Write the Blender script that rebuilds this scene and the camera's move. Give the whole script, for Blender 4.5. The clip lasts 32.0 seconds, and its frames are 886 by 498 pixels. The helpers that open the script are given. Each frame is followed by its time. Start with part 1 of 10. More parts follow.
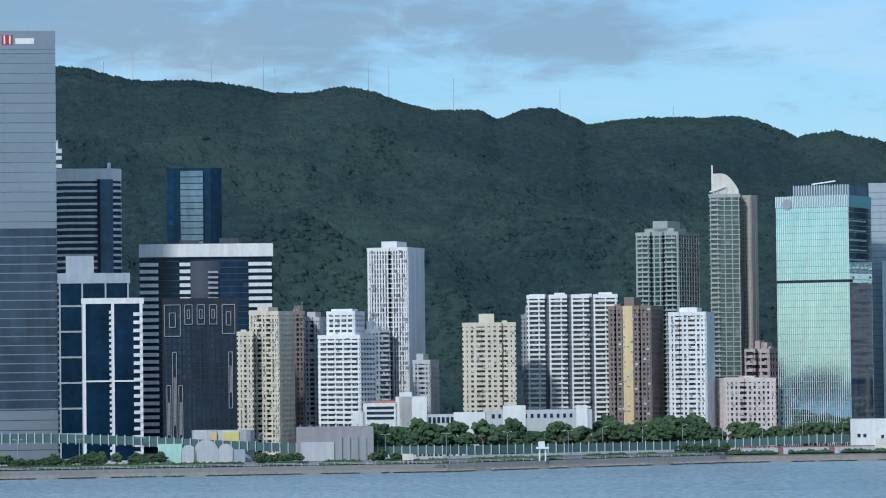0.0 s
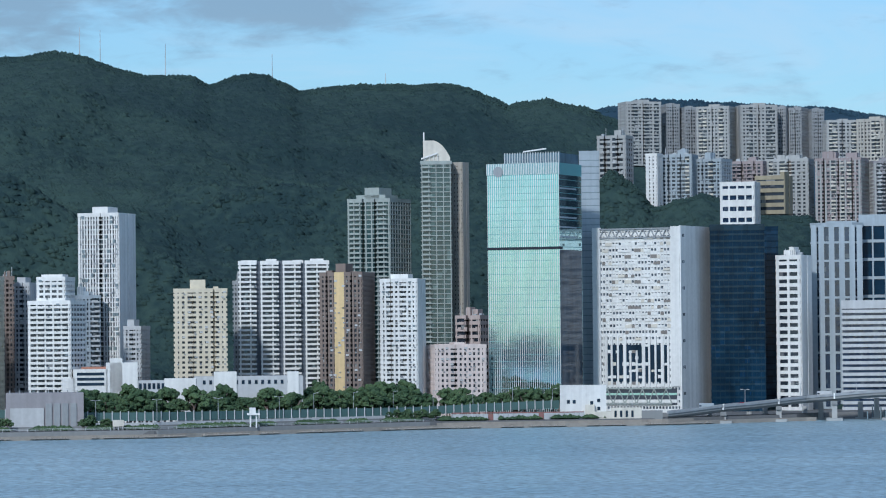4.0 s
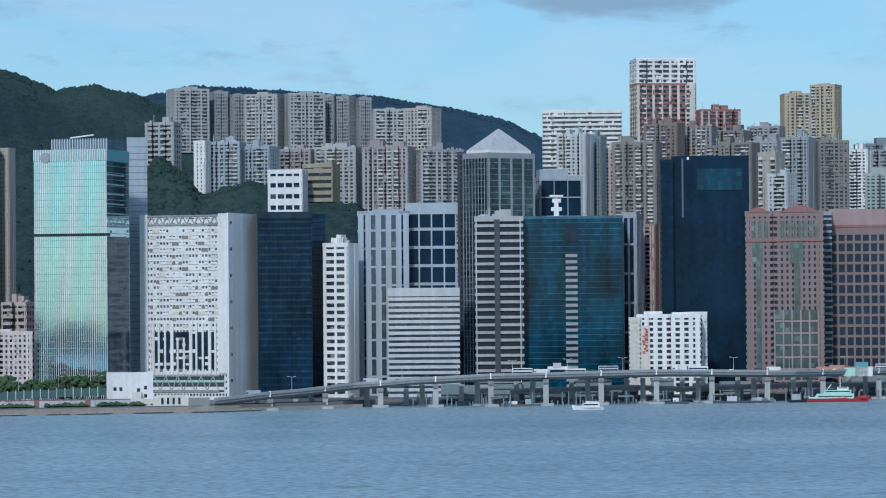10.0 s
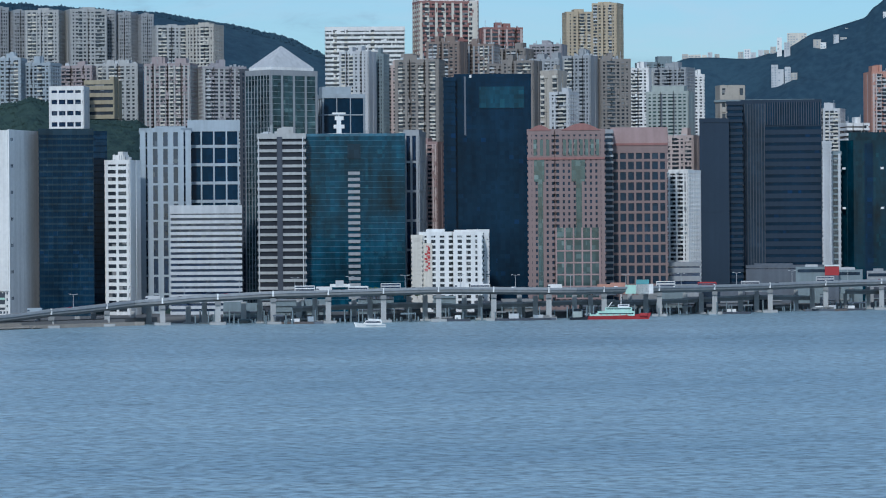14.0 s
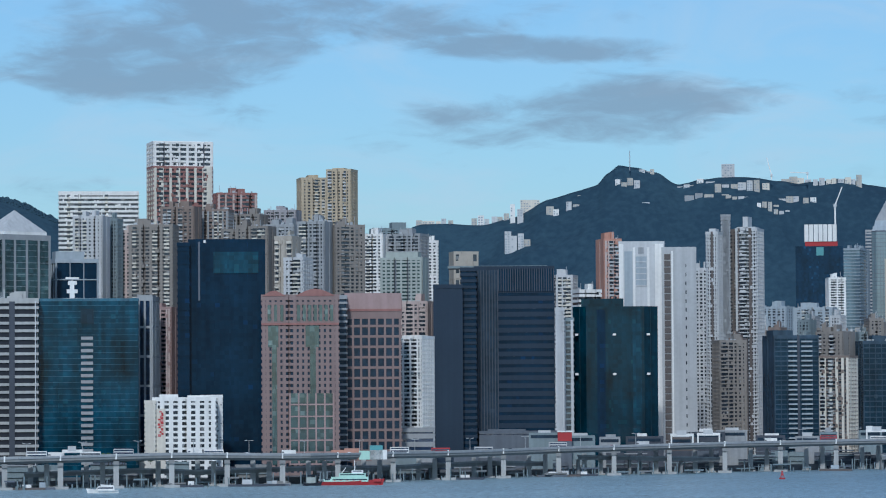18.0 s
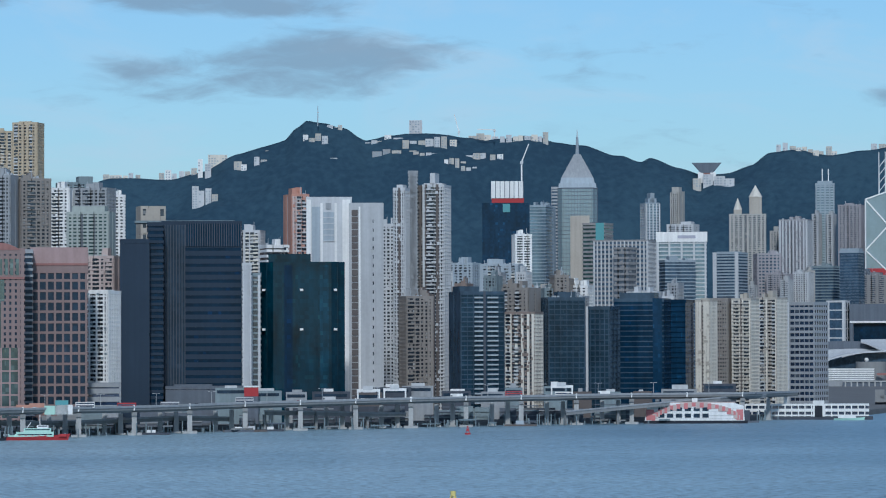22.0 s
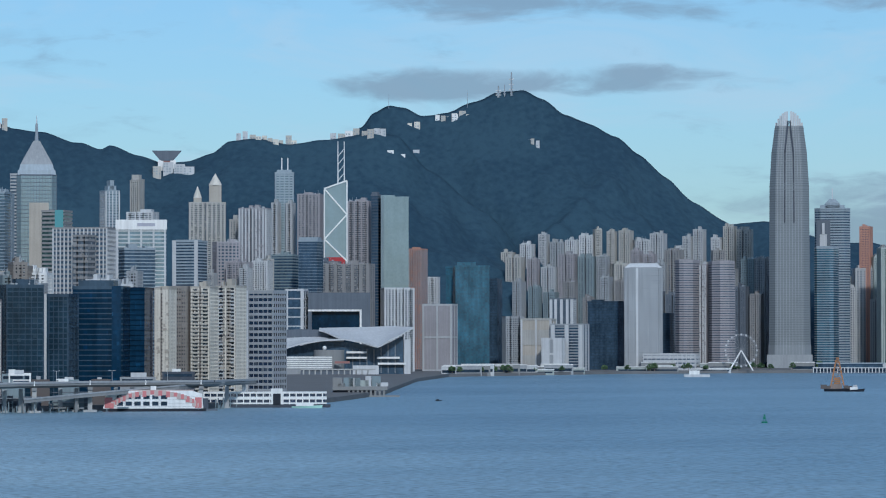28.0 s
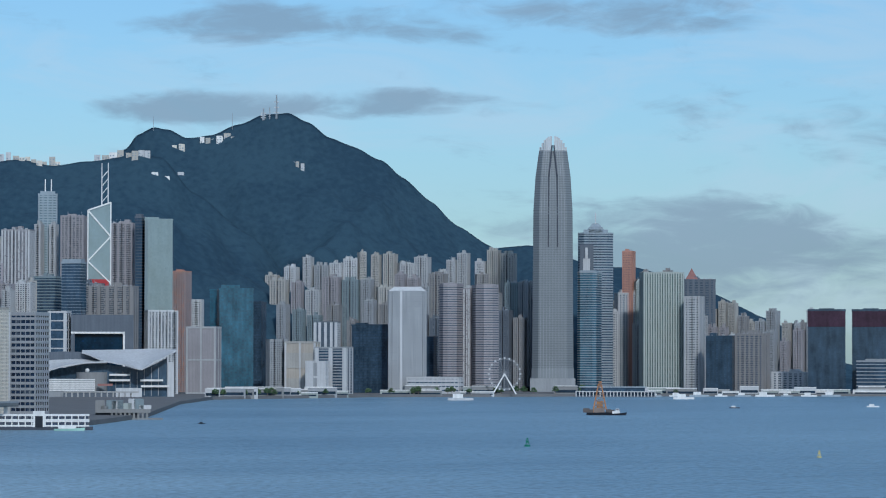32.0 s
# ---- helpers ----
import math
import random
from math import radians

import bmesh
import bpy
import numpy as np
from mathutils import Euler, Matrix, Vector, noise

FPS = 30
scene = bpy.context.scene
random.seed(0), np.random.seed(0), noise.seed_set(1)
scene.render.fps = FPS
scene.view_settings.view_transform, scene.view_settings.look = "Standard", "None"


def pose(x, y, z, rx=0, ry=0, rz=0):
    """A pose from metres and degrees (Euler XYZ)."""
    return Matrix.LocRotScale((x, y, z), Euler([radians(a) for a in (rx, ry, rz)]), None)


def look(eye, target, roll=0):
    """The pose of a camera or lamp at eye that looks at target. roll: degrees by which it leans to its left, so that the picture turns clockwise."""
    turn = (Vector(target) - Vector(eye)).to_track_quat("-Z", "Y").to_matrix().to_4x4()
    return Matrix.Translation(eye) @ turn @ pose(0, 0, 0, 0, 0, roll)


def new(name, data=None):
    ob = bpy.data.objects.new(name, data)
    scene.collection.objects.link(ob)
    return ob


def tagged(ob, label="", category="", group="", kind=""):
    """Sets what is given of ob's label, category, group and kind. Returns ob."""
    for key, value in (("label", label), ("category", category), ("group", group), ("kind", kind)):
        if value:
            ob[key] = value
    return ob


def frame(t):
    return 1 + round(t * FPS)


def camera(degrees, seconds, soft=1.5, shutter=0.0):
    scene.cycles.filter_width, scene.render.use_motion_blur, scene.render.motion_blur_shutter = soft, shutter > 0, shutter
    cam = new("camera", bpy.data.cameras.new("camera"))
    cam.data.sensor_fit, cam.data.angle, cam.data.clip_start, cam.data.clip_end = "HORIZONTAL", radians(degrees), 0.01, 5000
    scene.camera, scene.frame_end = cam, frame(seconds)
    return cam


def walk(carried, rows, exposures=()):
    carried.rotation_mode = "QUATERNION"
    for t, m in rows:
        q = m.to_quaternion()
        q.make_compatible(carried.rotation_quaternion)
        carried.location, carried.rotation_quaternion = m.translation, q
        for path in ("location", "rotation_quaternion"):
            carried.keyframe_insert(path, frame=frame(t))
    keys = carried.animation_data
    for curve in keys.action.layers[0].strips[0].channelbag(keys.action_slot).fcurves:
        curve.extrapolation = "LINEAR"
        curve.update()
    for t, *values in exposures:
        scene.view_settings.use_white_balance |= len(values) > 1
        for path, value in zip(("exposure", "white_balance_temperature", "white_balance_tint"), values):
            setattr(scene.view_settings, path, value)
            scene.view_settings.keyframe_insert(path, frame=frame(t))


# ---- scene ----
# The camera turns on a tripod high over the harbour: seconds, bearing, tilt, lean in degrees.
EYE = 40.0
cam = camera(13.755, 32.0, soft=1.1)
PAN = [
    (0.0, 0.033, 1.893, -0.655),
    (0.5, 0.425, 1.862, -0.661),
    (1.0, 1.006, 2.068, -0.639),
    (1.5, 1.794, 2.099, -0.602),
    (2.0, 2.511, 1.679, -0.602),
    (2.5, 3.090, 1.266, -0.577),
    (4.5, 5.090, 1.399, -0.546),
    (5.0, 5.753, 1.560, -0.523),
    (5.5, 6.413, 1.539, -0.500),
    (6.0, 7.058, 1.452, -0.490),
    (6.5, 7.609, 1.440, -0.469),
    (7.0, 8.109, 1.493, -0.499),
    (7.5, 8.490, 1.562, -0.473),
    (8.0, 8.854, 1.515, -0.468),
    (8.5, 9.718, 1.425, -0.418),
    (9.0, 10.595, 1.376, -0.409),
    (9.5, 11.103, 1.195, -0.426),
    (10.0, 11.572, 1.058, -0.451),
    (10.5, 12.110, 0.973, -0.473),
    (11.0, 12.747, 1.012, -0.459),
    (11.5, 13.629, 0.913, -0.417),
    (12.0, 14.539, 0.502, -0.386),
    (12.5, 14.900, 0.223, -0.400),
    (13.0, 14.965, -0.444, -0.396),
    (13.5, 14.961, -0.901, -0.405),
    (14.0, 14.954, -0.253, -0.403),
    (14.5, 14.970, 0.682, -0.391),
    (16.5, 17.006, 1.652, -0.365),
    (17.0, 17.693, 1.592, -0.391),
    (17.5, 18.290, 1.939, -0.407),
    (18.0, 19.117, 2.303, -0.329),
    (18.5, 19.951, 2.340, -0.265),
    (19.0, 20.448, 2.131, -0.222),
    (19.5, 20.895, 1.937, -0.235),
    (20.0, 21.482, 1.953, -0.227),
    (20.5, 22.055, 1.958, -0.188),
    (21.0, 22.659, 1.794, -0.179),
    (21.5, 23.332, 1.647, -0.182),
    (22.0, 23.989, 1.585, -0.182),
    (22.5, 24.554, 1.567, -0.185),
    (23.0, 25.226, 1.447, -0.148),
    (23.5, 26.060, 1.376, -0.125),
    (24.0, 26.834, 1.377, -0.086),
    (24.5, 27.507, 1.322, -0.078),
    (26.5, 29.781, 1.661, -0.113),
    (27.0, 30.536, 1.542, -0.152),
    (27.5, 31.573, 1.509, -0.109),
    (28.0, 32.407, 1.380, -0.052),
    (28.5, 32.835, 1.270, 0.008),
    (29.0, 32.985, 1.202, -0.006),
    (29.5, 33.246, 1.011, 0.025),
    (30.0, 33.889, 1.129, 0.056),
    (30.5, 34.740, 1.349, 0.089),
    (31.0, 35.376, 1.447, 0.116),
    (31.5, 35.800, 1.630, 0.140),
    (32.0, 36.082, 1.742, 0.128),
]
walk(cam, [(t, pose(0, 0, EYE, 90 + tilt, 0, -bearing) @ pose(0, 0, 0, 0, 0, lean)) for t, bearing, tilt, lean in PAN],
     exposures=[(0.0, 0.08, 5650.0, 8.0), (8.0, -0.05, 5500.0, 8.0), (20.0, -0.16, 5530.0, 8.0), (32.0, -0.14, 5570.0, 8.0)])

# ---------------------------------------------------------------- sky and sun
SUN_BEARING, SUN_HEIGHT = -156.0, 30.0
world = bpy.data.worlds.new("sky")
scene.world = world
world.use_nodes = True
wn, wl = world.node_tree.nodes, world.node_tree.links
wn.clear()


def wnode(kind, **values):
    n = wn.new(kind)
    for key, value in values.items():
        if key in n.inputs:
            n.inputs[key].default_value = value
    return n


def wmath(op, a, b=None):
    n = wn.new("ShaderNodeMath")
    n.operation = op
    for k, v in ((0, a), (1, b)):
        if v is None:
            continue
        if isinstance(v, (int, float)):
            n.inputs[k].default_value = v
        else:
            wl.new(v, n.inputs[k])
    return n.outputs[0]


sky = wn.new("ShaderNodeTexSky")
sky.sky_type = "NISHITA"
sky.sun_disc = False
sky.sun_elevation, sky.sun_rotation = radians(SUN_HEIGHT), radians(SUN_BEARING)
sky.altitude, sky.air_density, sky.dust_density, sky.ozone_density = 50, 1.0, 0.6, 2.5
coords = wn.new("ShaderNodeTexCoord")
split = wn.new("ShaderNodeSeparateXYZ")
wl.new(coords.outputs["Generated"], split.inputs[0])
wx, wy, wz = split.outputs
bearing_out = wmath("MULTIPLY", wmath("ARCTAN2", wx, wy), 57.29578)
height_out = wmath("MULTIPLY", wmath("ARCSINE", wz), 57.29578)
flat = wn.new("ShaderNodeCombineXYZ")
wl.new(wmath("MULTIPLY", bearing_out, 0.36), flat.inputs[0])
wl.new(wmath("MULTIPLY", height_out, 1.15), flat.inputs[1])
puff = wnode("ShaderNodeTexNoise", Scale=1.0, Detail=6.0, Roughness=0.55, Distortion=0.5)
wl.new(flat.outputs[0], puff.inputs["Vector"])
wisp = wnode("ShaderNodeTexNoise", Scale=2.7, Detail=5.0, Roughness=0.6, Distortion=0.8)
wl.new(flat.outputs[0], wisp.inputs["Vector"])


def bank(bearing, height, half_wide, half_high):
    """A bank of cloud about a bearing and a height over the horizon, in degrees."""
    u = wmath("DIVIDE", wmath("SUBTRACT", bearing_out, bearing), half_wide)
    v = wmath("DIVIDE", wmath("SUBTRACT", height_out, height), half_high)
    r = wmath("ADD", wmath("MULTIPLY", u, u), wmath("MULTIPLY", v, v))
    return wmath("MAXIMUM", wmath("SUBTRACT", 1.0, r), 0.0)


banks = None
BANKS = [(-5.07, 5.63, 10.14, 1.50), (1.98, 5.31, 3.70, 0.84), (-0.67, 5.26, 7.05, 1.15), (13.91, 5.06, 1.59, 0.53), (14.55, 5.04, 1.94, 0.44), (1.95, 5.09, 3.70, 0.62), (14.44, 5.39, 2.91, 0.97), (16.6, 5.95, 3.4, 0.75), (21.04, 4.34, 3.10, 0.58), (22.72, 4.64, 2.03, 0.44), (20.60, 5.40, 3.35, 0.26), (32.20, 3.94, 1.94, 0.31), (35.64, 4.07, 1.67, 0.22), (33.61, 5.17, 2.29, 0.40), (34.10, 5.18, 3.35, 0.40), (38.86, 5.45, 3.35, 0.44), (40.62, 1.76, 4.94, 0.97), (34.10, 3.95, 3.70, 0.28)]
for spec in BANKS:
    b = bank(*spec)
    banks = b if banks is None else wmath("MAXIMUM", banks, b)
# overhead the sky carries broken cloud all round
ramp_up = wn.new("ShaderNodeMapRange")
ramp_up.inputs["From Min"].default_value, ramp_up.inputs["From Max"].default_value = 6.0, 14.0
ramp_up.inputs["To Max"].default_value = 0.62
wl.new(height_out, ramp_up.inputs["Value"])
cover = wmath("MAXIMUM", banks, ramp_up.outputs[0])
thick = wn.new("ShaderNodeMapRange")
thick.interpolation_type = "SMOOTHSTEP"
thick.inputs["From Min"].default_value, thick.inputs["From Max"].default_value = 0.08, 0.72
thick.inputs["To Max"].default_value = 0.70
soft = wmath("ADD", wmath("MULTIPLY", wmath("SUBTRACT", puff.outputs["Fac"], 0.5), 1.7), wmath("MULTIPLY", wmath("SUBTRACT", wisp.outputs["Fac"], 0.5), 0.9))
wl.new(wmath("ADD", wmath("MULTIPLY", cover, 0.66), soft), thick.inputs["Value"])
tint = wn.new("ShaderNodeMix")
tint.data_type, tint.blend_type = "RGBA", "MULTIPLY"
tint.inputs["Factor"].default_value = 1.0
tint.inputs["B"].default_value = (0.80, 0.99, 1.14, 1)
wl.new(sky.outputs[0], tint.inputs["A"])
mixed = wn.new("ShaderNodeMix")
mixed.data_type = "RGBA"
wl.new(thick.outputs[0], mixed.inputs["Factor"])
veil = wn.new("ShaderNodeMix")
veil.data_type = "RGBA"
veil.inputs["B"].default_value = (6.6, 7.7, 8.4, 1)
film = wn.new("ShaderNodeMapRange")
film.interpolation_type = "SMOOTHSTEP"
film.inputs["From Min"].default_value, film.inputs["From Max"].default_value, film.inputs["To Max"].default_value = 0.42, 0.72, 0.4
drift = wnode("ShaderNodeTexNoise", Scale=0.55, Detail=6.0, Roughness=0.6, Distortion=1.2)
wl.new(flat.outputs[0], drift.inputs["Vector"])
wl.new(drift.outputs["Fac"], film.inputs["Value"])
wl.new(film.outputs[0], veil.inputs["Factor"])
wl.new(tint.outputs["Result"], veil.inputs["A"])
wl.new(veil.outputs["Result"], mixed.inputs["A"])
# low cloud is seen from its shaded side; overhead it is thin and sunlit
high = wn.new("ShaderNodeMapRange")
high.inputs["From Min"].default_value, high.inputs["From Max"].default_value = 10.0, 30.0
wl.new(height_out, high.inputs["Value"])
lit = wn.new("ShaderNodeMix")
lit.data_type = "RGBA"
lit.inputs["A"].default_value, lit.inputs["B"].default_value = (2.85, 3.65, 4.45, 1), (6.2, 7.2, 8.2, 1)
wl.new(high.outputs[0], lit.inputs["Factor"])
wl.new(lit.outputs["Result"], mixed.inputs["B"])
back = wnode("ShaderNodeBackground", Strength=0.088)
wl.new(mixed.outputs["Result"], back.inputs["Color"])
wl.new(back.outputs[0], wnode("ShaderNodeOutputWorld").inputs["Surface"])

sun_data = bpy.data.lights.new("sun", "SUN")
sun_data.energy, sun_data.angle, sun_data.color = 2.15, radians(4.0), (1.0, 0.945, 0.86)
sun = new("sun", sun_data)
way = Vector((math.sin(radians(SUN_BEARING)) * math.cos(radians(SUN_HEIGHT)), math.cos(radians(SUN_BEARING)) * math.cos(radians(SUN_HEIGHT)), math.sin(radians(SUN_HEIGHT))))
sun.matrix_world = look(way * 900, (0, 0, 0))

# ---------------------------------------------------------------- materials
def material(name, rgb, rough=0.7, metal=0.0, vary=0.18, grain=0.12, streak=0.0, bump=0.0, spec=0.15):
    """A weathered surface: stains of tens of metres, grain of about a metre, rain streaks down the walls."""
    m = bpy.data.materials.new(name)
    m.use_nodes = True
    n, l = m.node_tree.nodes, m.node_tree.links
    p = n["Principled BSDF"]
    p.inputs["Metallic"].default_value, p.inputs["Roughness"].default_value = metal, rough
    p.inputs["Specular IOR Level"].default_value = spec
    geo = n.new("ShaderNodeNewGeometry")
    broad = n.new("ShaderNodeTexNoise")
    broad.inputs["Scale"].default_value, broad.inputs["Detail"].default_value = 0.045, 4
    fine = n.new("ShaderNodeTexNoise")
    fine.inputs["Scale"].default_value, fine.inputs["Detail"].default_value = 0.6, 3
    stretch = n.new("ShaderNodeMapping")
    stretch.inputs["Scale"].default_value = (1.0, 1.0, 0.035)
    run = n.new("ShaderNodeTexNoise")
    run.inputs["Scale"].default_value, run.inputs["Detail"].default_value = 0.45, 3
    l.new(geo.outputs["Position"], broad.inputs["Vector"])
    l.new(geo.outputs["Position"], fine.inputs["Vector"])
    l.new(geo.outputs["Position"], stretch.inputs["Vector"])
    l.new(stretch.outputs[0], run.inputs["Vector"])
    each = n.new("ShaderNodeObjectInfo")

    def add(a, b, k):
        t = n.new("ShaderNodeMath")
        t.operation = "MULTIPLY_ADD"
        l.new(b, t.inputs[0])
        t.inputs[1].default_value = k
        if isinstance(a, float):
            t.inputs[2].default_value = a
        else:
            l.new(a, t.inputs[2])
        return t.outputs[0]

    v = add(1.0 - 0.5 * (vary + grain + streak) - 0.03, broad.outputs["Fac"], vary)
    v = add(v, fine.outputs["Fac"], grain)
    v = add(v, run.outputs["Fac"], streak)
    v = add(v, each.outputs["Random"], 0.06)
    mul = n.new("ShaderNodeVectorMath")
    mul.operation = "SCALE"
    mul.inputs[0].default_value = rgb
    l.new(v, mul.inputs["Scale"])
    l.new(mul.outputs[0], p.inputs["Base Color"])
    if bump:
        b = n.new("ShaderNodeBump")
        b.inputs["Strength"].default_value, b.inputs["Distance"].default_value = bump, 0.4
        l.new(fine.outputs["Fac"], b.inputs["Height"])
        l.new(b.outputs[0], p.inputs["Normal"])
    return m


def glazing(name, rgb, rough=0.08, curtains=0.15, cell=(2.2, 2.2, 2.1), pale=(0.35, 0.36, 0.36), warp=0.02, spec=0.9, metal=0.0, spread=0.25, mottle=0.45):
    """Window glass seen from outside: dark rooms, some blinds and curtains, panes that are not quite flat."""
    m = bpy.data.materials.new(name)
    m.use_nodes = True
    n, l = m.node_tree.nodes, m.node_tree.links
    p = n["Principled BSDF"]
    p.inputs["Roughness"].default_value, p.inputs["Metallic"].default_value = rough, metal
    p.inputs["Specular IOR Level"].default_value = spec
    geo = n.new("ShaderNodeNewGeometry")
    div = n.new("ShaderNodeVectorMath")
    div.operation = "DIVIDE"
    div.inputs[1].default_value = cell
    fl = n.new("ShaderNodeVectorMath")
    fl.operation = "FLOOR"
    white = n.new("ShaderNodeTexWhiteNoise")
    l.new(geo.outputs["Position"], div.inputs[0])
    l.new(div.outputs[0], fl.inputs[0])
    l.new(fl.outputs[0], white.inputs["Vector"])
    ramp = n.new("ShaderNodeValToRGB")
    e = ramp.color_ramp.elements
    e[0].position, e[0].color = 0.0, (*[c * (1 - spread) for c in rgb], 1)
    e[1].position, e[1].color = 1.0, (*pale, 1)
    mid = e.new(max(0.02, 1.0 - 2 * curtains))
    mid.color = (*[c * (1 + spread) for c in rgb], 1)
    l.new(white.outputs["Value"], ramp.inputs["Fac"])
    # broad patches and tall streaks imitate reflections, painted into the glass colour
    broad = n.new("ShaderNodeTexNoise")
    broad.inputs["Scale"].default_value, broad.inputs["Detail"].default_value = 0.05, 3
    l.new(geo.outputs["Position"], broad.inputs["Vector"])
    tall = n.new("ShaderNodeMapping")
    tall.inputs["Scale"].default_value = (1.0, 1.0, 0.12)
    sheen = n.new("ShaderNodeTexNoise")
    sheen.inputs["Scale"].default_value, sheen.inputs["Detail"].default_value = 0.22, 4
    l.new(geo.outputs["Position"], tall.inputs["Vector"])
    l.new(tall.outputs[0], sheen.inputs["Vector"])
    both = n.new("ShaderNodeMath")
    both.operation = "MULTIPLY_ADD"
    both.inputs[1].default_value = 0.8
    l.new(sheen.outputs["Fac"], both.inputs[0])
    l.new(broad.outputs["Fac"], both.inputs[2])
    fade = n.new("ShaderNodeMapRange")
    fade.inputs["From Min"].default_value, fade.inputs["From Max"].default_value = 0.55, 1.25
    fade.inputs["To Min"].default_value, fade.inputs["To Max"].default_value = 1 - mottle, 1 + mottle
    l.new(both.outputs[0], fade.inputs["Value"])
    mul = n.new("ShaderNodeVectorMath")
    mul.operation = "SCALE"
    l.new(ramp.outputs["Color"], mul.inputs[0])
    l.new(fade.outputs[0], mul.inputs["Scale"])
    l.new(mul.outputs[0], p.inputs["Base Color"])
    if warp:
        ripple = n.new("ShaderNodeTexNoise")
        ripple.inputs["Scale"].default_value, ripple.inputs["Detail"].default_value = 0.35, 2
        l.new(geo.outputs["Position"], ripple.inputs["Vector"])
        b = n.new("ShaderNodeBump")
        b.inputs["Strength"].default_value, b.inputs["Distance"].default_value = 1.0, warp
        l.new(ripple.outputs["Fac"], b.inputs["Height"])
        l.new(b.outputs[0], p.inputs["Normal"])
    return m


M = {}
# paints for remote towers have the greying of distance haze mixed in
for name, rgb in dict(white=(0.76, 0.755, 0.735), cream=(0.66, 0.62, 0.545), pale=(0.52, 0.53, 0.54), grey=(0.32, 0.335, 0.35), mid=(0.21, 0.26, 0.28),
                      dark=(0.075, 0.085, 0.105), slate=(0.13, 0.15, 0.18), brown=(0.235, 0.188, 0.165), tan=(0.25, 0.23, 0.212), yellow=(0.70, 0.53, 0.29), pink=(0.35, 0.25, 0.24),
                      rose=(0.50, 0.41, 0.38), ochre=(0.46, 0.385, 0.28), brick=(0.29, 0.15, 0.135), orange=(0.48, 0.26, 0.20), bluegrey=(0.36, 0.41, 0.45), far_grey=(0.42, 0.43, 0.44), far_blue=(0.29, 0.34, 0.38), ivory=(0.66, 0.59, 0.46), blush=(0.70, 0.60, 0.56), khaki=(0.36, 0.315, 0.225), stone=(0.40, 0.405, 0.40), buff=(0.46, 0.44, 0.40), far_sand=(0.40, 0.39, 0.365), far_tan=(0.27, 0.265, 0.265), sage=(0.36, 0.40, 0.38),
                      pinkgrey=(0.34, 0.29, 0.29), mauve=(0.32, 0.305, 0.32), lilac=(0.40, 0.40, 0.46), mint=(0.45, 0.68, 0.58), black=(0.03, 0.035, 0.045), sand=(0.42, 0.385, 0.335)).items():
    M[name] = material(name + "_paint", rgb, rough=0.75, vary=0.3, grain=0.22, streak=0.46)
M["red"] = material("red_paint", (0.40, 0.05, 0.055), rough=0.5)
M["green"] = material("green_paint", (0.03, 0.20, 0.13), rough=0.5)
M["steel"] = material("galvanised_steel", (0.45, 0.47, 0.49), rough=0.45, metal=0.6)
M["silver"] = material("silver_cladding", (0.29, 0.32, 0.355), rough=0.32, metal=0.55, streak=0.1)
M["concrete"] = material("concrete", (0.25, 0.255, 0.255), rough=0.9, streak=0.35)
M["paving"] = material("worn_paving", (0.16, 0.16, 0.16), rough=0.9, vary=0.5, grain=0.3)
M["asphalt"] = material("asphalt", (0.06, 0.06, 0.065), rough=0.9)
M["rock"] = material("seawall_stone", (0.32, 0.29, 0.255), rough=0.95, vary=0.5, grain=0.4, bump=0.8)
M["barrier"] = material("barrier_glass", (0.09, 0.16, 0.155), rough=0.3, spec=0.4)
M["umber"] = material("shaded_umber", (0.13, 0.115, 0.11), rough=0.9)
M["coral"] = material("coral_paint", (0.55, 0.20, 0.20), rough=0.5)
M["amber"] = material("amber_paint", (0.42, 0.20, 0.08), rough=0.6)
M["lemon"] = material("lemon_paint", (0.66, 0.55, 0.20), rough=0.6)
M["terracotta"] = material("terracotta_tile", (0.40, 0.20, 0.14), rough=0.85)
M["turquoise"] = material("turquoise_panel", (0.13, 0.34, 0.36), rough=0.35)
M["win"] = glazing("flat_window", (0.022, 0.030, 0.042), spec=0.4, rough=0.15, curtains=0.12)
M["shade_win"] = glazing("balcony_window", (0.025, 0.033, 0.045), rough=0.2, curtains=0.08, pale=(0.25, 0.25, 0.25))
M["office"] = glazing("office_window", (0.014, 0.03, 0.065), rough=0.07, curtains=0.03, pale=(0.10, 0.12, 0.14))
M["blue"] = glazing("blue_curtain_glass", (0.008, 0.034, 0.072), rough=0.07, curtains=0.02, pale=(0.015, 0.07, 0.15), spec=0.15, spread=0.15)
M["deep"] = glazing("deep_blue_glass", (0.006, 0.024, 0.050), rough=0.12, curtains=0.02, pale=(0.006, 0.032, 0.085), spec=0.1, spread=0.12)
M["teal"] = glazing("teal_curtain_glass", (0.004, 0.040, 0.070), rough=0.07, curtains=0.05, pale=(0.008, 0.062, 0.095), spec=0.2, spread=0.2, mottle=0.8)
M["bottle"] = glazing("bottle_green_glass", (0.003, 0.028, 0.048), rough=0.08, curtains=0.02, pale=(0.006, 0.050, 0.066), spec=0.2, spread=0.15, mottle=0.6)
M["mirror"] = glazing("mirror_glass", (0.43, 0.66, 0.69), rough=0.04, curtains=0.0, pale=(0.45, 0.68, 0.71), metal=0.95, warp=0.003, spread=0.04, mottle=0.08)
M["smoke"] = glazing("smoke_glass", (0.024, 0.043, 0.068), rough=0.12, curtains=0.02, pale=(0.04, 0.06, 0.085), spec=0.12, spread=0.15)
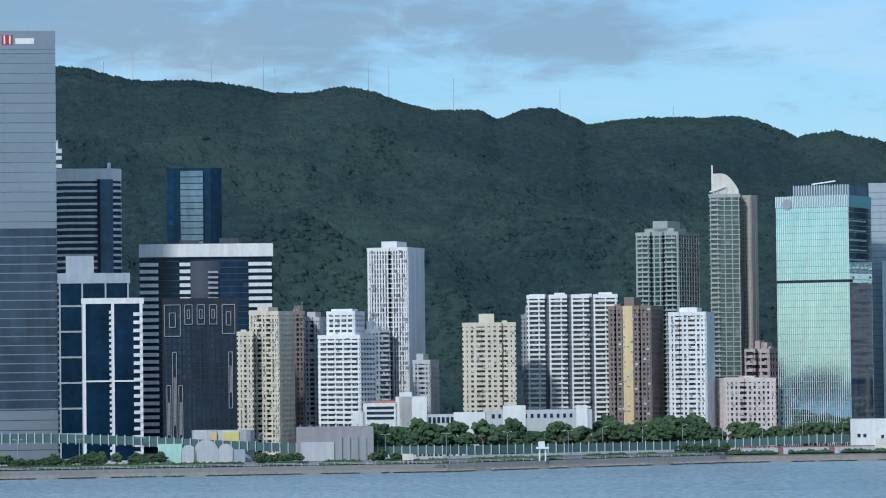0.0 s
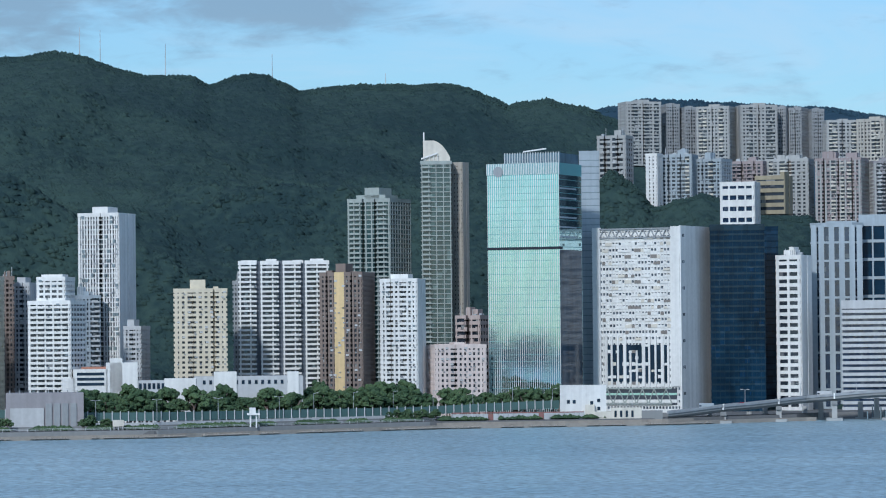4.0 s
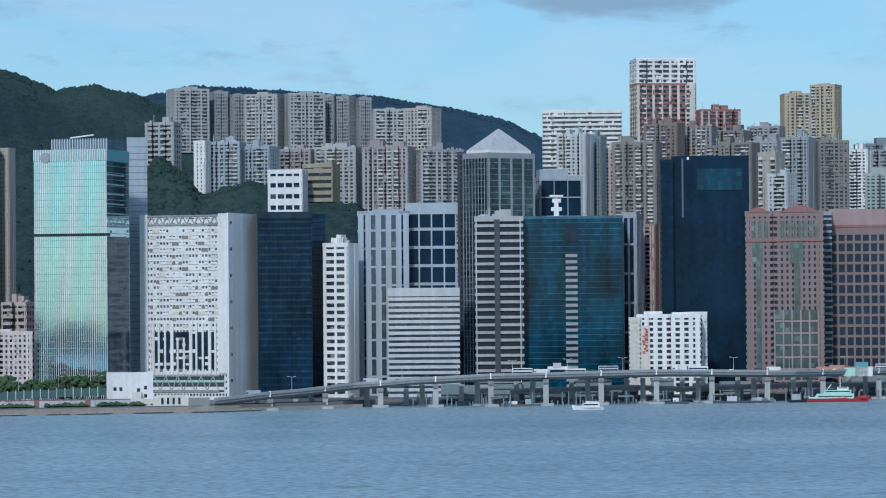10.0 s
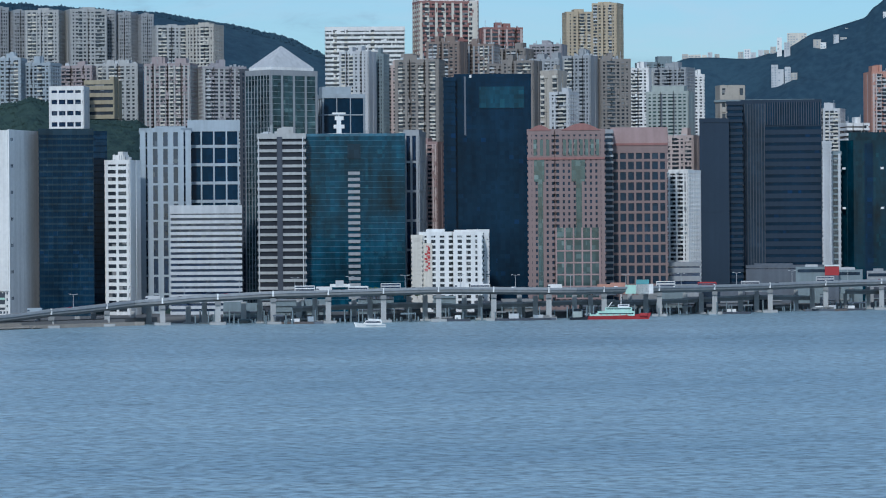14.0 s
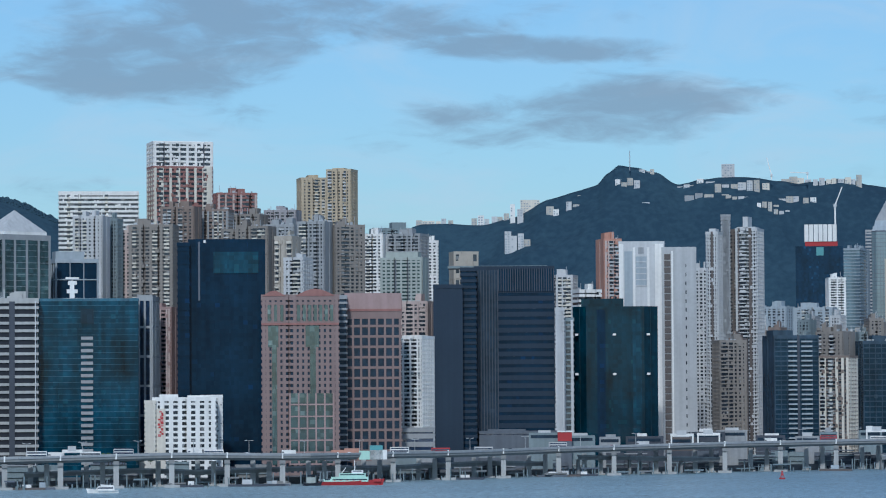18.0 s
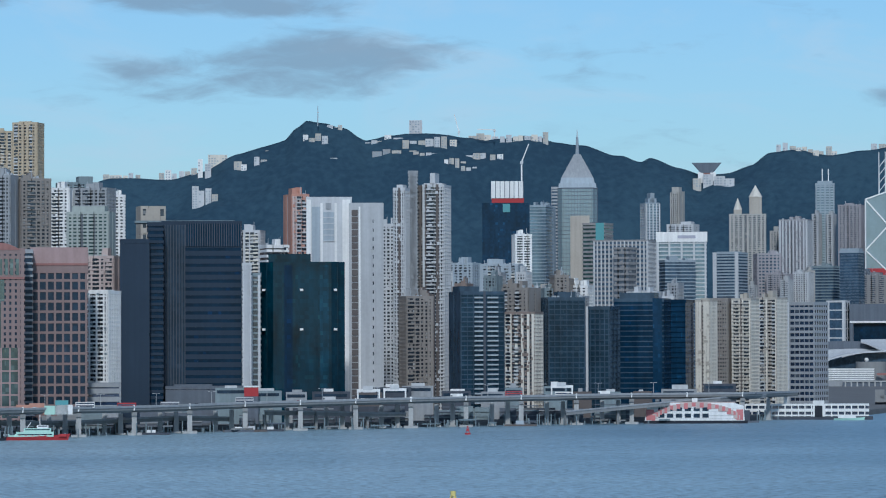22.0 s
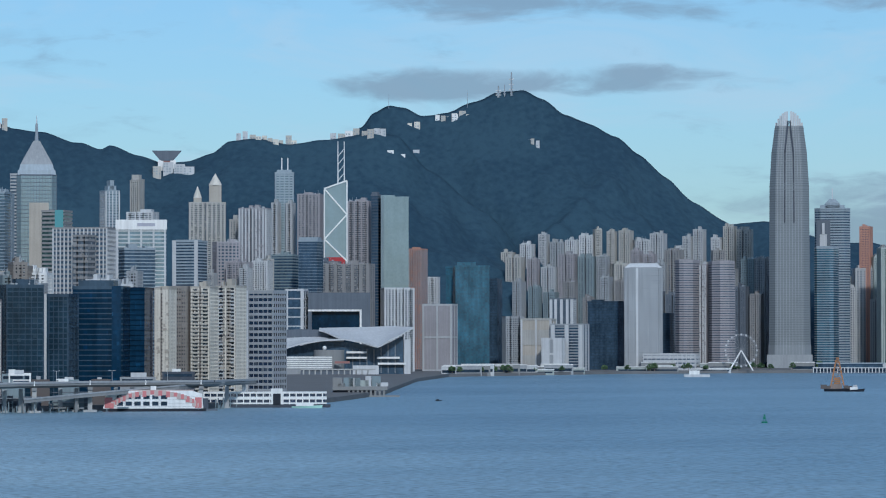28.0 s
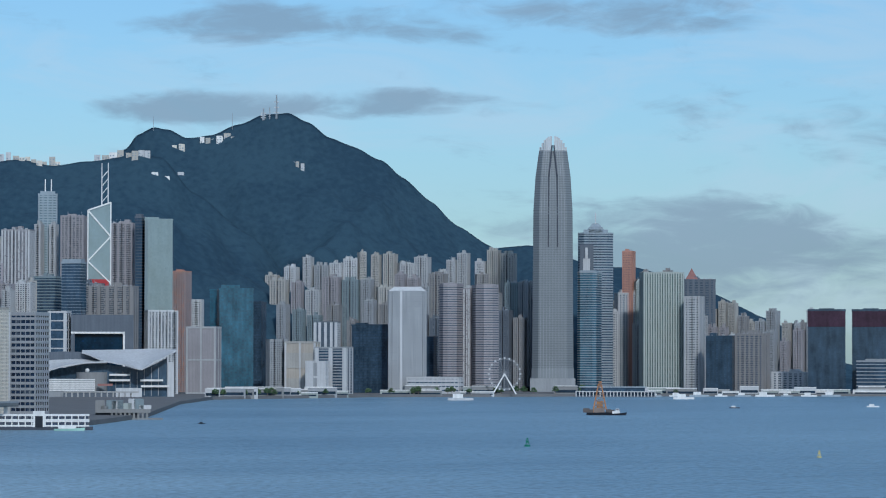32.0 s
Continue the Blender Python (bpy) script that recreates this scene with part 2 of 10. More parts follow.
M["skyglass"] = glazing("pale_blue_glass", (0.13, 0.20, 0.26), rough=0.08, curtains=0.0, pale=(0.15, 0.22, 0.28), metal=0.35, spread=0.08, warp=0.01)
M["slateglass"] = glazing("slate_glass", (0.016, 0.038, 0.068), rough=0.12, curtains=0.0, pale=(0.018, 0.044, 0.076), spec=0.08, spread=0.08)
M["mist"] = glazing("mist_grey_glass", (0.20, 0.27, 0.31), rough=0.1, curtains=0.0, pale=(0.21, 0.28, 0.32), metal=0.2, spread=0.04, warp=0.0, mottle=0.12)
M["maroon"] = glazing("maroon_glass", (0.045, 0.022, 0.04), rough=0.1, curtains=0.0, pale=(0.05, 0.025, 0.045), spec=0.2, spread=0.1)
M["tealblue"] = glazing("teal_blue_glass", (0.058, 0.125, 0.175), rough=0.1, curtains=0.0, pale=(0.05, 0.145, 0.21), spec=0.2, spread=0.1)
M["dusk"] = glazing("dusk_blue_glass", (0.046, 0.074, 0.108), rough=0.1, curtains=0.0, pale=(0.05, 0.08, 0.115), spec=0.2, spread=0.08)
# glass of remote towers is lifted in colour to stand for haze
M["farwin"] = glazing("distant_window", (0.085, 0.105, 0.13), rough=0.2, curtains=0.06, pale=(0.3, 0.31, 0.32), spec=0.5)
M["hazeglass"] = glazing("haze_office_glass", (0.045, 0.08, 0.125), rough=0.12, curtains=0.0, pale=(0.06, 0.10, 0.15), spec=0.25, spread=0.12)
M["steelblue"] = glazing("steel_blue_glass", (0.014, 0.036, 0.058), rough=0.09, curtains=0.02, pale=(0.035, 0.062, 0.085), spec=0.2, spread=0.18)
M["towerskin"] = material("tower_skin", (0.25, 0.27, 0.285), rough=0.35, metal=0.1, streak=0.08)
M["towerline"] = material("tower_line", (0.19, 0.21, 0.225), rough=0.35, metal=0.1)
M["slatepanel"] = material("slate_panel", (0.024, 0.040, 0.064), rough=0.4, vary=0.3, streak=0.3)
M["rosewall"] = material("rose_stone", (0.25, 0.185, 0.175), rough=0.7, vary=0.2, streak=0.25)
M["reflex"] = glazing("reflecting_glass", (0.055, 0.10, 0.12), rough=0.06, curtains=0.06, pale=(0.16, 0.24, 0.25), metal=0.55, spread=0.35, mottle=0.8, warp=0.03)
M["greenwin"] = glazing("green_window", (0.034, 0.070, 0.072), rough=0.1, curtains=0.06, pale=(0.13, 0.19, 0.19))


# ---------------------------------------------------------------- mesh helpers
def mesh_of(name, bm, mat):
    me = bpy.data.meshes.new(name)
    bm.to_mesh(me)
    bm.free()
    if mat is not None:
        me.materials.append(mat if not isinstance(mat, str) else M[mat])
    return me


def part(name, bm, mat, parent, label="", kind=""):
    ob = new(name, mesh_of(name, bm, mat))
    ob.parent = parent
    if label:
        ob["label"] = label
    if kind:
        ob["kind"] = kind
    return ob


def again(name, me, parent, x=0.0, y=0.0, z=0.0, rz=0.0):
    ob = new(name, me)
    ob.parent = parent
    ob.location, ob.rotation_euler = (x, y, z), (0, 0, radians(rz))
    return ob


def box(bm, x0, x1, y0, y1, z0, z1):
    v = [bm.verts.new((x, y, z)) for z in (z0, z1) for x, y in ((x0, y0), (x1, y0), (x1, y1), (x0, y1))]
    for f in ((3, 2, 1, 0), (4, 5, 6, 7), (0, 1, 5, 4), (1, 2, 6, 5), (2, 3, 7, 6), (3, 0, 4, 7)):
        bm.faces.new([v[i] for i in f])


def prism(bm, outline, z0, z1, top=1.0):
    """An upright prism over a plan outline (counter-clockwise); top: how much the upper outline is drawn in."""
    lo = [bm.verts.new((x, y, z0)) for x, y in outline]
    hi = [bm.verts.new((x * top, y * top, z1)) for x, y in outline]
    k = len(outline)
    bm.faces.new(lo[::-1])
    bm.faces.new(hi)
    for i in range(k):
        bm.faces.new((lo[i], lo[(i + 1) % k], hi[(i + 1) % k], hi[i]))


def ring(bm, x, y, z, r, r2, h, sides=10):
    """A tapered round bar, upright."""
    lo = [bm.verts.new((x + r * math.cos(a), y + r * math.sin(a), z)) for a in [2 * math.pi * i / sides for i in range(sides)]]
    hi = [bm.verts.new((x + r2 * math.cos(a), y + r2 * math.sin(a), z + h)) for a in [2 * math.pi * i / sides for i in range(sides)]]
    bm.faces.new(lo[::-1])
    bm.faces.new(hi)
    for i in range(sides):
        bm.faces.new((lo[i], lo[(i + 1) % sides], hi[(i + 1) % sides], hi[i]))


def strut(bm, a, b, r):
    """A square bar between two points."""
    a, b = Vector(a), Vector(b)
    d = (b - a).normalized()
    s = d.cross(Vector((0, 0, 1)) if abs(d.z) < 0.95 else Vector((1, 0, 0))).normalized() * r
    t = d.cross(s).normalized() * r
    v = [bm.verts.new(p + q) for p in (a, b) for q in (-s - t, s - t, s + t, -s + t)]
    for f in ((3, 2, 1, 0), (4, 5, 6, 7), (0, 1, 5, 4), (1, 2, 6, 5), (2, 3, 7, 6), (3, 0, 4, 7)):
        bm.faces.new([v[i] for i in f])


def grown(outline, by):
    """The outline of a right-angled plan moved outwards by that much."""
    k, out = len(outline), []
    for i in range(k):
        (ax, ay), (bx, by_), (cx, cy) = outline[i - 1], outline[i], outline[(i + 1) % k]
        d1, d2 = Vector((bx - ax, by_ - ay)).normalized(), Vector((cx - bx, cy - by_)).normalized()
        n1, n2 = Vector((d1.y, -d1.x)), Vector((d2.y, -d2.x))
        s = 1.0 + n1.dot(n2)
        o = (n1 + n2) * (by / s) if s > 0.2 else n1 * by
        out.append((bx + o.x, by_ + o.y))
    return out


def spot(bearing, distance, z=0.0):
    return Vector((distance * math.sin(radians(bearing)), distance * math.cos(radians(bearing)), z))


def thing(name, label, category, bearing, distance, z=0.0, turn=0.0, group="", kind=""):
    """The Empty at the base of a thing; its -y side faces the harbour."""
    e = new(name)
    e.location, e.rotation_euler = spot(bearing, distance, z), (0, 0, radians(-bearing + turn))
    e.empty_display_size = 5
    return tagged(e, label, category, group, kind)


LAND = 3.0


def tower(label, bearing, distance, w, deep, h, base=LAND, turn=0.0, wall="white", glass="win", fh=2.15, sp=0.55, bays=0, pier=0.4, proud=0.5,
          notch=(), depth=2.5, side_bays=0, fine=True, roof="plant", parapet=1.2, name="apartment_tower", category="apartment tower", group="", balcony=(), balc_wall=None,
          blank=(), cut=0.0, sidewall=None, pierwall=None, recess=None, face=None):
    """A high block: a glazed core, a spandrel band at every storey, piers between the bays, roof parapet and plant rooms.
    notch: recesses in the front as (from, to) shares of its width; balcony: stretches of the front with balconies; blank: stretches with solid wall; cut: chamfered corners."""
    fine = fine and distance < 2000
    if face is None:
        # blocks stand a little askew to the shore, most of them showing a shaded flank
        pick = random.Random(round(bearing * 997) + round(h * 7))
        askew = turn == 0 and w > 8 and (name == "apartment_tower" or not fine)
        face = (-pick.uniform(11, 25) if pick.random() < 0.75 else pick.uniform(9, 18)) if askew else 0.0
    flank = 0.0
    if face:
        flank = abs(math.sin(radians(face)))
        deep = max(7.0, min(deep, 0.36 * w / flank))
        if deep * flank > 0.45 * w:
            flank, face = 0.45 * w / deep, math.copysign(math.degrees(math.asin(0.45 * w / deep)), face)
        bearing += math.copysign(math.degrees(deep * flank / 2 / distance), face)
        w = (w - deep * flank) / math.cos(radians(face))
        turn = face
        depth = min(depth, deep * 0.45)
        if bays and not side_bays:
            side_bays = max(2, round(deep / max(w / bays, 1.5)))
    e = thing(name, label, category, bearing, distance, base, turn, group)
    e["w"], e["h"], e["deep"] = w, h, deep
    x0, x1 = -w / 2, w / 2
    if cut:
        plan = [(x0 + cut, 0), (x1 - cut, 0), (x1, cut), (x1, deep), (x0, deep), (x0, cut)]
    else:
        plan = [(x0, 0)]
        for a, b in notch:
            xa, xb = x0 + a * w, x0 + b * w
            plan += [(xa, 0), (xa, depth), (xb, depth), (xb, 0)]
        plan += [(x1, 0), (x1, deep), (x0, deep)]
    core = bmesh.new()
    prism(core, plan, 0, h)
    part("glazed_core", core, glass, e)
    n = max(2, round(h / fh))
    step = h / n
    band = bmesh.new()
    out = grown(plan, proud)
    if fine:
        prism(band, out, 0, step * sp)
        me = mesh_of("floor_band", band, wall)
        for i in range(n):
            again("floor_band", me, e, z=i * step)
    else:
        for i in range(n):
            prism(band, out, i * step, (i + sp) * step)
        if name == "apartment_tower" and glass in ("win", "shade_win", "farwin"):
            # boxed-in balconies, hoods and coolers break up the front
            clutter = random.Random(round(bearing * 700) + round(h * 10))
            for k in range(int(n * w * 0.11)):
                x, i = x0 + w * clutter.uniform(0.03, 0.92), clutter.randrange(n)
                y = next((depth for a, b in notch if a < (x - x0) / w < b), 0.0)
                box(band, x, min(x1, x + clutter.uniform(0.6, 1.9)), y - proud - clutter.uniform(0.15, 0.7), y, i * step, (i + clutter.uniform(0.6, 0.95)) * step)
        part("spandrel_grid", band, wall, e, kind="stuff")
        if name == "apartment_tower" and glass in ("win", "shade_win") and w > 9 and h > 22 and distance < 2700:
            # stacks of balconies: dark boxes on the wall paint the shade inside, with paler fronts
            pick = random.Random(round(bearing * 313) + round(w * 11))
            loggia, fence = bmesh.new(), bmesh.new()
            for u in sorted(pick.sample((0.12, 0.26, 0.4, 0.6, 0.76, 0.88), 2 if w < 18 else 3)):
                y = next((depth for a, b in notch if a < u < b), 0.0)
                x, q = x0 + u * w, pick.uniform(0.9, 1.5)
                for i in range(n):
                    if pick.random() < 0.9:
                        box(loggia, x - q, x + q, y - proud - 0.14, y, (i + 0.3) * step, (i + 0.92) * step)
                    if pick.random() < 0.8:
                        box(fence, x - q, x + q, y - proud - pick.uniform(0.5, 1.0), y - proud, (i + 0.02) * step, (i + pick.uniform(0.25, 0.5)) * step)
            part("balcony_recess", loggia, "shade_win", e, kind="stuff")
            part("balcony_front", fence, pick.choice(("pale", "cream", wall)), e, kind="stuff")
    top = bmesh.new()
    prism(top, grown(plan, proud + 0.06), h - min(step * 0.25, 0.9), h + parapet)
    part("roof_parapet", top, wall, e)

    def front(u):
        for a, b in notch:
            if a < u < b:
                return depth
        return 0.0

    rnd = random.Random(round(bearing * 1000) + round(w * 10))
    stand = pierwall or wall
    bars = []
    if bays:
        pw = w / bays * pier
        for i in range(bays + 1):
            u = i / bays
            x = min(max(x0 + u * w, x0 + pw / 2), x1 - pw / 2)
            bars.append((x, front(u) - proud - 0.08, pw, 0))
    if side_bays:
        pw = deep / side_bays * pier
        for i in range(side_bays + 1):
            y = min(max(i / side_bays * deep, pw / 2), deep - pw / 2)
            bars.append((x1 + proud + 0.08, y, pw, 90))
            bars.append((x0 - proud - 0.08, y, pw, -90))
    # a dark sheet at the back of each notch paints its shade
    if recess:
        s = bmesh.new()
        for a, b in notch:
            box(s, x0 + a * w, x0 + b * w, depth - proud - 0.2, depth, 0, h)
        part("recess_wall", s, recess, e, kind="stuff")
    shared, joined = {}, bmesh.new()
    for x, y, pw, r in bars:
        if fine and r == 0:
            key = round(pw, 3)
            if key not in shared:
                b = bmesh.new()
                box(b, -pw / 2, pw / 2, 0, proud, 0, h)
                shared[key] = mesh_of("pier", b, stand)
            again("pier", shared[key], e, x, y, 0, r)
        elif r == 0:
            box(joined, x - pw / 2, x + pw / 2, y, y + proud, 0, h)
        else:
            box(joined, x - (proud if r > 0 else 0), x + (0 if r > 0 else proud), y - pw / 2, y + pw / 2, 0, h)
    if len(joined.verts):
        part("rib_grid", joined, stand, e, kind="stuff")
    else:
        joined.free()
    if flank and name == "apartment_tower" and rnd.random() < 0.4:
        # a flank with little but its own wall and a column of small windows
        s = bmesh.new()
        xa, xb = (x1, x1 + proud + 0.2) if face < 0 else (x0 - proud - 0.2, x0)
        for ya, yb in ((0.0, 0.42), (0.58, 1.0)):
            box(s, xa, xb, ya * deep, yb * deep, 0, h + parapet)
        part("flank_wall", s, wall, e)
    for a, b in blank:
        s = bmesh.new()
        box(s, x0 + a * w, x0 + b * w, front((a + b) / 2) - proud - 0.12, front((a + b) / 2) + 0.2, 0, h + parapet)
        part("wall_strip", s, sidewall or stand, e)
    for a, b in balcony:
        s = bmesh.new()
        y = front((a + b) / 2)
        box(s, x0 + a * w, x0 + b * w, y - proud - 1.1, y, 0, 0.15)
        box(s, x0 + a * w, x0 + b * w, y - proud - 1.1, y - proud - 1.0, 0.15, 0.85)
        me = mesh_of("balcony", s, balc_wall or wall)
        for i in range(1, n):
            again("balcony", me, e, z=i * step)
    if fine and name == "apartment_tower" and bays > 2 and glass in ("win", "shade_win"):
        cold, awn = bmesh.new(), bmesh.new()
        for k in range(int(n * bays * 0.45)):
            x, i = x0 + w * (rnd.randrange(bays) + rnd.uniform(0.25, 0.6)) / bays, rnd.randrange(n)
            y = front((x - x0) / w)
            if rnd.random() < 0.7:
                box(cold, x, x + 0.75, y - proud - 0.55, y - proud + 0.1, (i + sp) * step - 0.55, (i + sp) * step - 0.05)
            else:
                box(awn, x - 0.3, x + 1.0, y - proud - 0.3, y - proud + 0.3, (i + sp + 0.12) * step, (i + 0.96) * step)
        part("air_conditioner", cold, "grey", e, kind="stuff")
        part("drying_rack", awn, "pale" if wall not in ("white", "pale") else "mid", e, kind="stuff")
    if roof == "plant":
        for k in range(rnd.randint(2, 3)):
            s = bmesh.new()
            pw, px, ph = w * rnd.uniform(0.12, 0.3), rnd.uniform(-0.3, 0.3) * w, rnd.uniform(1.6, 4.2)
            box(s, px - pw / 2, px + pw / 2, deep * 0.15 + k, deep * 0.6 + k, h, h + parapet + ph)
            part("plant_room", s, wall, e)
        s = bmesh.new()
        for k in range(3):
            px = rnd.uniform(-0.45, 0.45) * w
            strut(s, (px, deep * 0.2, h), (px, deep * 0.2, h + parapet + rnd.uniform(2, 5)), 0.12)
        for k in range(int(w * 0.35)):
            px, py, q = rnd.uniform(-0.48, 0.46) * w, rnd.uniform(0.02, 0.5) * deep, rnd.uniform(0.5, 1.6)
            box(s, px, px + q * rnd.uniform(0.6, 1.6), py, py + q, h, h + parapet + q * rnd.uniform(0.3, 1.1))
        part("roof_gear", s, "steel", e, kind="stuff")
    elif roof:
        for a, b, ph in roof:
            s = bmesh.new()
            box(s, x0 + a * w, x0 + b * w, deep * 0.1, deep * 0.7, h, h + ph)
            part("plant_room", s, wall, e)
    return e


def slab_part(e, name, x0, x1, y0, y1, z0, z1, mat, label=""):
    s = bmesh.new()
    box(s, x0, x1, y0, y1, z0, z1)
    return part(name, s, mat, e, label)

# ---------------------------------------------------------------- water, shore, hills
SHORE = [(-30, 1500), (-7, 1417), (0, 1446), (4.5, 1540), (8, 1572), (10.2, 1628), (12.5, 1630), (17, 1680), (20.6, 1819), (26.7, 1985), (28.7, 2030),
         (30.7, 2250), (31.6, 2620), (32.2, 3690), (35.2, 4020), (38.5, 4150), (42.4, 4260), (60, 4300)]


def shore_at(bearing):
    for (a, da), (b, db) in zip(SHORE, SHORE[1:]):
        if a <= bearing <= b:
            return da + (db - da) * (bearing - a) / (b - a)
    return SHORE[-1][1]


def water_material():
    m = bpy.data.materials.new("harbour_water")
    m.use_nodes = True
    n, l = m.node_tree.nodes, m.node_tree.links
    p = n["Principled BSDF"]
    p.inputs["Base Color"].default_value = (0.075, 0.14, 0.21, 1)
    p.inputs["Roughness"].default_value = 0.36
    p.inputs["IOR"].default_value = 1.33
    p.inputs["Specular IOR Level"].default_value = 0.32
    geo = n.new("ShaderNodeNewGeometry")
    last, shade = None, None
    for size, dist, weight in ((0.0035, 0.0, 0.75), (0.02, 3.5, 0.3), (0.09, 2.2, 0.2), (0.4, 1.2, 0.2)):
        mp = n.new("ShaderNodeMapping")
        mp.inputs["Rotation"].default_value = (0, 0, radians(20))
        mp.inputs["Scale"].default_value = (size * 0.55, size, size)
        t = n.new("ShaderNodeTexNoise")
        t.inputs["Scale"].default_value, t.inputs["Detail"].default_value = 1.0, 5
        l.new(geo.outputs["Position"], mp.inputs["Vector"])
        l.new(mp.outputs[0], t.inputs["Vector"])
        mix = n.new("ShaderNodeMath")
        mix.operation = "MULTIPLY_ADD"
        mix.inputs[1].default_value, mix.inputs[2].default_value = weight, 0.0
        l.new(t.outputs["Fac"], mix.inputs[0])
        if shade is not None:
            l.new(shade, mix.inputs[2])
        shade = mix.outputs[0]
        if not dist:
            continue
        b = n.new("ShaderNodeBump")
        b.inputs["Strength"].default_value, b.inputs["Distance"].default_value = 1.0, dist
        l.new(t.outputs["Fac"], b.inputs["Height"])
        if last is not None:
            l.new(last, b.inputs["Normal"])
        last = b.outputs[0]
    l.new(last, p.inputs["Normal"])
    # sky reflections are painted in as two base blues, mixed by noise
    r = n.new("ShaderNodeMapRange")
    r.inputs["From Min"].default_value, r.inputs["From Max"].default_value = 0.47, 0.93
    l.new(shade, r.inputs["Value"])
    x = n.new("ShaderNodeMix")
    x.data_type = "RGBA"
    l.new(r.outputs[0], x.inputs["Factor"])
    x.inputs["A"].default_value, x.inputs["B"].default_value = (0.148, 0.25, 0.335, 1), (0.32, 0.455, 0.535, 1)
    # shade of small wave faces, put into the colour
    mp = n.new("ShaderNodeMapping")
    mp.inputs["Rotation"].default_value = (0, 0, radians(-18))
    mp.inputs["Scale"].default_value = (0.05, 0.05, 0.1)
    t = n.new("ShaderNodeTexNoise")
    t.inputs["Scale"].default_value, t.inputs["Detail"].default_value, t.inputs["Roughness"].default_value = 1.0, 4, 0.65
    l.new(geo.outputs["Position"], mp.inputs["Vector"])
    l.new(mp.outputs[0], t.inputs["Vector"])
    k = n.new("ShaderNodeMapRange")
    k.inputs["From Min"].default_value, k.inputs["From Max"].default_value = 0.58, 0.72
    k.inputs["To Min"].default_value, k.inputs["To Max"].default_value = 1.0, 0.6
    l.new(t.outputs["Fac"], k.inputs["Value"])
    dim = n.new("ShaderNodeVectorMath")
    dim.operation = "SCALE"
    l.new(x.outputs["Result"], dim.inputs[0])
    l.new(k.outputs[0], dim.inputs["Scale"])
    # smaller faces, then cloud reflection painted paler off the eastern shore, darker in the fairway
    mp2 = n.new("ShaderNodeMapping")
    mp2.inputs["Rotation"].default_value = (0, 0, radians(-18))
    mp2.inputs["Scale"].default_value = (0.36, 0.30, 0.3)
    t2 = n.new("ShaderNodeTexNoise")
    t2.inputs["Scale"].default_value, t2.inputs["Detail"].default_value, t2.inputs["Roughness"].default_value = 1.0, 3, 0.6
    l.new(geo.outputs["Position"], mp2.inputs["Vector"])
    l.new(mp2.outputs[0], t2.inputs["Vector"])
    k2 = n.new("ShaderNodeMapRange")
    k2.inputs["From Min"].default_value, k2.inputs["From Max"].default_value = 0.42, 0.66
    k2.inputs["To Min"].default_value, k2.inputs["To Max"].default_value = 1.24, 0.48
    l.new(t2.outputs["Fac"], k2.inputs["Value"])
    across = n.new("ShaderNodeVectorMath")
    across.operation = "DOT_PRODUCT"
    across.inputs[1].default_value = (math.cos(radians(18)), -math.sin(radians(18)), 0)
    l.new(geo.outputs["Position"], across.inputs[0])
    east_west = n.new("ShaderNodeMapRange")
    east_west.inputs["From Min"].default_value, east_west.inputs["From Max"].default_value = 60.0, 420.0
    l.new(across.outputs["Value"], east_west.inputs["Value"])
    sky_tone = n.new("ShaderNodeMix")
    sky_tone.data_type = "RGBA"
    sky_tone.inputs["A"].default_value, sky_tone.inputs["B"].default_value = (1.34, 1.22, 1.12, 1), (0.72, 0.80, 0.86, 1)
    l.new(east_west.outputs[0], sky_tone.inputs["Factor"])
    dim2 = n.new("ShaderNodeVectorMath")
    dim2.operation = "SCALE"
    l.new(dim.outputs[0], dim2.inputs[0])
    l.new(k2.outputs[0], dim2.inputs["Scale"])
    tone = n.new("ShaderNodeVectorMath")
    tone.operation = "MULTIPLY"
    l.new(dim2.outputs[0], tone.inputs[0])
    l.new(sky_tone.outputs["Result"], tone.inputs[1])
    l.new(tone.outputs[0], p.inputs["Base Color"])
    return m


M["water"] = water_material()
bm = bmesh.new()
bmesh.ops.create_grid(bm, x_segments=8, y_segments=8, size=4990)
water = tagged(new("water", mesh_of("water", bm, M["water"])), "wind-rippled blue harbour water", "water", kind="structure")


def sheet(name, bearings, near, far, z, mat, label, skirt=4.0):
    """Flat ground between two curves of distance over a run of bearings, with a wall down to the water."""
    b = bmesh.new()
    a0 = [b.verts.new(spot(t, near(t), z)) for t in bearings]
    a1 = [b.verts.new(spot(t, far(t), z)) for t in bearings]
    s = [b.verts.new(spot(t, near(t) - 1.0, z - skirt)) for t in bearings]
    for i in range(len(bearings) - 1):
        b.faces.new((a0[i], a1[i], a1[i + 1], a0[i + 1]))
        b.faces.new((s[i], a0[i], a0[i + 1], s[i + 1]))
    return tagged(new(name, mesh_of(name, b, mat)), label, name, kind="structure")


steps = [-30 + 0.5 * i for i in range(181)]
sheet("ground", steps, lambda t: shore_at(t) + (2.0 if t < 10.2 or t > 30 else 34.0), lambda t: 4985.0, LAND, M["paving"], "paved city ground behind the seawall")


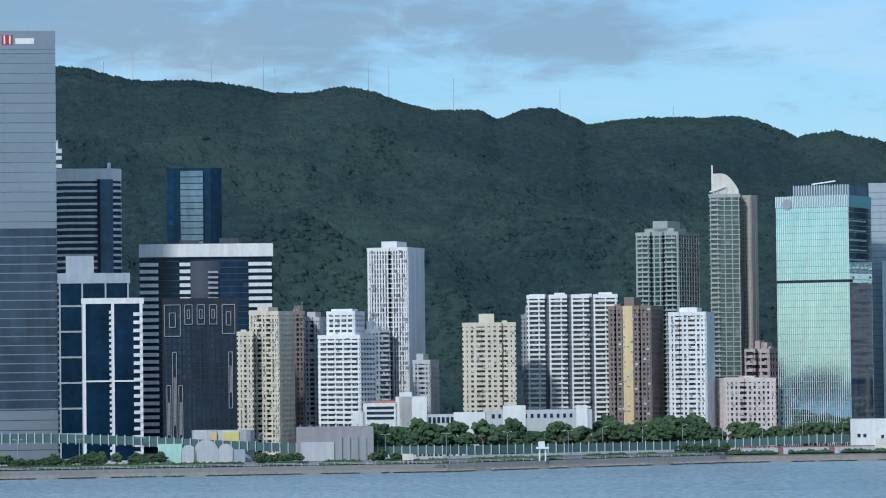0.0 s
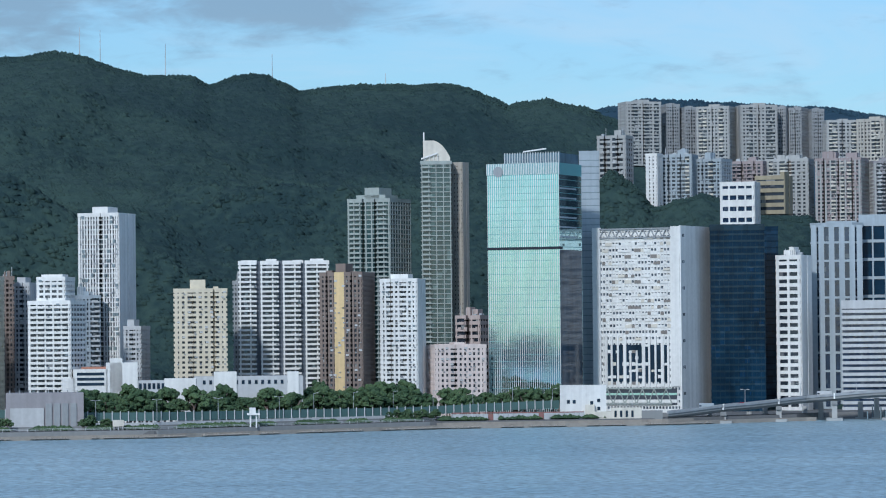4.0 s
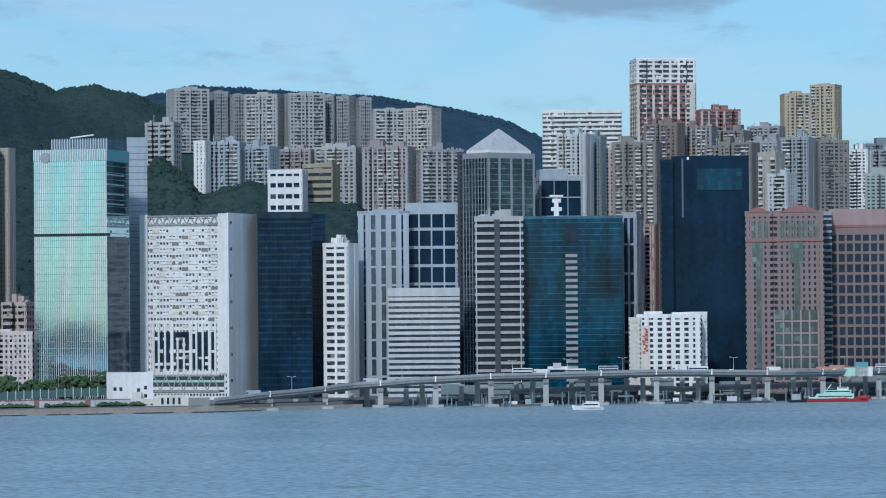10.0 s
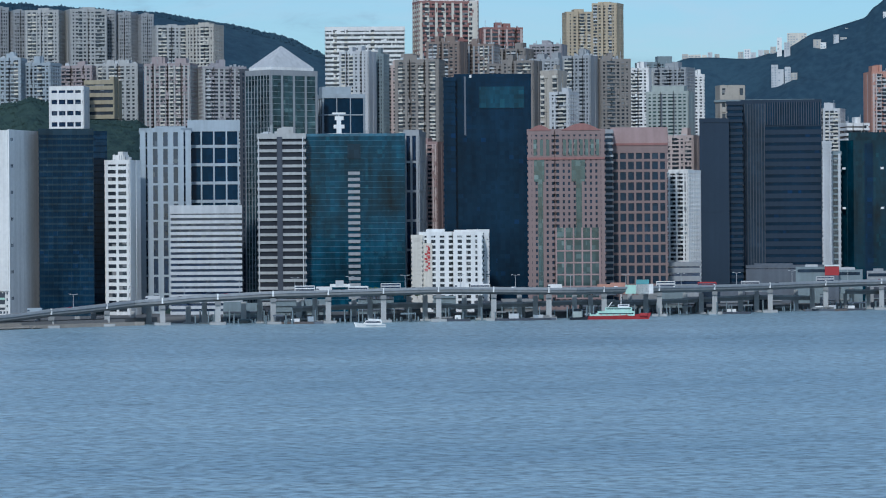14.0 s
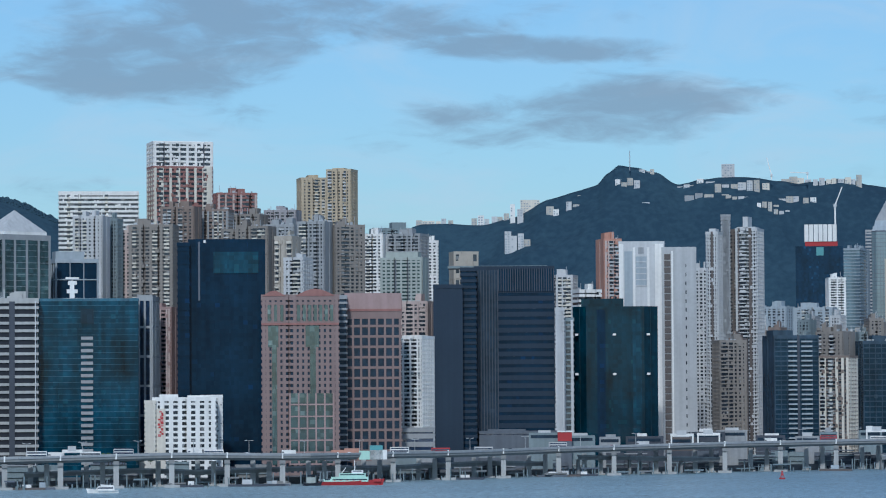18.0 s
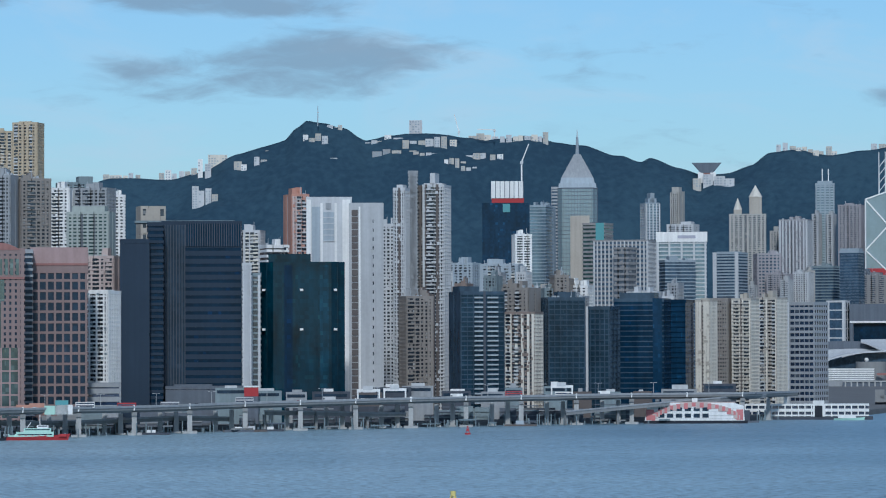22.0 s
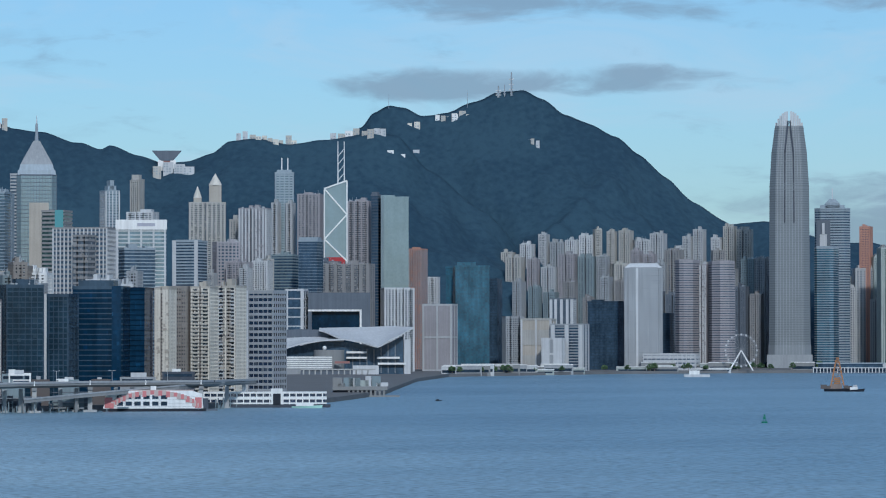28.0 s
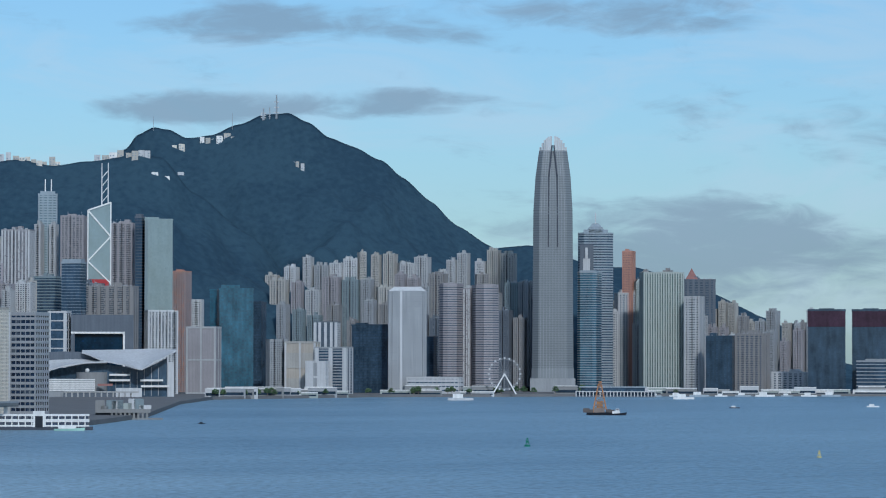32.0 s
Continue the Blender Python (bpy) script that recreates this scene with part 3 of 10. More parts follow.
def foliage(name, rgb, rgb2, size):
    m = bpy.data.materials.new(name)
    m.use_nodes = True
    n, l = m.node_tree.nodes, m.node_tree.links
    p = n["Principled BSDF"]
    p.inputs["Roughness"].default_value = 0.9
    p.inputs["Specular IOR Level"].default_value = 0.15
    geo = n.new("ShaderNodeNewGeometry")
    t = n.new("ShaderNodeTexNoise")
    t.inputs["Scale"].default_value, t.inputs["Detail"].default_value = size, 6
    t2 = n.new("ShaderNodeTexNoise")
    t2.inputs["Scale"].default_value, t2.inputs["Detail"].default_value = size * 20, 6
    l.new(geo.outputs["Position"], t.inputs["Vector"])
    l.new(geo.outputs["Position"], t2.inputs["Vector"])
    s = n.new("ShaderNodeMath")
    s.operation = "MULTIPLY_ADD"
    s.inputs[1].default_value, s.inputs[2].default_value = 1.0, -0.5
    l.new(t2.outputs["Fac"], s.inputs[0])
    a = n.new("ShaderNodeMath")
    a.operation = "ADD"
    l.new(t.outputs["Fac"], a.inputs[0])
    l.new(s.outputs[0], a.inputs[1])
    r = n.new("ShaderNodeMapRange")
    r.inputs["From Min"].default_value, r.inputs["From Max"].default_value = 0.32, 0.68
    l.new(a.outputs[0], r.inputs["Value"])
    x = n.new("ShaderNodeMix")
    x.data_type = "RGBA"
    l.new(r.outputs[0], x.inputs["Factor"])
    x.inputs["A"].default_value, x.inputs["B"].default_value = (*rgb, 1), (*rgb2, 1)
    l.new(x.outputs["Result"], p.inputs["Base Color"])
    b = n.new("ShaderNodeBump")
    b.inputs["Strength"].default_value, b.inputs["Distance"].default_value = 0.8, 2.2
    l.new(t2.outputs["Fac"], b.inputs["Height"])
    l.new(b.outputs[0], p.inputs["Normal"])
    return m


# hill woods are darkened for cloud shade and blued for haze in their colour
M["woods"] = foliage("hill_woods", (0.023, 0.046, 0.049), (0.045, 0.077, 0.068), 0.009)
M["haze_woods"] = foliage("haze_tinted_woods", (0.025, 0.055, 0.086), (0.039, 0.079, 0.112), 0.006)
M["leaf"] = foliage("street_tree_leaves", (0.055, 0.10, 0.055), (0.13, 0.20, 0.095), 0.08)


def curve(points, t):
    if t <= points[0][0]:
        return points[0][1]
    for (a, va), (b, vb) in zip(points, points[1:]):
        if a <= t <= b:
            s = (t - a) / (b - a)
            s = s * 0.5 + (s * s * (3 - 2 * s)) * 0.5
            return va + (vb - va) * s
    return points[-1][1]


SLOPES = []


def on_slope(bearing, rise):
    """The nearest place on the far hills where a line of that rise from the eye meets the ground."""
    for d in range(4275, 4925, 4):
        for lo, hi, foot, crest, level in SLOPES:
            if crest > 4000 and lo < bearing < hi and foot < d <= crest and level(bearing, (d - foot) / (crest - foot)) > EYE + rise * d:
                return d
    return 4700


def hill(name, ridge, foot, crest, mat, label, rough=9.0, seed=0, back=300, power=1.0):
    """A wooded ridge: its height along the bearing, from the foot's distance to the crest's, with spurs and gullies and a canopy of clumps."""
    lo, hi = ridge[0][0], ridge[-1][0]
    nb, nd = int((hi - lo) / 0.04), 96
    verts, faces = [], []
    rows = nd + 6

    def level(t, s):
        sharp = s ** 4
        top = curve(ridge, t) * sharp + (1 - sharp) * 0.25 * (curve(ridge, t - 1.6) + curve(ridge, t - 0.6) + curve(ridge, t + 0.6) + curve(ridge, t + 1.6))
        p = spot(t, foot + (crest - foot) * s)
        q = p * (1 / 420.0)
        spur = 1 - abs(noise.noise(Vector((q.x + seed, q.y, seed)))) * 2.2 + 0.45 * (1 - abs(noise.noise(Vector((q.x * 2.7, q.y * 2.7, seed + 4)))) * 2)
        rise = s ** power
        z = top * rise + (spur - 0.9) * 0.34 * top * (1 - rise) * min(1, rise * 4)
        z += rough * noise.noise(Vector((p.x * 0.02, p.y * 0.02, seed))) * min(1, 3 * (1 - s) + 0.12)
        crown = p * (0.085 * 2600 / crest)
        z += 3.2 * crest / 2600 * noise.noise(Vector((crown.x, crown.y * 0.7, seed + 9))) * min(1, 3 * (1 - s) + 0.35)
        return z

    for i in range(nb + 1):
        t = lo + (hi - lo) * i / nb
        for j in range(rows):
            s = j / (nd - 1)
            if s <= 1:
                d, z = foot + (crest - foot) * s, max(level(t, s), LAND - 1)
            else:
                q = (j - nd + 1) / 6
                d, z = crest + back * q, curve(ridge, t) * (1 - q) + LAND * q - 2
            p = spot(t, d, z)
            verts.append(p)
    for i in range(nb):
        for j in range(rows - 1):
            a = i * rows + j
            faces.append((a, a + 1, a + rows + 1, a + rows))
    me = bpy.data.meshes.new(name)
    me.from_pydata(verts, [], faces)
    me.polygons.foreach_set("use_smooth", [True] * len(faces))
    me.materials.append(mat)
    ob = tagged(new(name, me), label, "hill", kind="structure")
    SLOPES.append((lo, hi, foot, crest, level))
    if crest > 4000:
        return ob
    # tree canopy along the crest
    rng = np.random.default_rng(seed + 3)
    base = np.array([(1, 0, 0), (0, 1, 0), (-1, 0, 0), (0, -1, 0), (0, 0, 1.0), (0, 0, -0.6)])
    tri = np.array([(0, 1, 4), (1, 2, 4), (2, 3, 4), (3, 0, 4), (1, 0, 5), (2, 1, 5), (3, 2, 5), (0, 3, 5)])
    count = int((hi - lo) * 420)
    west = max(lo, -7.6)
    spread = int((hi - west) * (crest - foot) * 3.0) if crest < 3000 else 0
    vs, fs = [], []
    for k in range(count + spread):
        t = rng.uniform(west, hi)
        s = 1.0 - 0.02 * rng.random() if k < count else 0.12 + 0.88 * rng.random()
        z = level(t, s)
        if z < LAND + 4:
            continue
        r = rng.uniform(0.9, 2.3) * (crest / 2900) if k < count else rng.uniform(1.8, 4.2)
        a = rng.uniform(0, 1.57)
        co, si = math.cos(a) * r, math.sin(a) * r
        turn = np.array([[co, si, 0], [-si, co, 0], [0, 0, r * rng.uniform(0.7, 1.0)]])
        vs.append((base * rng.uniform(0.75, 1.25, (6, 3))) @ turn + np.array(spot(t, foot + (crest - foot) * s, z - (0.12 if k < count else 0.58) * r)))
        fs.append(tri + 6 * len(fs))
    vs, fs = np.concatenate(vs), np.concatenate(fs)
    me = bpy.data.meshes.new("tree_canopy")
    me.from_pydata(vs.tolist(), [], fs.tolist())
    me.polygons.foreach_set("use_smooth", [True] * len(fs))
    me.materials.append(mat)
    canopy = tagged(new("tree_canopy", me), kind="stuff")
    canopy.parent = ob
    return ob


hill("far_hill", [(6.93, 251), (7.22, 255), (7.66, 261), (8.63, 258), (9.73, 253), (10.57, 250), (11.53, 241), (12.40, 229), (13.01, 214), (13.36, 200), (15.50, 40)], 2700, 3500, M["haze_woods"], "distant wooded ridge behind the estates", seed=11)
hill("east_hill", [(-14.00, 330), (-7.35, 260), (-6.00, 257), (-5.56, 256), (-5.04, 250), (-4.60, 246), (-4.03, 247), (-3.46, 245), (-2.97, 241), (-2.53, 236), (-2.05, 238), (-1.47, 241), (-1.03, 238), (-0.51, 229), (0.02, 224), (0.64, 223), (0.90, 218), (1.35, 223), (1.74, 224), (2.05, 219), (2.33, 213), (2.84, 216), (3.55, 217), (4.08, 216), (4.56, 217), (4.95, 214), (5.34, 206), (5.58, 201), (5.81, 204), (6.20, 205), (6.69, 200), (7.22, 190), (7.74, 177), (8.27, 162), (8.97, 150), (9.85, 135), (10.73, 121), (11.20, 30)], 1720, 2600, M["woods"], "long wooded ridge in cloud shade", seed=2, power=0.9)
hill("estate_slope", [(5.60, 20), (6.58, 92), (6.90, 123), (7.16, 130), (7.52, 122), (7.82, 109), (8.26, 113), (8.57, 116), (8.88, 113), (9.49, 104), (10.20, 103), (10.55, 94), (12.20, 20)], 1835, 2040, M["woods"], "dark wooded slope below the hillside estates", seed=15, rough=6.0, back=60)
hill("mast_hill", [(15.50, 50), (17.77, 240), (18.47, 253), (18.83, 262), (19.27, 262), (19.71, 259), (20.24, 270), (20.77, 293), (21.21, 303), (21.52, 311), (21.70, 326), (21.87, 336), (22.14, 332), (22.45, 326), (22.80, 311), (23.15, 316), (23.59, 320), (24.12, 316), (24.65, 310), (25.26, 316), (25.79, 308), (26.22, 302), (26.66, 290), (26.78, 289), (27.09, 282), (27.22, 286), (27.66, 274), (28.02, 263), (28.46, 266), (28.81, 278), (29.07, 291), (29.42, 296), (30.04, 289), (30.56, 294), (31.00, 299), (31.35, 305), (31.67, 300), (32.20, 256), (32.99, 205), (34.50, 60)], 4270, 4720, M["haze_woods"], "wooded mountain ridge dotted with pale villas", seed=5, rough=14.0, power=1.15)
hill("peak", [(29.50, 140), (30.43, 290), (31.14, 321), (31.32, 341), (31.58, 351), (31.80, 349), (32.07, 337), (32.46, 341), (32.90, 355), (33.26, 368), (33.65, 371), (33.96, 359), (34.31, 339), (34.76, 324), (35.11, 309), (35.46, 285), (35.90, 252), (36.34, 219), (36.82, 194), (38.20, 60)], 4500, 4920, M["haze_woods"], "steep dark green peak with masts on its summit", seed=8, rough=12.0, back=60, power=1.1)
hill("low_western_hill", [(36.84, 191), (37.41, 195), (38.51, 168), (39.09, 165), (39.57, 153), (40.27, 131), (41.06, 100), (42.50, 20)], 4600, 4930, M["haze_woods"], "low wooded hill behind the towers", seed=9, back=50)


# ---------------------------------------------------------------- eastern shore (seen first)
silver_tower = tower("tall silver office tower with horizontal cladding lines", -7.052, 1622, 60.9, 34.0, 187.2, wall="silver", glass="skyglass", fh=4.4, sp=0.9, proud=0.12, roof=0, sidewall="silver", name="office_tower", category="office tower", face=0)
tower("white balconied apartment block behind silver tower", -6.066, 1746, 9.8, 9.0, 142.8, wall="white", glass="office", fh=4, sp=0.45, fine=False)
banded = tower("dark glass office block with white storey bands and rounded corner", -5.475, 1698, 29.3, 26.0, 126.8, wall="white", glass="blue", fh=2.95, sp=0.36, bays=0, parapet=5, cut=4, roof=0, name="office_tower", category="office tower", face=0)
tower("navy glass block in a white frame", -5.405, 1589, 30.0, 20.0, 77.1, wall="bluegrey", glass="deep", fh=10.5, sp=0.07, bays=3, pier=0.07, parapet=3.5, roof=((0.1, 0.5, 11),), name="office_tower", category="office tower")
navy = tower("navy glass block with a white central rib", -5.119, 1550, 25.1, 16.0, 67.5, wall="white", glass="deep", fh=60, sp=0.02, bays=2, pier=0.1, parapet=1.5, roof=0, name="office_tower", category="office tower", face=0)
facet = tower("faceted blue glass tower", -3.835, 1815, 27.0, 24.0, 137.1, wall="blue", glass="blue", fh=3, sp=0.08, proud=0.1, cut=5.5, roof=((0.4, 0.6, 1.5),), name="office_tower", category="office tower", face=0)
wide = tower("wide navy glass office with white banded ends", -3.661, 1716, 61.8, 24.0, 92.0, wall="dark", glass="blue", fh=2.95, sp=0.1, proud=0.1, parapet=5.5, roof=((0.3, 0.45, 7), (0.6, 0.75, 8)), name="office_tower", category="office tower", face=0)
deco = tower("dark art deco hotel block", -3.761, 1555, 31.9, 20.0, 67.5, wall="black", glass="smoke", fh=2.6, sp=0.2, proud=0.15, bays=16, pier=0.3, roof=0, name="hotel_tower", category="hotel", face=0)
tower("cream apartment tower with small square windows", -3.068, 1548, 5.9, 14.0, 53.1, wall="ivory", bays=3, pier=0.5, sp=0.5, roof=((0.2, 0.6, 2),))
tower("cream apartment tower with small square windows", -2.647, 1555, 18.1, 18.0, 61.7, wall="ivory", bays=9, pier=0.5, sp=0.5, notch=((0.3, 0.36), (0.64, 0.7)), roof=((0.2, 0.6, 3),))
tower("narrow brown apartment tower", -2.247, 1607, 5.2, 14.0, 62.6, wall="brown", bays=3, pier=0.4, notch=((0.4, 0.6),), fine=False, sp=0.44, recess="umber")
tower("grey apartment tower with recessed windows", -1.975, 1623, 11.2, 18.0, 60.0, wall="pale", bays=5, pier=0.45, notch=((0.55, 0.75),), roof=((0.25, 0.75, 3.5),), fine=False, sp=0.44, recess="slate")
tower("white apartment tower with long banded balconies", -1.481, 1555, 23.4, 18.0, 51.3, wall="white", glass="shade_win", sp=0.5, bays=5, pier=0.18, balcony=((0.05, 0.4), (0.62, 0.95)), roof=0)
tower("white upper storeys of a banded apartment tower", -1.499, 1560, 15.1, 14.0, 24.4, base=40.0, wall="white", glass="shade_win", sp=0.5, bays=4, pier=0.25, roof=((0.1, 0.9, 2.2),))
tower("pale blue apartment tower", -1.039, 1637, 12.1, 16.0, 54.4, wall="bluegrey", bays=6, pier=0.5, fine=False, notch=((0.52, 0.61),), depth=4, sp=0.44, recess="slate")
tower("tall slim white apartment tower with vertical ribs", -0.704, 1648, 24.6, 22.0, 91.2, wall="white", bays=14, pier=0.5, sp=0.22, notch=((0.22, 0.28), (0.52, 0.6)), roof=((0.3, 0.7, 4),), side_bays=4)
tower("small pale apartment block with cream roof house", -0.252, 1620, 10.5, 12.0, 40.5, wall="pale", bays=4, pier=0.4, roof=((0.1, 0.55, 4),), notch=((0.45, 0.6),))
sand = tower("sand coloured apartment tower with brown seams", 0.737, 1596, 22.3, 20.0, 56.4, wall="ivory", bays=9, pier=0.52, sp=0.55, notch=((0.33, 0.38), (0.72, 0.8)), roof=((0.3, 0.6, 5), (0.75, 0.85, 2)), face=0)
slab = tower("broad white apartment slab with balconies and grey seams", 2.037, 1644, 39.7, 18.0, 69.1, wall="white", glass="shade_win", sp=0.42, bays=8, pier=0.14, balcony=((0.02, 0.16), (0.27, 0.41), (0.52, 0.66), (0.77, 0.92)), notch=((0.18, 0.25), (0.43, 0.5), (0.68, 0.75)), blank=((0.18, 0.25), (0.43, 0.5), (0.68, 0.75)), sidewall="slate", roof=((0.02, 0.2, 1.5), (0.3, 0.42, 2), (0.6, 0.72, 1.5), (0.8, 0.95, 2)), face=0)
tower("narrow grey apartment block", 1.312, 1648, 3.3, 12.0, 60.4, wall="grey", bays=2, fine=False, sp=0.44)
tower("brown tiled apartment block with a yellow centre strip", 3.025, 1624, 23.4, 18.0, 63.4, wall="brown", bays=10, pier=0.4, sp=0.45, blank=((0.34, 0.58),), sidewall="yellow", notch=((0.12, 0.2), (0.72, 0.8)), roof=((0.34, 0.58, 5), (0.1, 0.25, 2), (0.7, 0.85, 1.5)))
tower("green glazed apartment tower with stepped crown", 3.537, 1765, 30.0, 24.0, 101.0, wall="sage", glass="greenwin", fh=2.3, sp=0.25, bays=7, pier=0.2, proud=0.3, notch=((0.32, 0.4), (0.62, 0.68)), balcony=((0.05, 0.3), (0.7, 0.95)), cut=0, roof=((0.15, 0.85, 3), (0.35, 0.7, 6.5)))
tower("white and grey apartment tower with a brown seam", 3.889, 1627, 19.2, 18.0, 60.4, wall="white", bays=8, pier=0.45, notch=((0.24, 0.32), (0.6, 0.66)), blank=((0.25, 0.31),), sidewall="brown", roof=((0.25, 0.75, 3.2),))
slender = tower("slender glass apartment tower with curved crown", 4.427, 1763, 14.0, 16.0, 118.8, wall="sage", glass="greenwin", fh=2.35, sp=0.18, bays=4, pier=0.12, balcony=((0.03, 0.3),), roof=0, face=0)
tower("pale brown flank of a slender apartment tower", 4.787, 1774, 8.1, 14.0, 118.5, wall="sand", glass="shade_win", bays=4, pier=0.6, sp=0.6, roof=0, fine=False)
tower("pink and white walk-up apartment block", 4.711, 1637, 26.0, 14.0, 30.9, wall="blush", bays=11, pier=0.5, fh=2.3, sp=0.5, notch=((0.36, 0.42),), roof=((0.1, 0.3, 1.5), (0.4, 0.6, 2.2), (0.7, 0.8, 1.4)))
tower("pink terraced block in the city", 4.989, 1709, 15.7, 14.0, 44.2, wall="rose", fh=3.2, sp=0.5, bays=3, pier=0.15, fine=False, notch=((0.38, 0.62),), depth=4, recess="umber")

# glass tower and grid block
mint = tower("pale turquoise mirror glass office tower", 5.782, 1644, 34.3, 29.5, 108.3, turn=-20.6, wall="turquoise", glass="mirror", fh=3, sp=0.07, proud=0.06, bays=34, pier=0.16, parapet=4.5, roof=0, pierwall="white", name="office_tower", category="office tower")
tower("grey green glass core of an office tower", 6.818, 1706, 9.2, 30.0, 120.0, wall="bluegrey", glass="mid", fh=3, sp=0.86, proud=0.1, roof=0, name="office_tower", category="office tower")
grid = tower("white industrial block with a truss top and blank flank", 7.535, 1683, 43.1, 39.2, 83.7, turn=-22.7, wall="white", glass="farwin", fh=2.9, sp=0.6, proud=0.3, bays=27, pier=0.35, parapet=0.5, roof=0, fine=False, name="industrial_block", category="industrial block")
tower("dark blue curtain wall office block", 9.104, 1692, 25.0, 22.0, 83.8, wall="steelblue", glass="deep", fh=3, sp=0.3, proud=0.12, bays=12, pier=0.08, parapet=1.8, roof=((0, 1, 2.2),), name="office_tower", category="office tower")
tower("dark glass side block", 9.624, 1735, 6.9, 16.0, 84.8, wall="deep", glass="blue", fh=3, sp=0.2, proud=0.1, roof=0, name="office_tower", category="office tower")
tower("narrow white banded block", 9.976, 1704, 15.4, 14.0, 70.5, wall="white", glass="shade_win", fh=3.4, sp=0.48, bays=2, pier=0.2)
tower("grey office block with white ribs", 10.644, 1730, 23.9, 24.0, 86.0, wall="bluegrey", glass="office", fh=8.4, sp=0.12, bays=5, pier=0.55, proud=0.4, cut=5, roof=((0.3, 0.9, 2),), name="office_tower", category="office tower")
tower("grey framed office block with navy glazing", 11.395, 1741, 23.7, 20.0, 86.6, wall="bluegrey", glass="deep", fh=8.4, sp=0.16, bays=4, pier=0.12, parapet=4.5, roof=((0.1, 0.8, 3),), name="office_tower", category="office tower")
tower("white car park block with open decks", 11.263, 1701, 32.3, 22.0, 47.3, wall="pale", glass="office", fh=2.65, sp=0.55, parapet=3.2, roof=0, name="car_park", category="car park")
pyramid = tower("mirror glass tower with pyramid roof", 12.084, 1839, 19.2, 31.0, 116.9, turn=-50.2, wall="grey", glass="reflex", fh=3, sp=0.05, proud=0.08, bays=8, pier=0.18, side_bays=4, parapet=2, roof=0, name="office_tower", category="office tower")
tower("dark slab tower in the city", 11.987, 1862, 10.8, 20.0, 119.5, wall="dark", glass="smoke", fh=3, sp=0.3, bays=3, pier=0.4, roof=0, fine=False, name="office_tower", category="office tower")
tower("black glass block in a pale grid frame", 13.372, 1882, 24.0, 18.0, 107.2, wall="bluegrey", glass="deep", fh=9.5, sp=0.06, bays=3, pier=0.06, roof=((0, 0.7, 5),), fine=False, name="office_tower", category="office tower")
creamband = tower("dark office block with pale grey storey bands", 12.447, 1732, 21.3, 24.0, 82.7, wall="stone", glass="black", fh=3.66, sp=0.37, proud=0.9, parapet=1.6, name="office_tower", category="office tower", face=0)
tealblock = tower("teal curtain wall office block", 13.586, 1744, 47.9, 26.0, 83.8, wall="tealblue", glass="teal", fh=2.8, sp=0.07, proud=0.12, bays=20, pier=0.05, pierwall="teal", parapet=0.6, roof=0, name="office_tower", category="office tower", face=0)
tower("grey framed block with dark windows", 14.523, 1774, 9.8, 16.0, 84.9, wall="grey", glass="office", fh=13.5, sp=0.08, bays=2, pier=0.3, roof=((0, 1, 2),), fine=False, name="office_tower", category="office tower")
tower("narrow pink and white ribbed tower", 14.819, 1808, 10.0, 14.0, 80.7, wall="pink", bays=4, pier=0.5, pierwall="rose", roof=((0, 0.3, 3),), fine=False, notch=((0.47, 0.58),), depth=4, sp=0.44, recess="umber")
darktower = tower("very dark blue glass tower", 15.744, 1788, 37.4, 26.0, 113.2, wall="deep", glass="deep", fh=3.2, sp=0.1, proud=0.08, bays=9, pier=0.05, parapet=1, roof=0, name="office_tower", category="office tower", face=0)
tower("stepped dark blue glass wing", 15.070, 1783, 5.7, 22.0, 111.3, wall="deep", glass="deep", fh=3.2, sp=0.3, proud=0.3, roof=0, name="office_tower", category="office tower")
banner = tower("small white hotel block with a red banner", 15.078, 1721, 28.9, 14.0, 36.3, wall="white", bays=7, pier=0.5, fh=2.6, sp=0.4, notch=((0.5, 0.56),), roof=((0.1, 0.4, 2.5), (0.55, 0.9, 2)), name="hotel_block", category="hotel", face=0)
tower("blank white stair tower", 14.548, 1719, 4.5, 12.0, 34.9, wall="cream", bays=1, pier=0.9, roof=0)
tower("white rear wing of a hotel", 15.499, 1737, 9.5, 12.0, 37.3, wall="white", bays=4, pier=0.6, roof=0)

# pink hotels and dark slabs
pinkl = tower("pink stone office tower with arched crown", 16.886, 1751, 36.3, 24.0, 84.1, wall="rosewall", glass="smoke", fh=2.9, sp=0.46, bays=14, pier=0.62, notch=((0.33, 0.37),), roof=0, parapet=2, name="office_tower", category="office tower", face=0)
pinkr = tower("pink and grey glazed office block", 18.018, 1801, 27.4, 22.0, 76.3, wall="rosewall", glass="smoke", fh=5.2, sp=0.24, bays=7, pier=0.26, parapet=9, roof=0, name="office_tower", category="office tower", face=0)
tower("narrow grey glass link", 17.533, 1785, 4.4, 16.0, 85.4, wall="grey", glass="smoke", fh=3, sp=0.35, roof=0, fine=False, name="office_tower", category="office tower")
tower("white apartment tower with arched bays", 18.697, 1858, 17.1, 16.0, 66.6, wall="white", glass="shade_win", bays=6, pier=0.45, sp=0.4, notch=((0.28, 0.34), (0.62, 0.68)), roof=((0.1, 0.9, 1.5),))
tower("brown and white apartment tower", 18.683, 1917, 19.4, 16.0, 85.7, wall="rose", glass="shade_win", bays=7, pier=0.4, sp=0.4, notch=((0.3, 0.4),), fine=False, recess="umber")
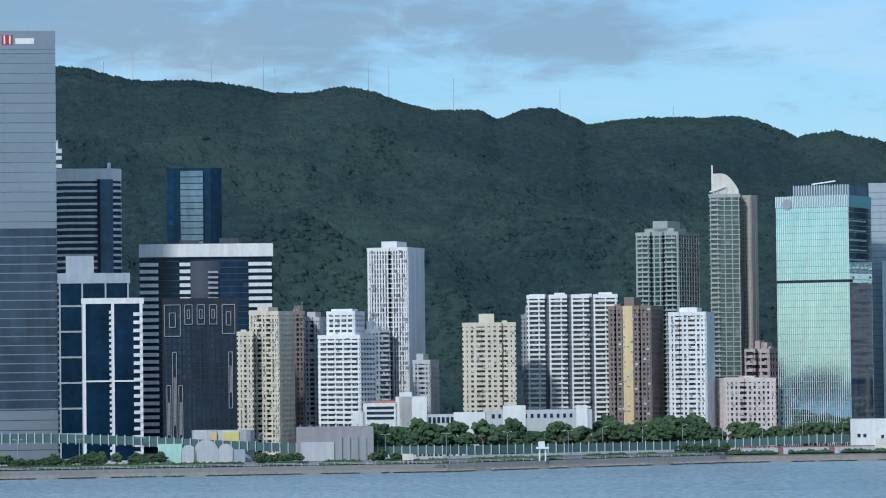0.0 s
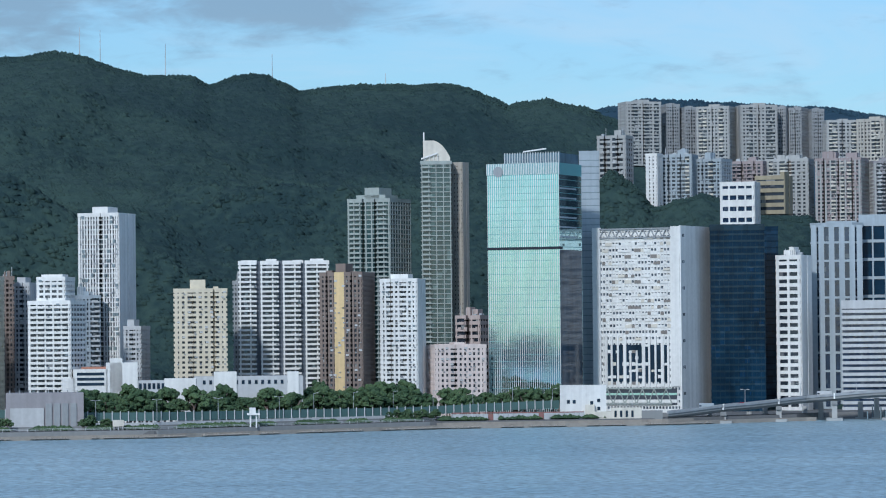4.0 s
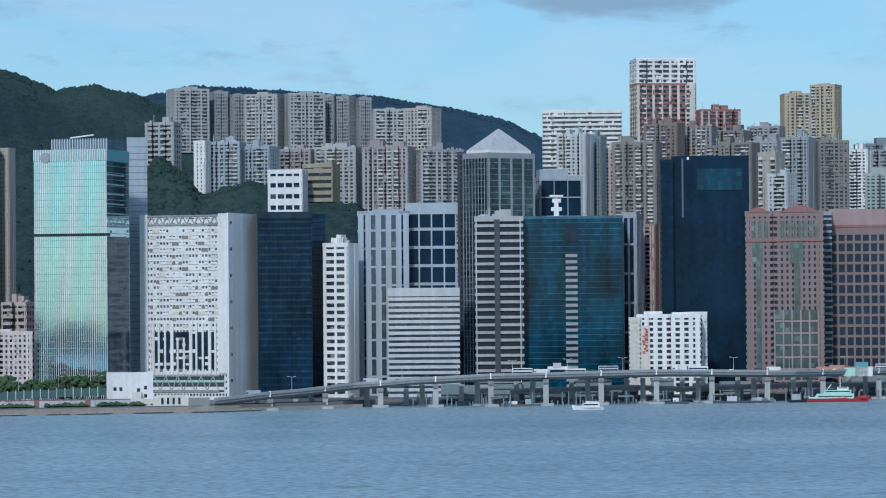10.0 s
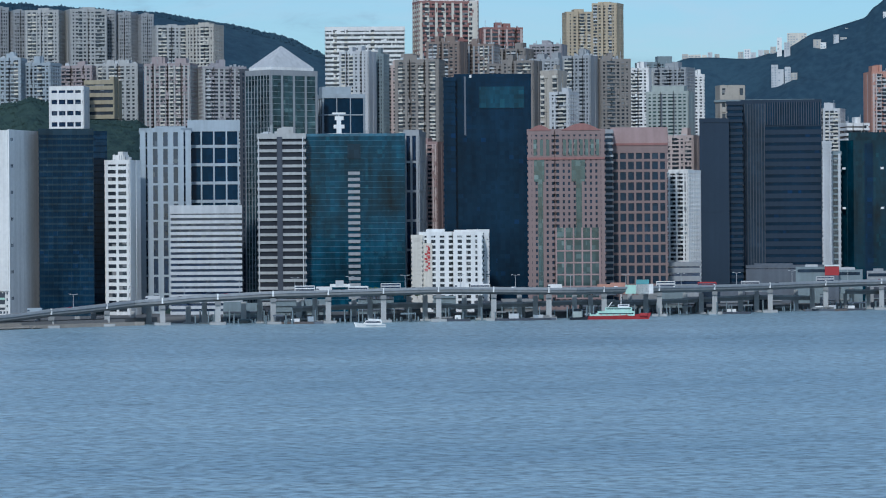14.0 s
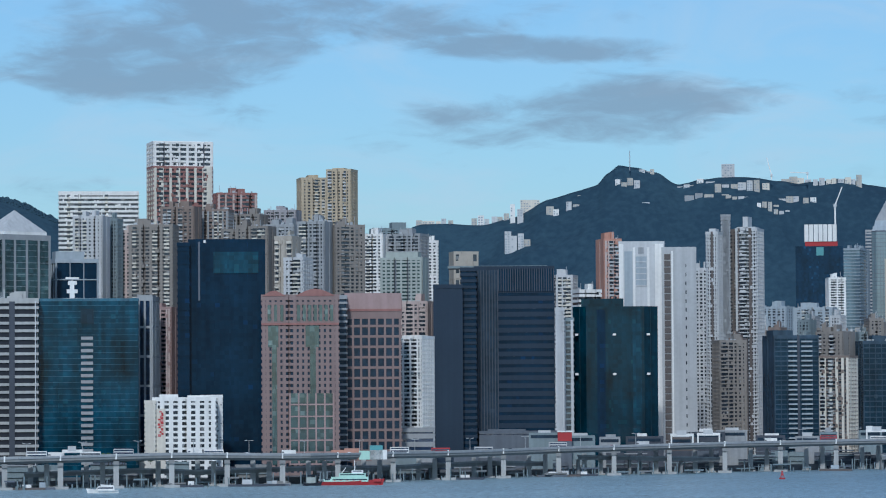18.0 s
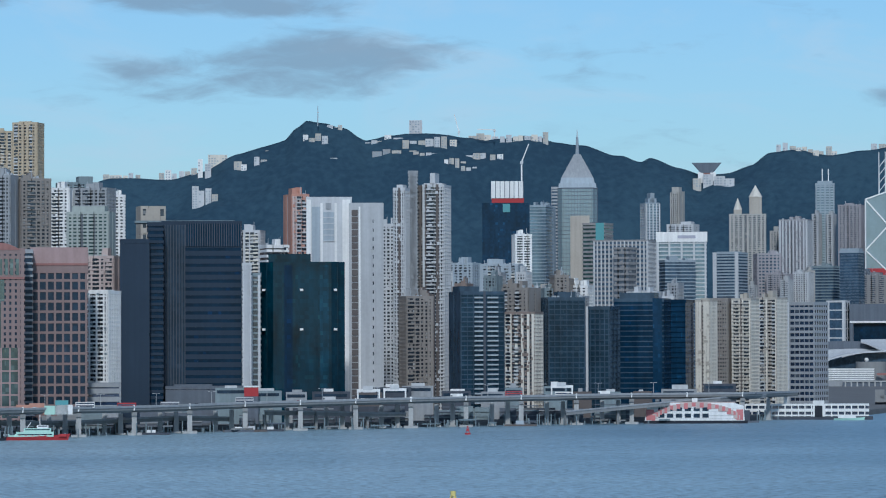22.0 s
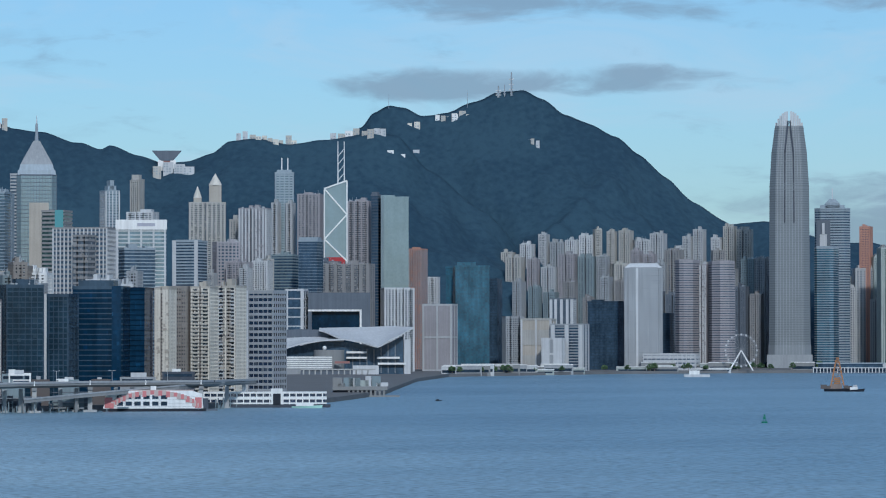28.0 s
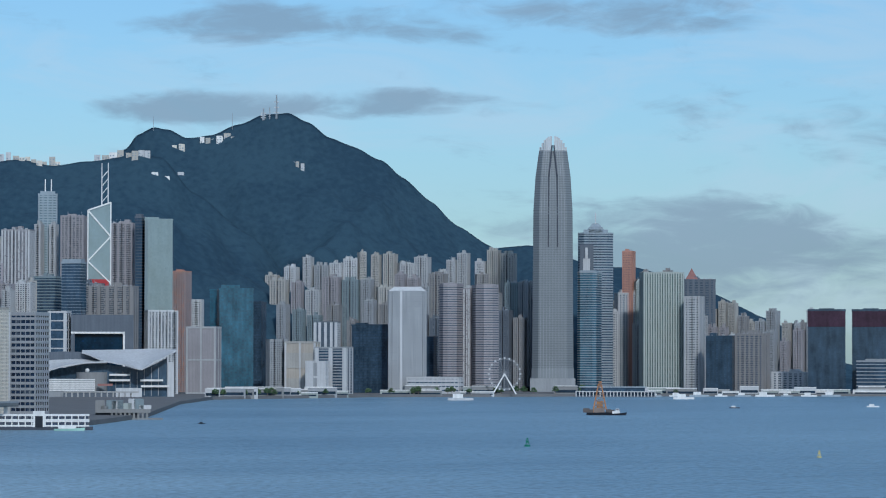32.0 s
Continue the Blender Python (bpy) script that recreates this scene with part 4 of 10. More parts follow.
fins = tower("dark grey office tower with horizontal fins", 20.227, 1907, 41.3, 28.0, 103.1, wall="slatepanel", glass="deep", fh=4.1, sp=0.6, proud=0.2, bays=0, parapet=1.5, roof=0, name="office_tower", category="office tower", face=0)
tower("dark grey stair wing of an office tower", 19.510, 1881, 7.5, 26.0, 101.9, wall="slatepanel", glass="deep", fh=3.2, sp=0.45, proud=0.5, roof=0, name="office_tower", category="office tower")
tower("slate clad wing of an office tower", 19.189, 1871, 14.6, 26.0, 93.0, wall="slatepanel", glass="slatepanel", fh=60, sp=0.96, proud=0.2, roof=0, name="office_tower", category="office tower")
tower("long grey podium in the city", 20.273, 1890, 39.2, 20.0, 18.6, wall="slate", glass="office", fh=9, sp=0.85, roof=((0.1, 0.6, 1.5),), parapet=0.6, name="podium_block", category="podium")
tower("grey low block in the city", 18.683, 1827, 17.1, 14.0, 20.4, wall="grey", glass="office", fh=4, sp=0.6, roof=0, name="podium_block", category="podium")
tower("pale slab end tower", 20.930, 1900, 4.1, 16.0, 81.6, wall="pale", bays=1, pier=0.9, roof=0)
tower("narrow tower with red and white storeys", 21.061, 1914, 5.3, 14.0, 76.6, wall="mid", glass="shade_win", fh=3.1, sp=0.3, bays=1, pier=0.25, pierwall="pale", roof=0)
bottle = tower("bottle green glass tower with rounded corners", 21.793, 1923, 44.4, 28.0, 82.9, wall="bottle", glass="bottle", fh=3, sp=0.05, proud=0.06, bays=12, pier=0.06, cut=7, parapet=0.8, roof=((0.1, 0.6, 5),), name="office_tower", category="office tower", face=0)
emblem = tower("tall white slab tower with a square emblem", 22.212, 2045, 25.2, 20.0, 121.3, wall="pale", glass="grey", fh=80, sp=1, proud=0.1, roof=((0.3, 0.9, 1),), parapet=1.5, face=0)
ribs = tower("tall grey tower with white frame ribs", 22.793, 2041, 18.2, 24.0, 117.9, wall="far_grey", glass="grey", fh=80, sp=1, roof=((0, 1, 1.5),), face=0)
tower("red brown ribbed tower", 21.701, 2131, 13.8, 18.0, 126.9, wall="orange", bays=4, pier=0.5, pierwall="rose", notch=((0.4, 0.5),), fine=False, sp=0.44, recess="umber")
# umber strips on the twin towers paint their shaded recesses flat
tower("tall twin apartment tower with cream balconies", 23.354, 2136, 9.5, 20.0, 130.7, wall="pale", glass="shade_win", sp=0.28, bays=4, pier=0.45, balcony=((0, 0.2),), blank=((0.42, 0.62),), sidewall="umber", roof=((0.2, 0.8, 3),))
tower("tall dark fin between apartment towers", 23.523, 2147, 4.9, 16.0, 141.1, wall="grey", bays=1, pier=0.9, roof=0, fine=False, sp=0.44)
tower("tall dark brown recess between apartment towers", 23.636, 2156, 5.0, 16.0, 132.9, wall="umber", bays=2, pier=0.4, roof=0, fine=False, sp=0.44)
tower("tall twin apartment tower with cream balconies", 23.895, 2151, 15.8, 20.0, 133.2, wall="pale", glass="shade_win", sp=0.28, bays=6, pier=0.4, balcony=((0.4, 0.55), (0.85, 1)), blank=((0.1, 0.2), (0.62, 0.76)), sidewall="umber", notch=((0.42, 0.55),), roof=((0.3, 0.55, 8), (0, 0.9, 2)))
tower("grey brown mid-rise apartment block", 23.564, 2072, 18.7, 16.0, 66.7, wall="tan", bays=6, pier=0.5, notch=((0.5, 0.56),), fine=False, sp=0.44, recess="slate")
tower("brown mid-rise apartment block", 23.709, 2081, 9.6, 14.0, 68.1, wall="brown", bays=3, pier=0.5, fine=False, notch=((0.41, 0.63),), depth=4, sp=0.44, recess="umber")
tower("white sliver tower behind a glass tower", 23.135, 2220, 7.5, 14.0, 112.6, wall="pale", bays=3, pier=0.4, fine=False, sp=0.44)

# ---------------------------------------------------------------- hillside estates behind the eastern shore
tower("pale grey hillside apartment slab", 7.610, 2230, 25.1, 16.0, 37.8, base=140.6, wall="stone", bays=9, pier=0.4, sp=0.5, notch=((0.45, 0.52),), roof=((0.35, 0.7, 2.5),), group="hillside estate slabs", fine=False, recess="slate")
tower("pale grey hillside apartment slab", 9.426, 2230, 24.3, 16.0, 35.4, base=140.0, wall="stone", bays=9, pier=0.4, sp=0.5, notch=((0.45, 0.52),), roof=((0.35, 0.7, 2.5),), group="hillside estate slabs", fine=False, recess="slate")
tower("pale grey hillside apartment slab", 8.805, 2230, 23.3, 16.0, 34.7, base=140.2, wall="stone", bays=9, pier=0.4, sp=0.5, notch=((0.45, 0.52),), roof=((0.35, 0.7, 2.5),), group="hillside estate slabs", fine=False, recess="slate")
# shade on these slabs is given by a darker grey wall colour
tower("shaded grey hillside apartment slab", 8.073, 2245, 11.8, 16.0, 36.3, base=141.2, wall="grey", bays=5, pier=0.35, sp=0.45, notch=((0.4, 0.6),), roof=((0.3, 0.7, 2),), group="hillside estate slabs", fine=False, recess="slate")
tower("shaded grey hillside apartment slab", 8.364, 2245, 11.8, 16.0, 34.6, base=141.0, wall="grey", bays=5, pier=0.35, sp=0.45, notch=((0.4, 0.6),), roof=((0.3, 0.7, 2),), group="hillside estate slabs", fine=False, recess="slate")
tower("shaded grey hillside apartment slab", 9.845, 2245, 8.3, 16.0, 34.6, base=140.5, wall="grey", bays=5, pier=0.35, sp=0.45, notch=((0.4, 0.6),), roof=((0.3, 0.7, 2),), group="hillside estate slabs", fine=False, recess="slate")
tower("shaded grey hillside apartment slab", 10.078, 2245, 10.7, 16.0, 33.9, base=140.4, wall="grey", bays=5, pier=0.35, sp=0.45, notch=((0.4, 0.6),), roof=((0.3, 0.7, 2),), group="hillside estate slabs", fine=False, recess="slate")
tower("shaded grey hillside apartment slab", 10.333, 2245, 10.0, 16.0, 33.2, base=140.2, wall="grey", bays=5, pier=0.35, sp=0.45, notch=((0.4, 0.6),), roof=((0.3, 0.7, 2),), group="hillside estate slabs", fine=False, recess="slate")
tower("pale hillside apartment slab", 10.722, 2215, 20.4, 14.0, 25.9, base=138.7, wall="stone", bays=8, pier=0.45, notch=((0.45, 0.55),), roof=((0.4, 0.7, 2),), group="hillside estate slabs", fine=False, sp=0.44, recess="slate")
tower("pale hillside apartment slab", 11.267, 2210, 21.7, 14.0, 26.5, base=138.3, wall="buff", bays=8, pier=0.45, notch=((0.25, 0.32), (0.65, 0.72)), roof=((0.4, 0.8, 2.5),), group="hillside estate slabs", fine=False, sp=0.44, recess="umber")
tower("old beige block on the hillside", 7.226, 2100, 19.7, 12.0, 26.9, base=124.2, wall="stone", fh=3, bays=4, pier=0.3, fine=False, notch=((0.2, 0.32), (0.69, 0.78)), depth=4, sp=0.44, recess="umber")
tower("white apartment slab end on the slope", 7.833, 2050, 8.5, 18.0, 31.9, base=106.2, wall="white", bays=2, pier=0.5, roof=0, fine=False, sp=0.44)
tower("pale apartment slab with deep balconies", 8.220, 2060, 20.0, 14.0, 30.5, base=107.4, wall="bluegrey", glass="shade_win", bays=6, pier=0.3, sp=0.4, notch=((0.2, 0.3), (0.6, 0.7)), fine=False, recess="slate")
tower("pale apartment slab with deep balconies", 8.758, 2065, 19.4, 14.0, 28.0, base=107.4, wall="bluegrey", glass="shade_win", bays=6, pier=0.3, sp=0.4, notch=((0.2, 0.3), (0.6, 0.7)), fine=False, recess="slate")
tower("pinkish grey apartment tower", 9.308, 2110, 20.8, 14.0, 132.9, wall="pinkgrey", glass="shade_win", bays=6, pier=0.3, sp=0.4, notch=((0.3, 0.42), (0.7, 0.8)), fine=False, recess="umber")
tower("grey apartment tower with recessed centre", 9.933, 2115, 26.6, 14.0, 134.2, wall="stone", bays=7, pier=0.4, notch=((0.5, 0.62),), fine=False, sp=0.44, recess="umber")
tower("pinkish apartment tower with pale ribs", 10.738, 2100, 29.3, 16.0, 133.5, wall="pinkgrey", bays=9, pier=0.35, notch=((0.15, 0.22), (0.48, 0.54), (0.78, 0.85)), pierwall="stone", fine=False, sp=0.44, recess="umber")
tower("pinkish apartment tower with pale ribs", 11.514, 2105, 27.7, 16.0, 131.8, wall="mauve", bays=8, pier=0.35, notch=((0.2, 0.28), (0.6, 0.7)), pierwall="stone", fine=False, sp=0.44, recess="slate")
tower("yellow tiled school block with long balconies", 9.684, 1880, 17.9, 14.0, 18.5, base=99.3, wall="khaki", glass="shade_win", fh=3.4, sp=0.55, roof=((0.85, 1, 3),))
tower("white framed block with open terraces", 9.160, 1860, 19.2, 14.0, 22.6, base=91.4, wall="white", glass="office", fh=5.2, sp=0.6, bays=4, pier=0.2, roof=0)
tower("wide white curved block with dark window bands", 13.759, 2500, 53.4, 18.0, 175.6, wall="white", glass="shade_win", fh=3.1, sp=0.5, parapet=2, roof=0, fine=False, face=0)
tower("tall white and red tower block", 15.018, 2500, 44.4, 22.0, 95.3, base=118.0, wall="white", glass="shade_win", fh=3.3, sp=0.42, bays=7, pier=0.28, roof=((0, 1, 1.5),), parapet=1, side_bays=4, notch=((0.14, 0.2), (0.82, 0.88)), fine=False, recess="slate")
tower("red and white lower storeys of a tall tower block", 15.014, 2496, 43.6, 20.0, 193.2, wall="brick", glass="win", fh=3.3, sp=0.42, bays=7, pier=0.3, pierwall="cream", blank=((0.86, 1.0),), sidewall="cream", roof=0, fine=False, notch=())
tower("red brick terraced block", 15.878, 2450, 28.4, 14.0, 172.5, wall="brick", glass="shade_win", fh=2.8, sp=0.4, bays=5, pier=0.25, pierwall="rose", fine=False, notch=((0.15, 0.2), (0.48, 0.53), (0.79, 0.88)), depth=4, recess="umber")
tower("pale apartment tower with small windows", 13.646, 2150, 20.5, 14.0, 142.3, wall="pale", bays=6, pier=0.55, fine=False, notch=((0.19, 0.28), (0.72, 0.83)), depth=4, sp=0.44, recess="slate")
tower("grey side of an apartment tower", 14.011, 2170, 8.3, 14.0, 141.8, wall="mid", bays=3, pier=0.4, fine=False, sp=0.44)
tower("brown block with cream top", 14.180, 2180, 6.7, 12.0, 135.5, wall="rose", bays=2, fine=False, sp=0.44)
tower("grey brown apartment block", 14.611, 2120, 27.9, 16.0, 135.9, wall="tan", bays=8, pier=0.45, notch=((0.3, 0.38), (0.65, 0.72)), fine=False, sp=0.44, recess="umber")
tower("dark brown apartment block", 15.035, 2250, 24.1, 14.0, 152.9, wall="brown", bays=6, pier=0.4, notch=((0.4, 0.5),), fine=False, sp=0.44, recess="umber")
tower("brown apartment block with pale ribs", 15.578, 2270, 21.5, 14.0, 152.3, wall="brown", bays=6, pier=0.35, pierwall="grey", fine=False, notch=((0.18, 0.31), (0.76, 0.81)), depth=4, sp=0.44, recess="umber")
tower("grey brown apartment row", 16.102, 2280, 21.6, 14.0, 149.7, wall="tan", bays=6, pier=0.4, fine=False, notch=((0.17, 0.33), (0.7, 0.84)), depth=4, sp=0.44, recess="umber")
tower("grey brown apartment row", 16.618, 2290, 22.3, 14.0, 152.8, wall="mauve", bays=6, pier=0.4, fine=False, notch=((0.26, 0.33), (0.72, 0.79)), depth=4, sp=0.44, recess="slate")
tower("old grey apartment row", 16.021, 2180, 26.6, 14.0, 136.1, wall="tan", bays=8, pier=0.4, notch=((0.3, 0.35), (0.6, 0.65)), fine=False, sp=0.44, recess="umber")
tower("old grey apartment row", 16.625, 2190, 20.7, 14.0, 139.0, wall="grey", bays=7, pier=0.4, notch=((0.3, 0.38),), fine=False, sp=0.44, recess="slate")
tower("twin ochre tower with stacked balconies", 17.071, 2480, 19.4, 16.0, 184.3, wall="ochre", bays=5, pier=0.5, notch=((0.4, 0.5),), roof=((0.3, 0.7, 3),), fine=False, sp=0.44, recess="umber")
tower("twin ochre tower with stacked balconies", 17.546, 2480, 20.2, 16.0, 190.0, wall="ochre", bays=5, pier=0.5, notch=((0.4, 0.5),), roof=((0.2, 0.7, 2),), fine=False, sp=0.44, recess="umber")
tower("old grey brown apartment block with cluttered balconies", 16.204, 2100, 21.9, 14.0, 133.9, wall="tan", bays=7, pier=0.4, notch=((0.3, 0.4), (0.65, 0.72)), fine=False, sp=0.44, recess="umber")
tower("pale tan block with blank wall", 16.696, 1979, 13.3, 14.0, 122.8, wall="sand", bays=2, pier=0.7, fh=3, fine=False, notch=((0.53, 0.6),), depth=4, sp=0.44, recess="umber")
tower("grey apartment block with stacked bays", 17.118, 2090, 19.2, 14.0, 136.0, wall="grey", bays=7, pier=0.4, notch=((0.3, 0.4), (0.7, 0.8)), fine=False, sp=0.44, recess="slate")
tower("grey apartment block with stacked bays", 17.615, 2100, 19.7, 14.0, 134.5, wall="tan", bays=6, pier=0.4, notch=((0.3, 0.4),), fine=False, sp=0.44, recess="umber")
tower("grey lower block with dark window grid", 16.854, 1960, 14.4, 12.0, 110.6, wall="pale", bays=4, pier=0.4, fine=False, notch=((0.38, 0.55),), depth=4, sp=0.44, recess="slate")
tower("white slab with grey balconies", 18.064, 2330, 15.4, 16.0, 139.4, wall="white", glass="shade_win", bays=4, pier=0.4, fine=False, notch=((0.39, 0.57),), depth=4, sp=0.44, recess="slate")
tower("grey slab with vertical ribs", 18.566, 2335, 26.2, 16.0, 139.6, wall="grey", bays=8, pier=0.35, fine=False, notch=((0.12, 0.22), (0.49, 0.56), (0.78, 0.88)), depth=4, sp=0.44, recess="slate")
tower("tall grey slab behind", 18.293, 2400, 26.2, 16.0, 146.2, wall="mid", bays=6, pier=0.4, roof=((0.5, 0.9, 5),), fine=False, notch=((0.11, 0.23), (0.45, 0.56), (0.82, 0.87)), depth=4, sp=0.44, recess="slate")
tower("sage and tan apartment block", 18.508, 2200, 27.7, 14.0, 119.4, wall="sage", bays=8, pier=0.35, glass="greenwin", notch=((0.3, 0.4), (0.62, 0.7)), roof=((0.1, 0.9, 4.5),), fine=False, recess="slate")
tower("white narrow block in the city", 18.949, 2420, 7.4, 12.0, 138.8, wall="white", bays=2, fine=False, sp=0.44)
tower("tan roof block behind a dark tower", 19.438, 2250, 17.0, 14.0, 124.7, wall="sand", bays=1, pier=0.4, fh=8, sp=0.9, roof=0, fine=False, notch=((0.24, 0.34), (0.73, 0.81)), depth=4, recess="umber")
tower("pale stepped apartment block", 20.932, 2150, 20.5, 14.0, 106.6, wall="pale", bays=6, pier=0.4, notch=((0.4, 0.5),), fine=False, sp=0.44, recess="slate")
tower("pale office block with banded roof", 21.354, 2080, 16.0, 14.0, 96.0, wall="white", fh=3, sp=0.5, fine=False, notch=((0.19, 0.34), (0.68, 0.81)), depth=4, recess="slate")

# ---------------------------------------------------------------- mid shore and the city behind it
tower("blue glass block with white balcony bars", 24.511, 2007, 30.0, 22.0, 68.1, wall="dusk", glass="steelblue", fh=2.6, sp=0.25, bays=7, pier=0.08, proud=0.25, balcony=((0.3, 0.5), (0.6, 0.85)), balc_wall="bluegrey", blank=((0.52, 0.57),), sidewall="dark", roof=((0, 0.45, 4),))
tower("grey brown block with cluttered roof", 25.207, 2056, 20.6, 16.0, 70.9, wall="tan", bays=5, pier=0.5, roof="plant")
tower("block with cream vertical ribs and dark windows", 25.241, 2017, 20.8, 16.0, 57.0, wall="brown", bays=5, pier=0.42, pierwall="cream", sp=0.3, roof=0)
tower("blue glass block with a pale emblem panel", 25.845, 2064, 25.4, 20.0, 65.6, wall="dusk", glass="steelblue", fh=3, sp=0.2, bays=6, pier=0.12, proud=0.2)
tower("blue glass block with white edge", 26.474, 2071, 18.8, 20.0, 60.5, wall="dusk", glass="steelblue", fh=3, sp=0.2, bays=5, pier=0.2, blank=((0, 0.1),), sidewall="pale", roof=0)
tower("dark navy glass office block", 27.095, 2106, 32.9, 22.0, 65.4, wall="dusk", glass="deep", fh=3, sp=0.2, proud=0.12, roof=((0.1, 0.8, 4.5),), blank=((0.78, 0.97),), sidewall="blue", name="office_tower", category="office tower")
tower("dark glass annex block", 27.709, 2125, 13.7, 20.0, 64.9, wall="deep", glass="blue", fh=3, sp=0.12, roof=0, name="office_tower", category="office tower")
tower("beige apartment block with window strips", 28.087, 2148, 11.8, 16.0, 65.1, wall="sand", pierwall="cream", blank=((0.42, 0.5),), sidewall="umber", bays=3, pier=0.6, roof=((0.3, 0.9, 2),))
tower("beige apartment block with window strips", 28.367, 2165, 11.9, 16.0, 66.3, wall="tan", bays=5, pier=0.4, roof=0)
tower("beige apartment block with balconies", 28.691, 2162, 15.2, 16.0, 65.9, wall="sand", pierwall="cream", blank=((0.46, 0.52),), sidewall="umber", glass="shade_win", bays=5, pier=0.35, balcony=((0.05, 0.45), (0.55, 0.95)))
tower("beige apartment block with window strips", 29.103, 2211, 17.5, 16.0, 67.1, wall="sand", pierwall="cream", blank=((0.28, 0.33), (0.6, 0.7)), sidewall="umber", bays=6, pier=0.5, notch=((0.6, 0.7),))
tower("grey banded waterfront office block", 29.635, 2285, 25.8, 20.0, 65.2, wall="grey", glass="office", fh=3.6, sp=0.45, bays=6, pier=0.1, blank=((0, 0.14),), sidewall="pale", roof=0, name="office_tower", category="office tower")
tower("white framed glass block", 30.124, 3860, 23.5, 18.0, 86.9, wall="pale", glass="hazeglass", fh=10, sp=0.14, bays=1, pier=0.15, roof=0, fine=False, name="office_tower", category="office tower")
tower("low brown mid-city block with cluttered roof", 25.799, 2242, 10.7, 14.0, 81.8, wall="tan", bays=3, pier=0.4, group="city towers", fine=False, notch=((0.45, 0.58),), depth=4, sp=0.44, recess="umber")
tower("low dark brown mid-city block with cluttered roof", 25.377, 2324, 7.5, 14.0, 74.9, wall="brown", bays=3, pier=0.4, group="city towers", fine=False, sp=0.44)
tower("low grey mid-city block with cluttered roof", 26.115, 2291, 11.0, 14.0, 69.8, wall="grey", bays=3, pier=0.4, group="city towers", fine=False, notch=((0.33, 0.57),), depth=4, sp=0.44, recess="slate")
tower("low dark grey mid-city block with cluttered roof", 25.237, 2336, 7.0, 14.0, 84.8, wall="mid", bays=3, pier=0.4, group="city towers", fine=False, sp=0.44)
tower("low pale grey mid-city block with cluttered roof", 25.250, 2249, 8.5, 14.0, 83.9, wall="pale", bays=3, pier=0.4, group="city towers", fine=False, sp=0.44)
tower("low pale grey mid-city block with cluttered roof", 27.447, 2299, 9.6, 14.0, 69.5, wall="pale", bays=3, pier=0.4, group="city towers", fine=False, notch=((0.51, 0.62),), depth=4, sp=0.44, recess="slate")
tower("low grey mid-city block with cluttered roof", 25.683, 2363, 11.3, 14.0, 77.9, wall="grey", bays=3, pier=0.4, group="city towers", fine=False, notch=((0.49, 0.55),), depth=4, sp=0.44, recess="slate")
tower("low white mid-city block with cluttered roof", 26.152, 2311, 14.0, 14.0, 76.6, wall="white", bays=3, pier=0.4, group="city towers", fine=False, notch=((0.36, 0.61),), depth=4, sp=0.44, recess="slate")
tower("low dark brown mid-city block with cluttered roof", 24.312, 2294, 10.5, 14.0, 77.8, wall="brown", bays=3, pier=0.4, group="city towers", fine=False, notch=((0.37, 0.56),), depth=4, sp=0.44, recess="umber")
tower("low dark grey mid-city block with cluttered roof", 24.123, 2333, 11.8, 14.0, 70.7, wall="mid", bays=3, pier=0.4, group="city towers", fine=False, notch=((0.34, 0.64),), depth=4, sp=0.44, recess="slate")
tower("low white mid-city block with cluttered roof", 25.317, 2256, 8.1, 14.0, 74.0, wall="white", bays=3, pier=0.4, group="city towers", fine=False, sp=0.44)
tower("low grey mid-city block with cluttered roof", 24.858, 2355, 8.5, 14.0, 86.0, wall="grey", bays=3, pier=0.4, group="city towers", fine=False, sp=0.44)
tower("low dark grey mid-city block with cluttered roof", 25.615, 2246, 9.5, 14.0, 73.8, wall="mid", bays=3, pier=0.4, group="city towers", fine=False, notch=((0.32, 0.67),), depth=4, sp=0.44, recess="slate")
tower("low dark grey mid-city block with cluttered roof", 24.770, 2337, 10.7, 14.0, 83.3, wall="mid", bays=3, pier=0.4, group="city towers", fine=False, notch=((0.51, 0.56),), depth=4, sp=0.44, recess="slate")
tower("low brown mid-city block with cluttered roof", 24.096, 2342, 7.6, 14.0, 76.7, wall="tan", bays=3, pier=0.4, group="city towers", fine=False, sp=0.44)
tower("low brown mid-city block with cluttered roof", 25.916, 2307, 8.4, 14.0, 80.9, wall="tan", bays=3, pier=0.4, group="city towers", fine=False, sp=0.44)
tower("low grey mid-city block with cluttered roof", 27.610, 2317, 9.4, 14.0, 77.9, wall="grey", bays=3, pier=0.4, group="city towers", fine=False, notch=((0.49, 0.62),), depth=4, sp=0.44, recess="slate")
tower("low dark grey mid-city block with cluttered roof", 24.702, 2241, 11.7, 14.0, 70.2, wall="mid", bays=3, pier=0.4, group="city towers", fine=False, notch=((0.43, 0.62),), depth=4, sp=0.44, recess="slate")
tower("pale grey mid-rise city block", 23.058, 2600, 14.8, 16.0, 92.6, wall="pale", bays=5, pier=0.4, group="city towers", fine=False, notch=((0.5, 0.55),), depth=4, sp=0.44, recess="slate")
tower("white mid-rise city block", 23.138, 2800, 28.0, 16.0, 107.7, wall="white", bays=5, pier=0.4, group="city towers", fine=False, notch=((0.11, 0.21), (0.45, 0.54), (0.81, 0.87)), depth=4, sp=0.44, recess="slate")
tower("pale green mid-rise city block", 23.402, 2700, 22.9, 16.0, 104.3, wall="sage", bays=5, pier=0.4, group="city towers", fine=False, notch=((0.17, 0.3), (0.73, 0.79)), depth=4, sp=0.44, recess="slate")
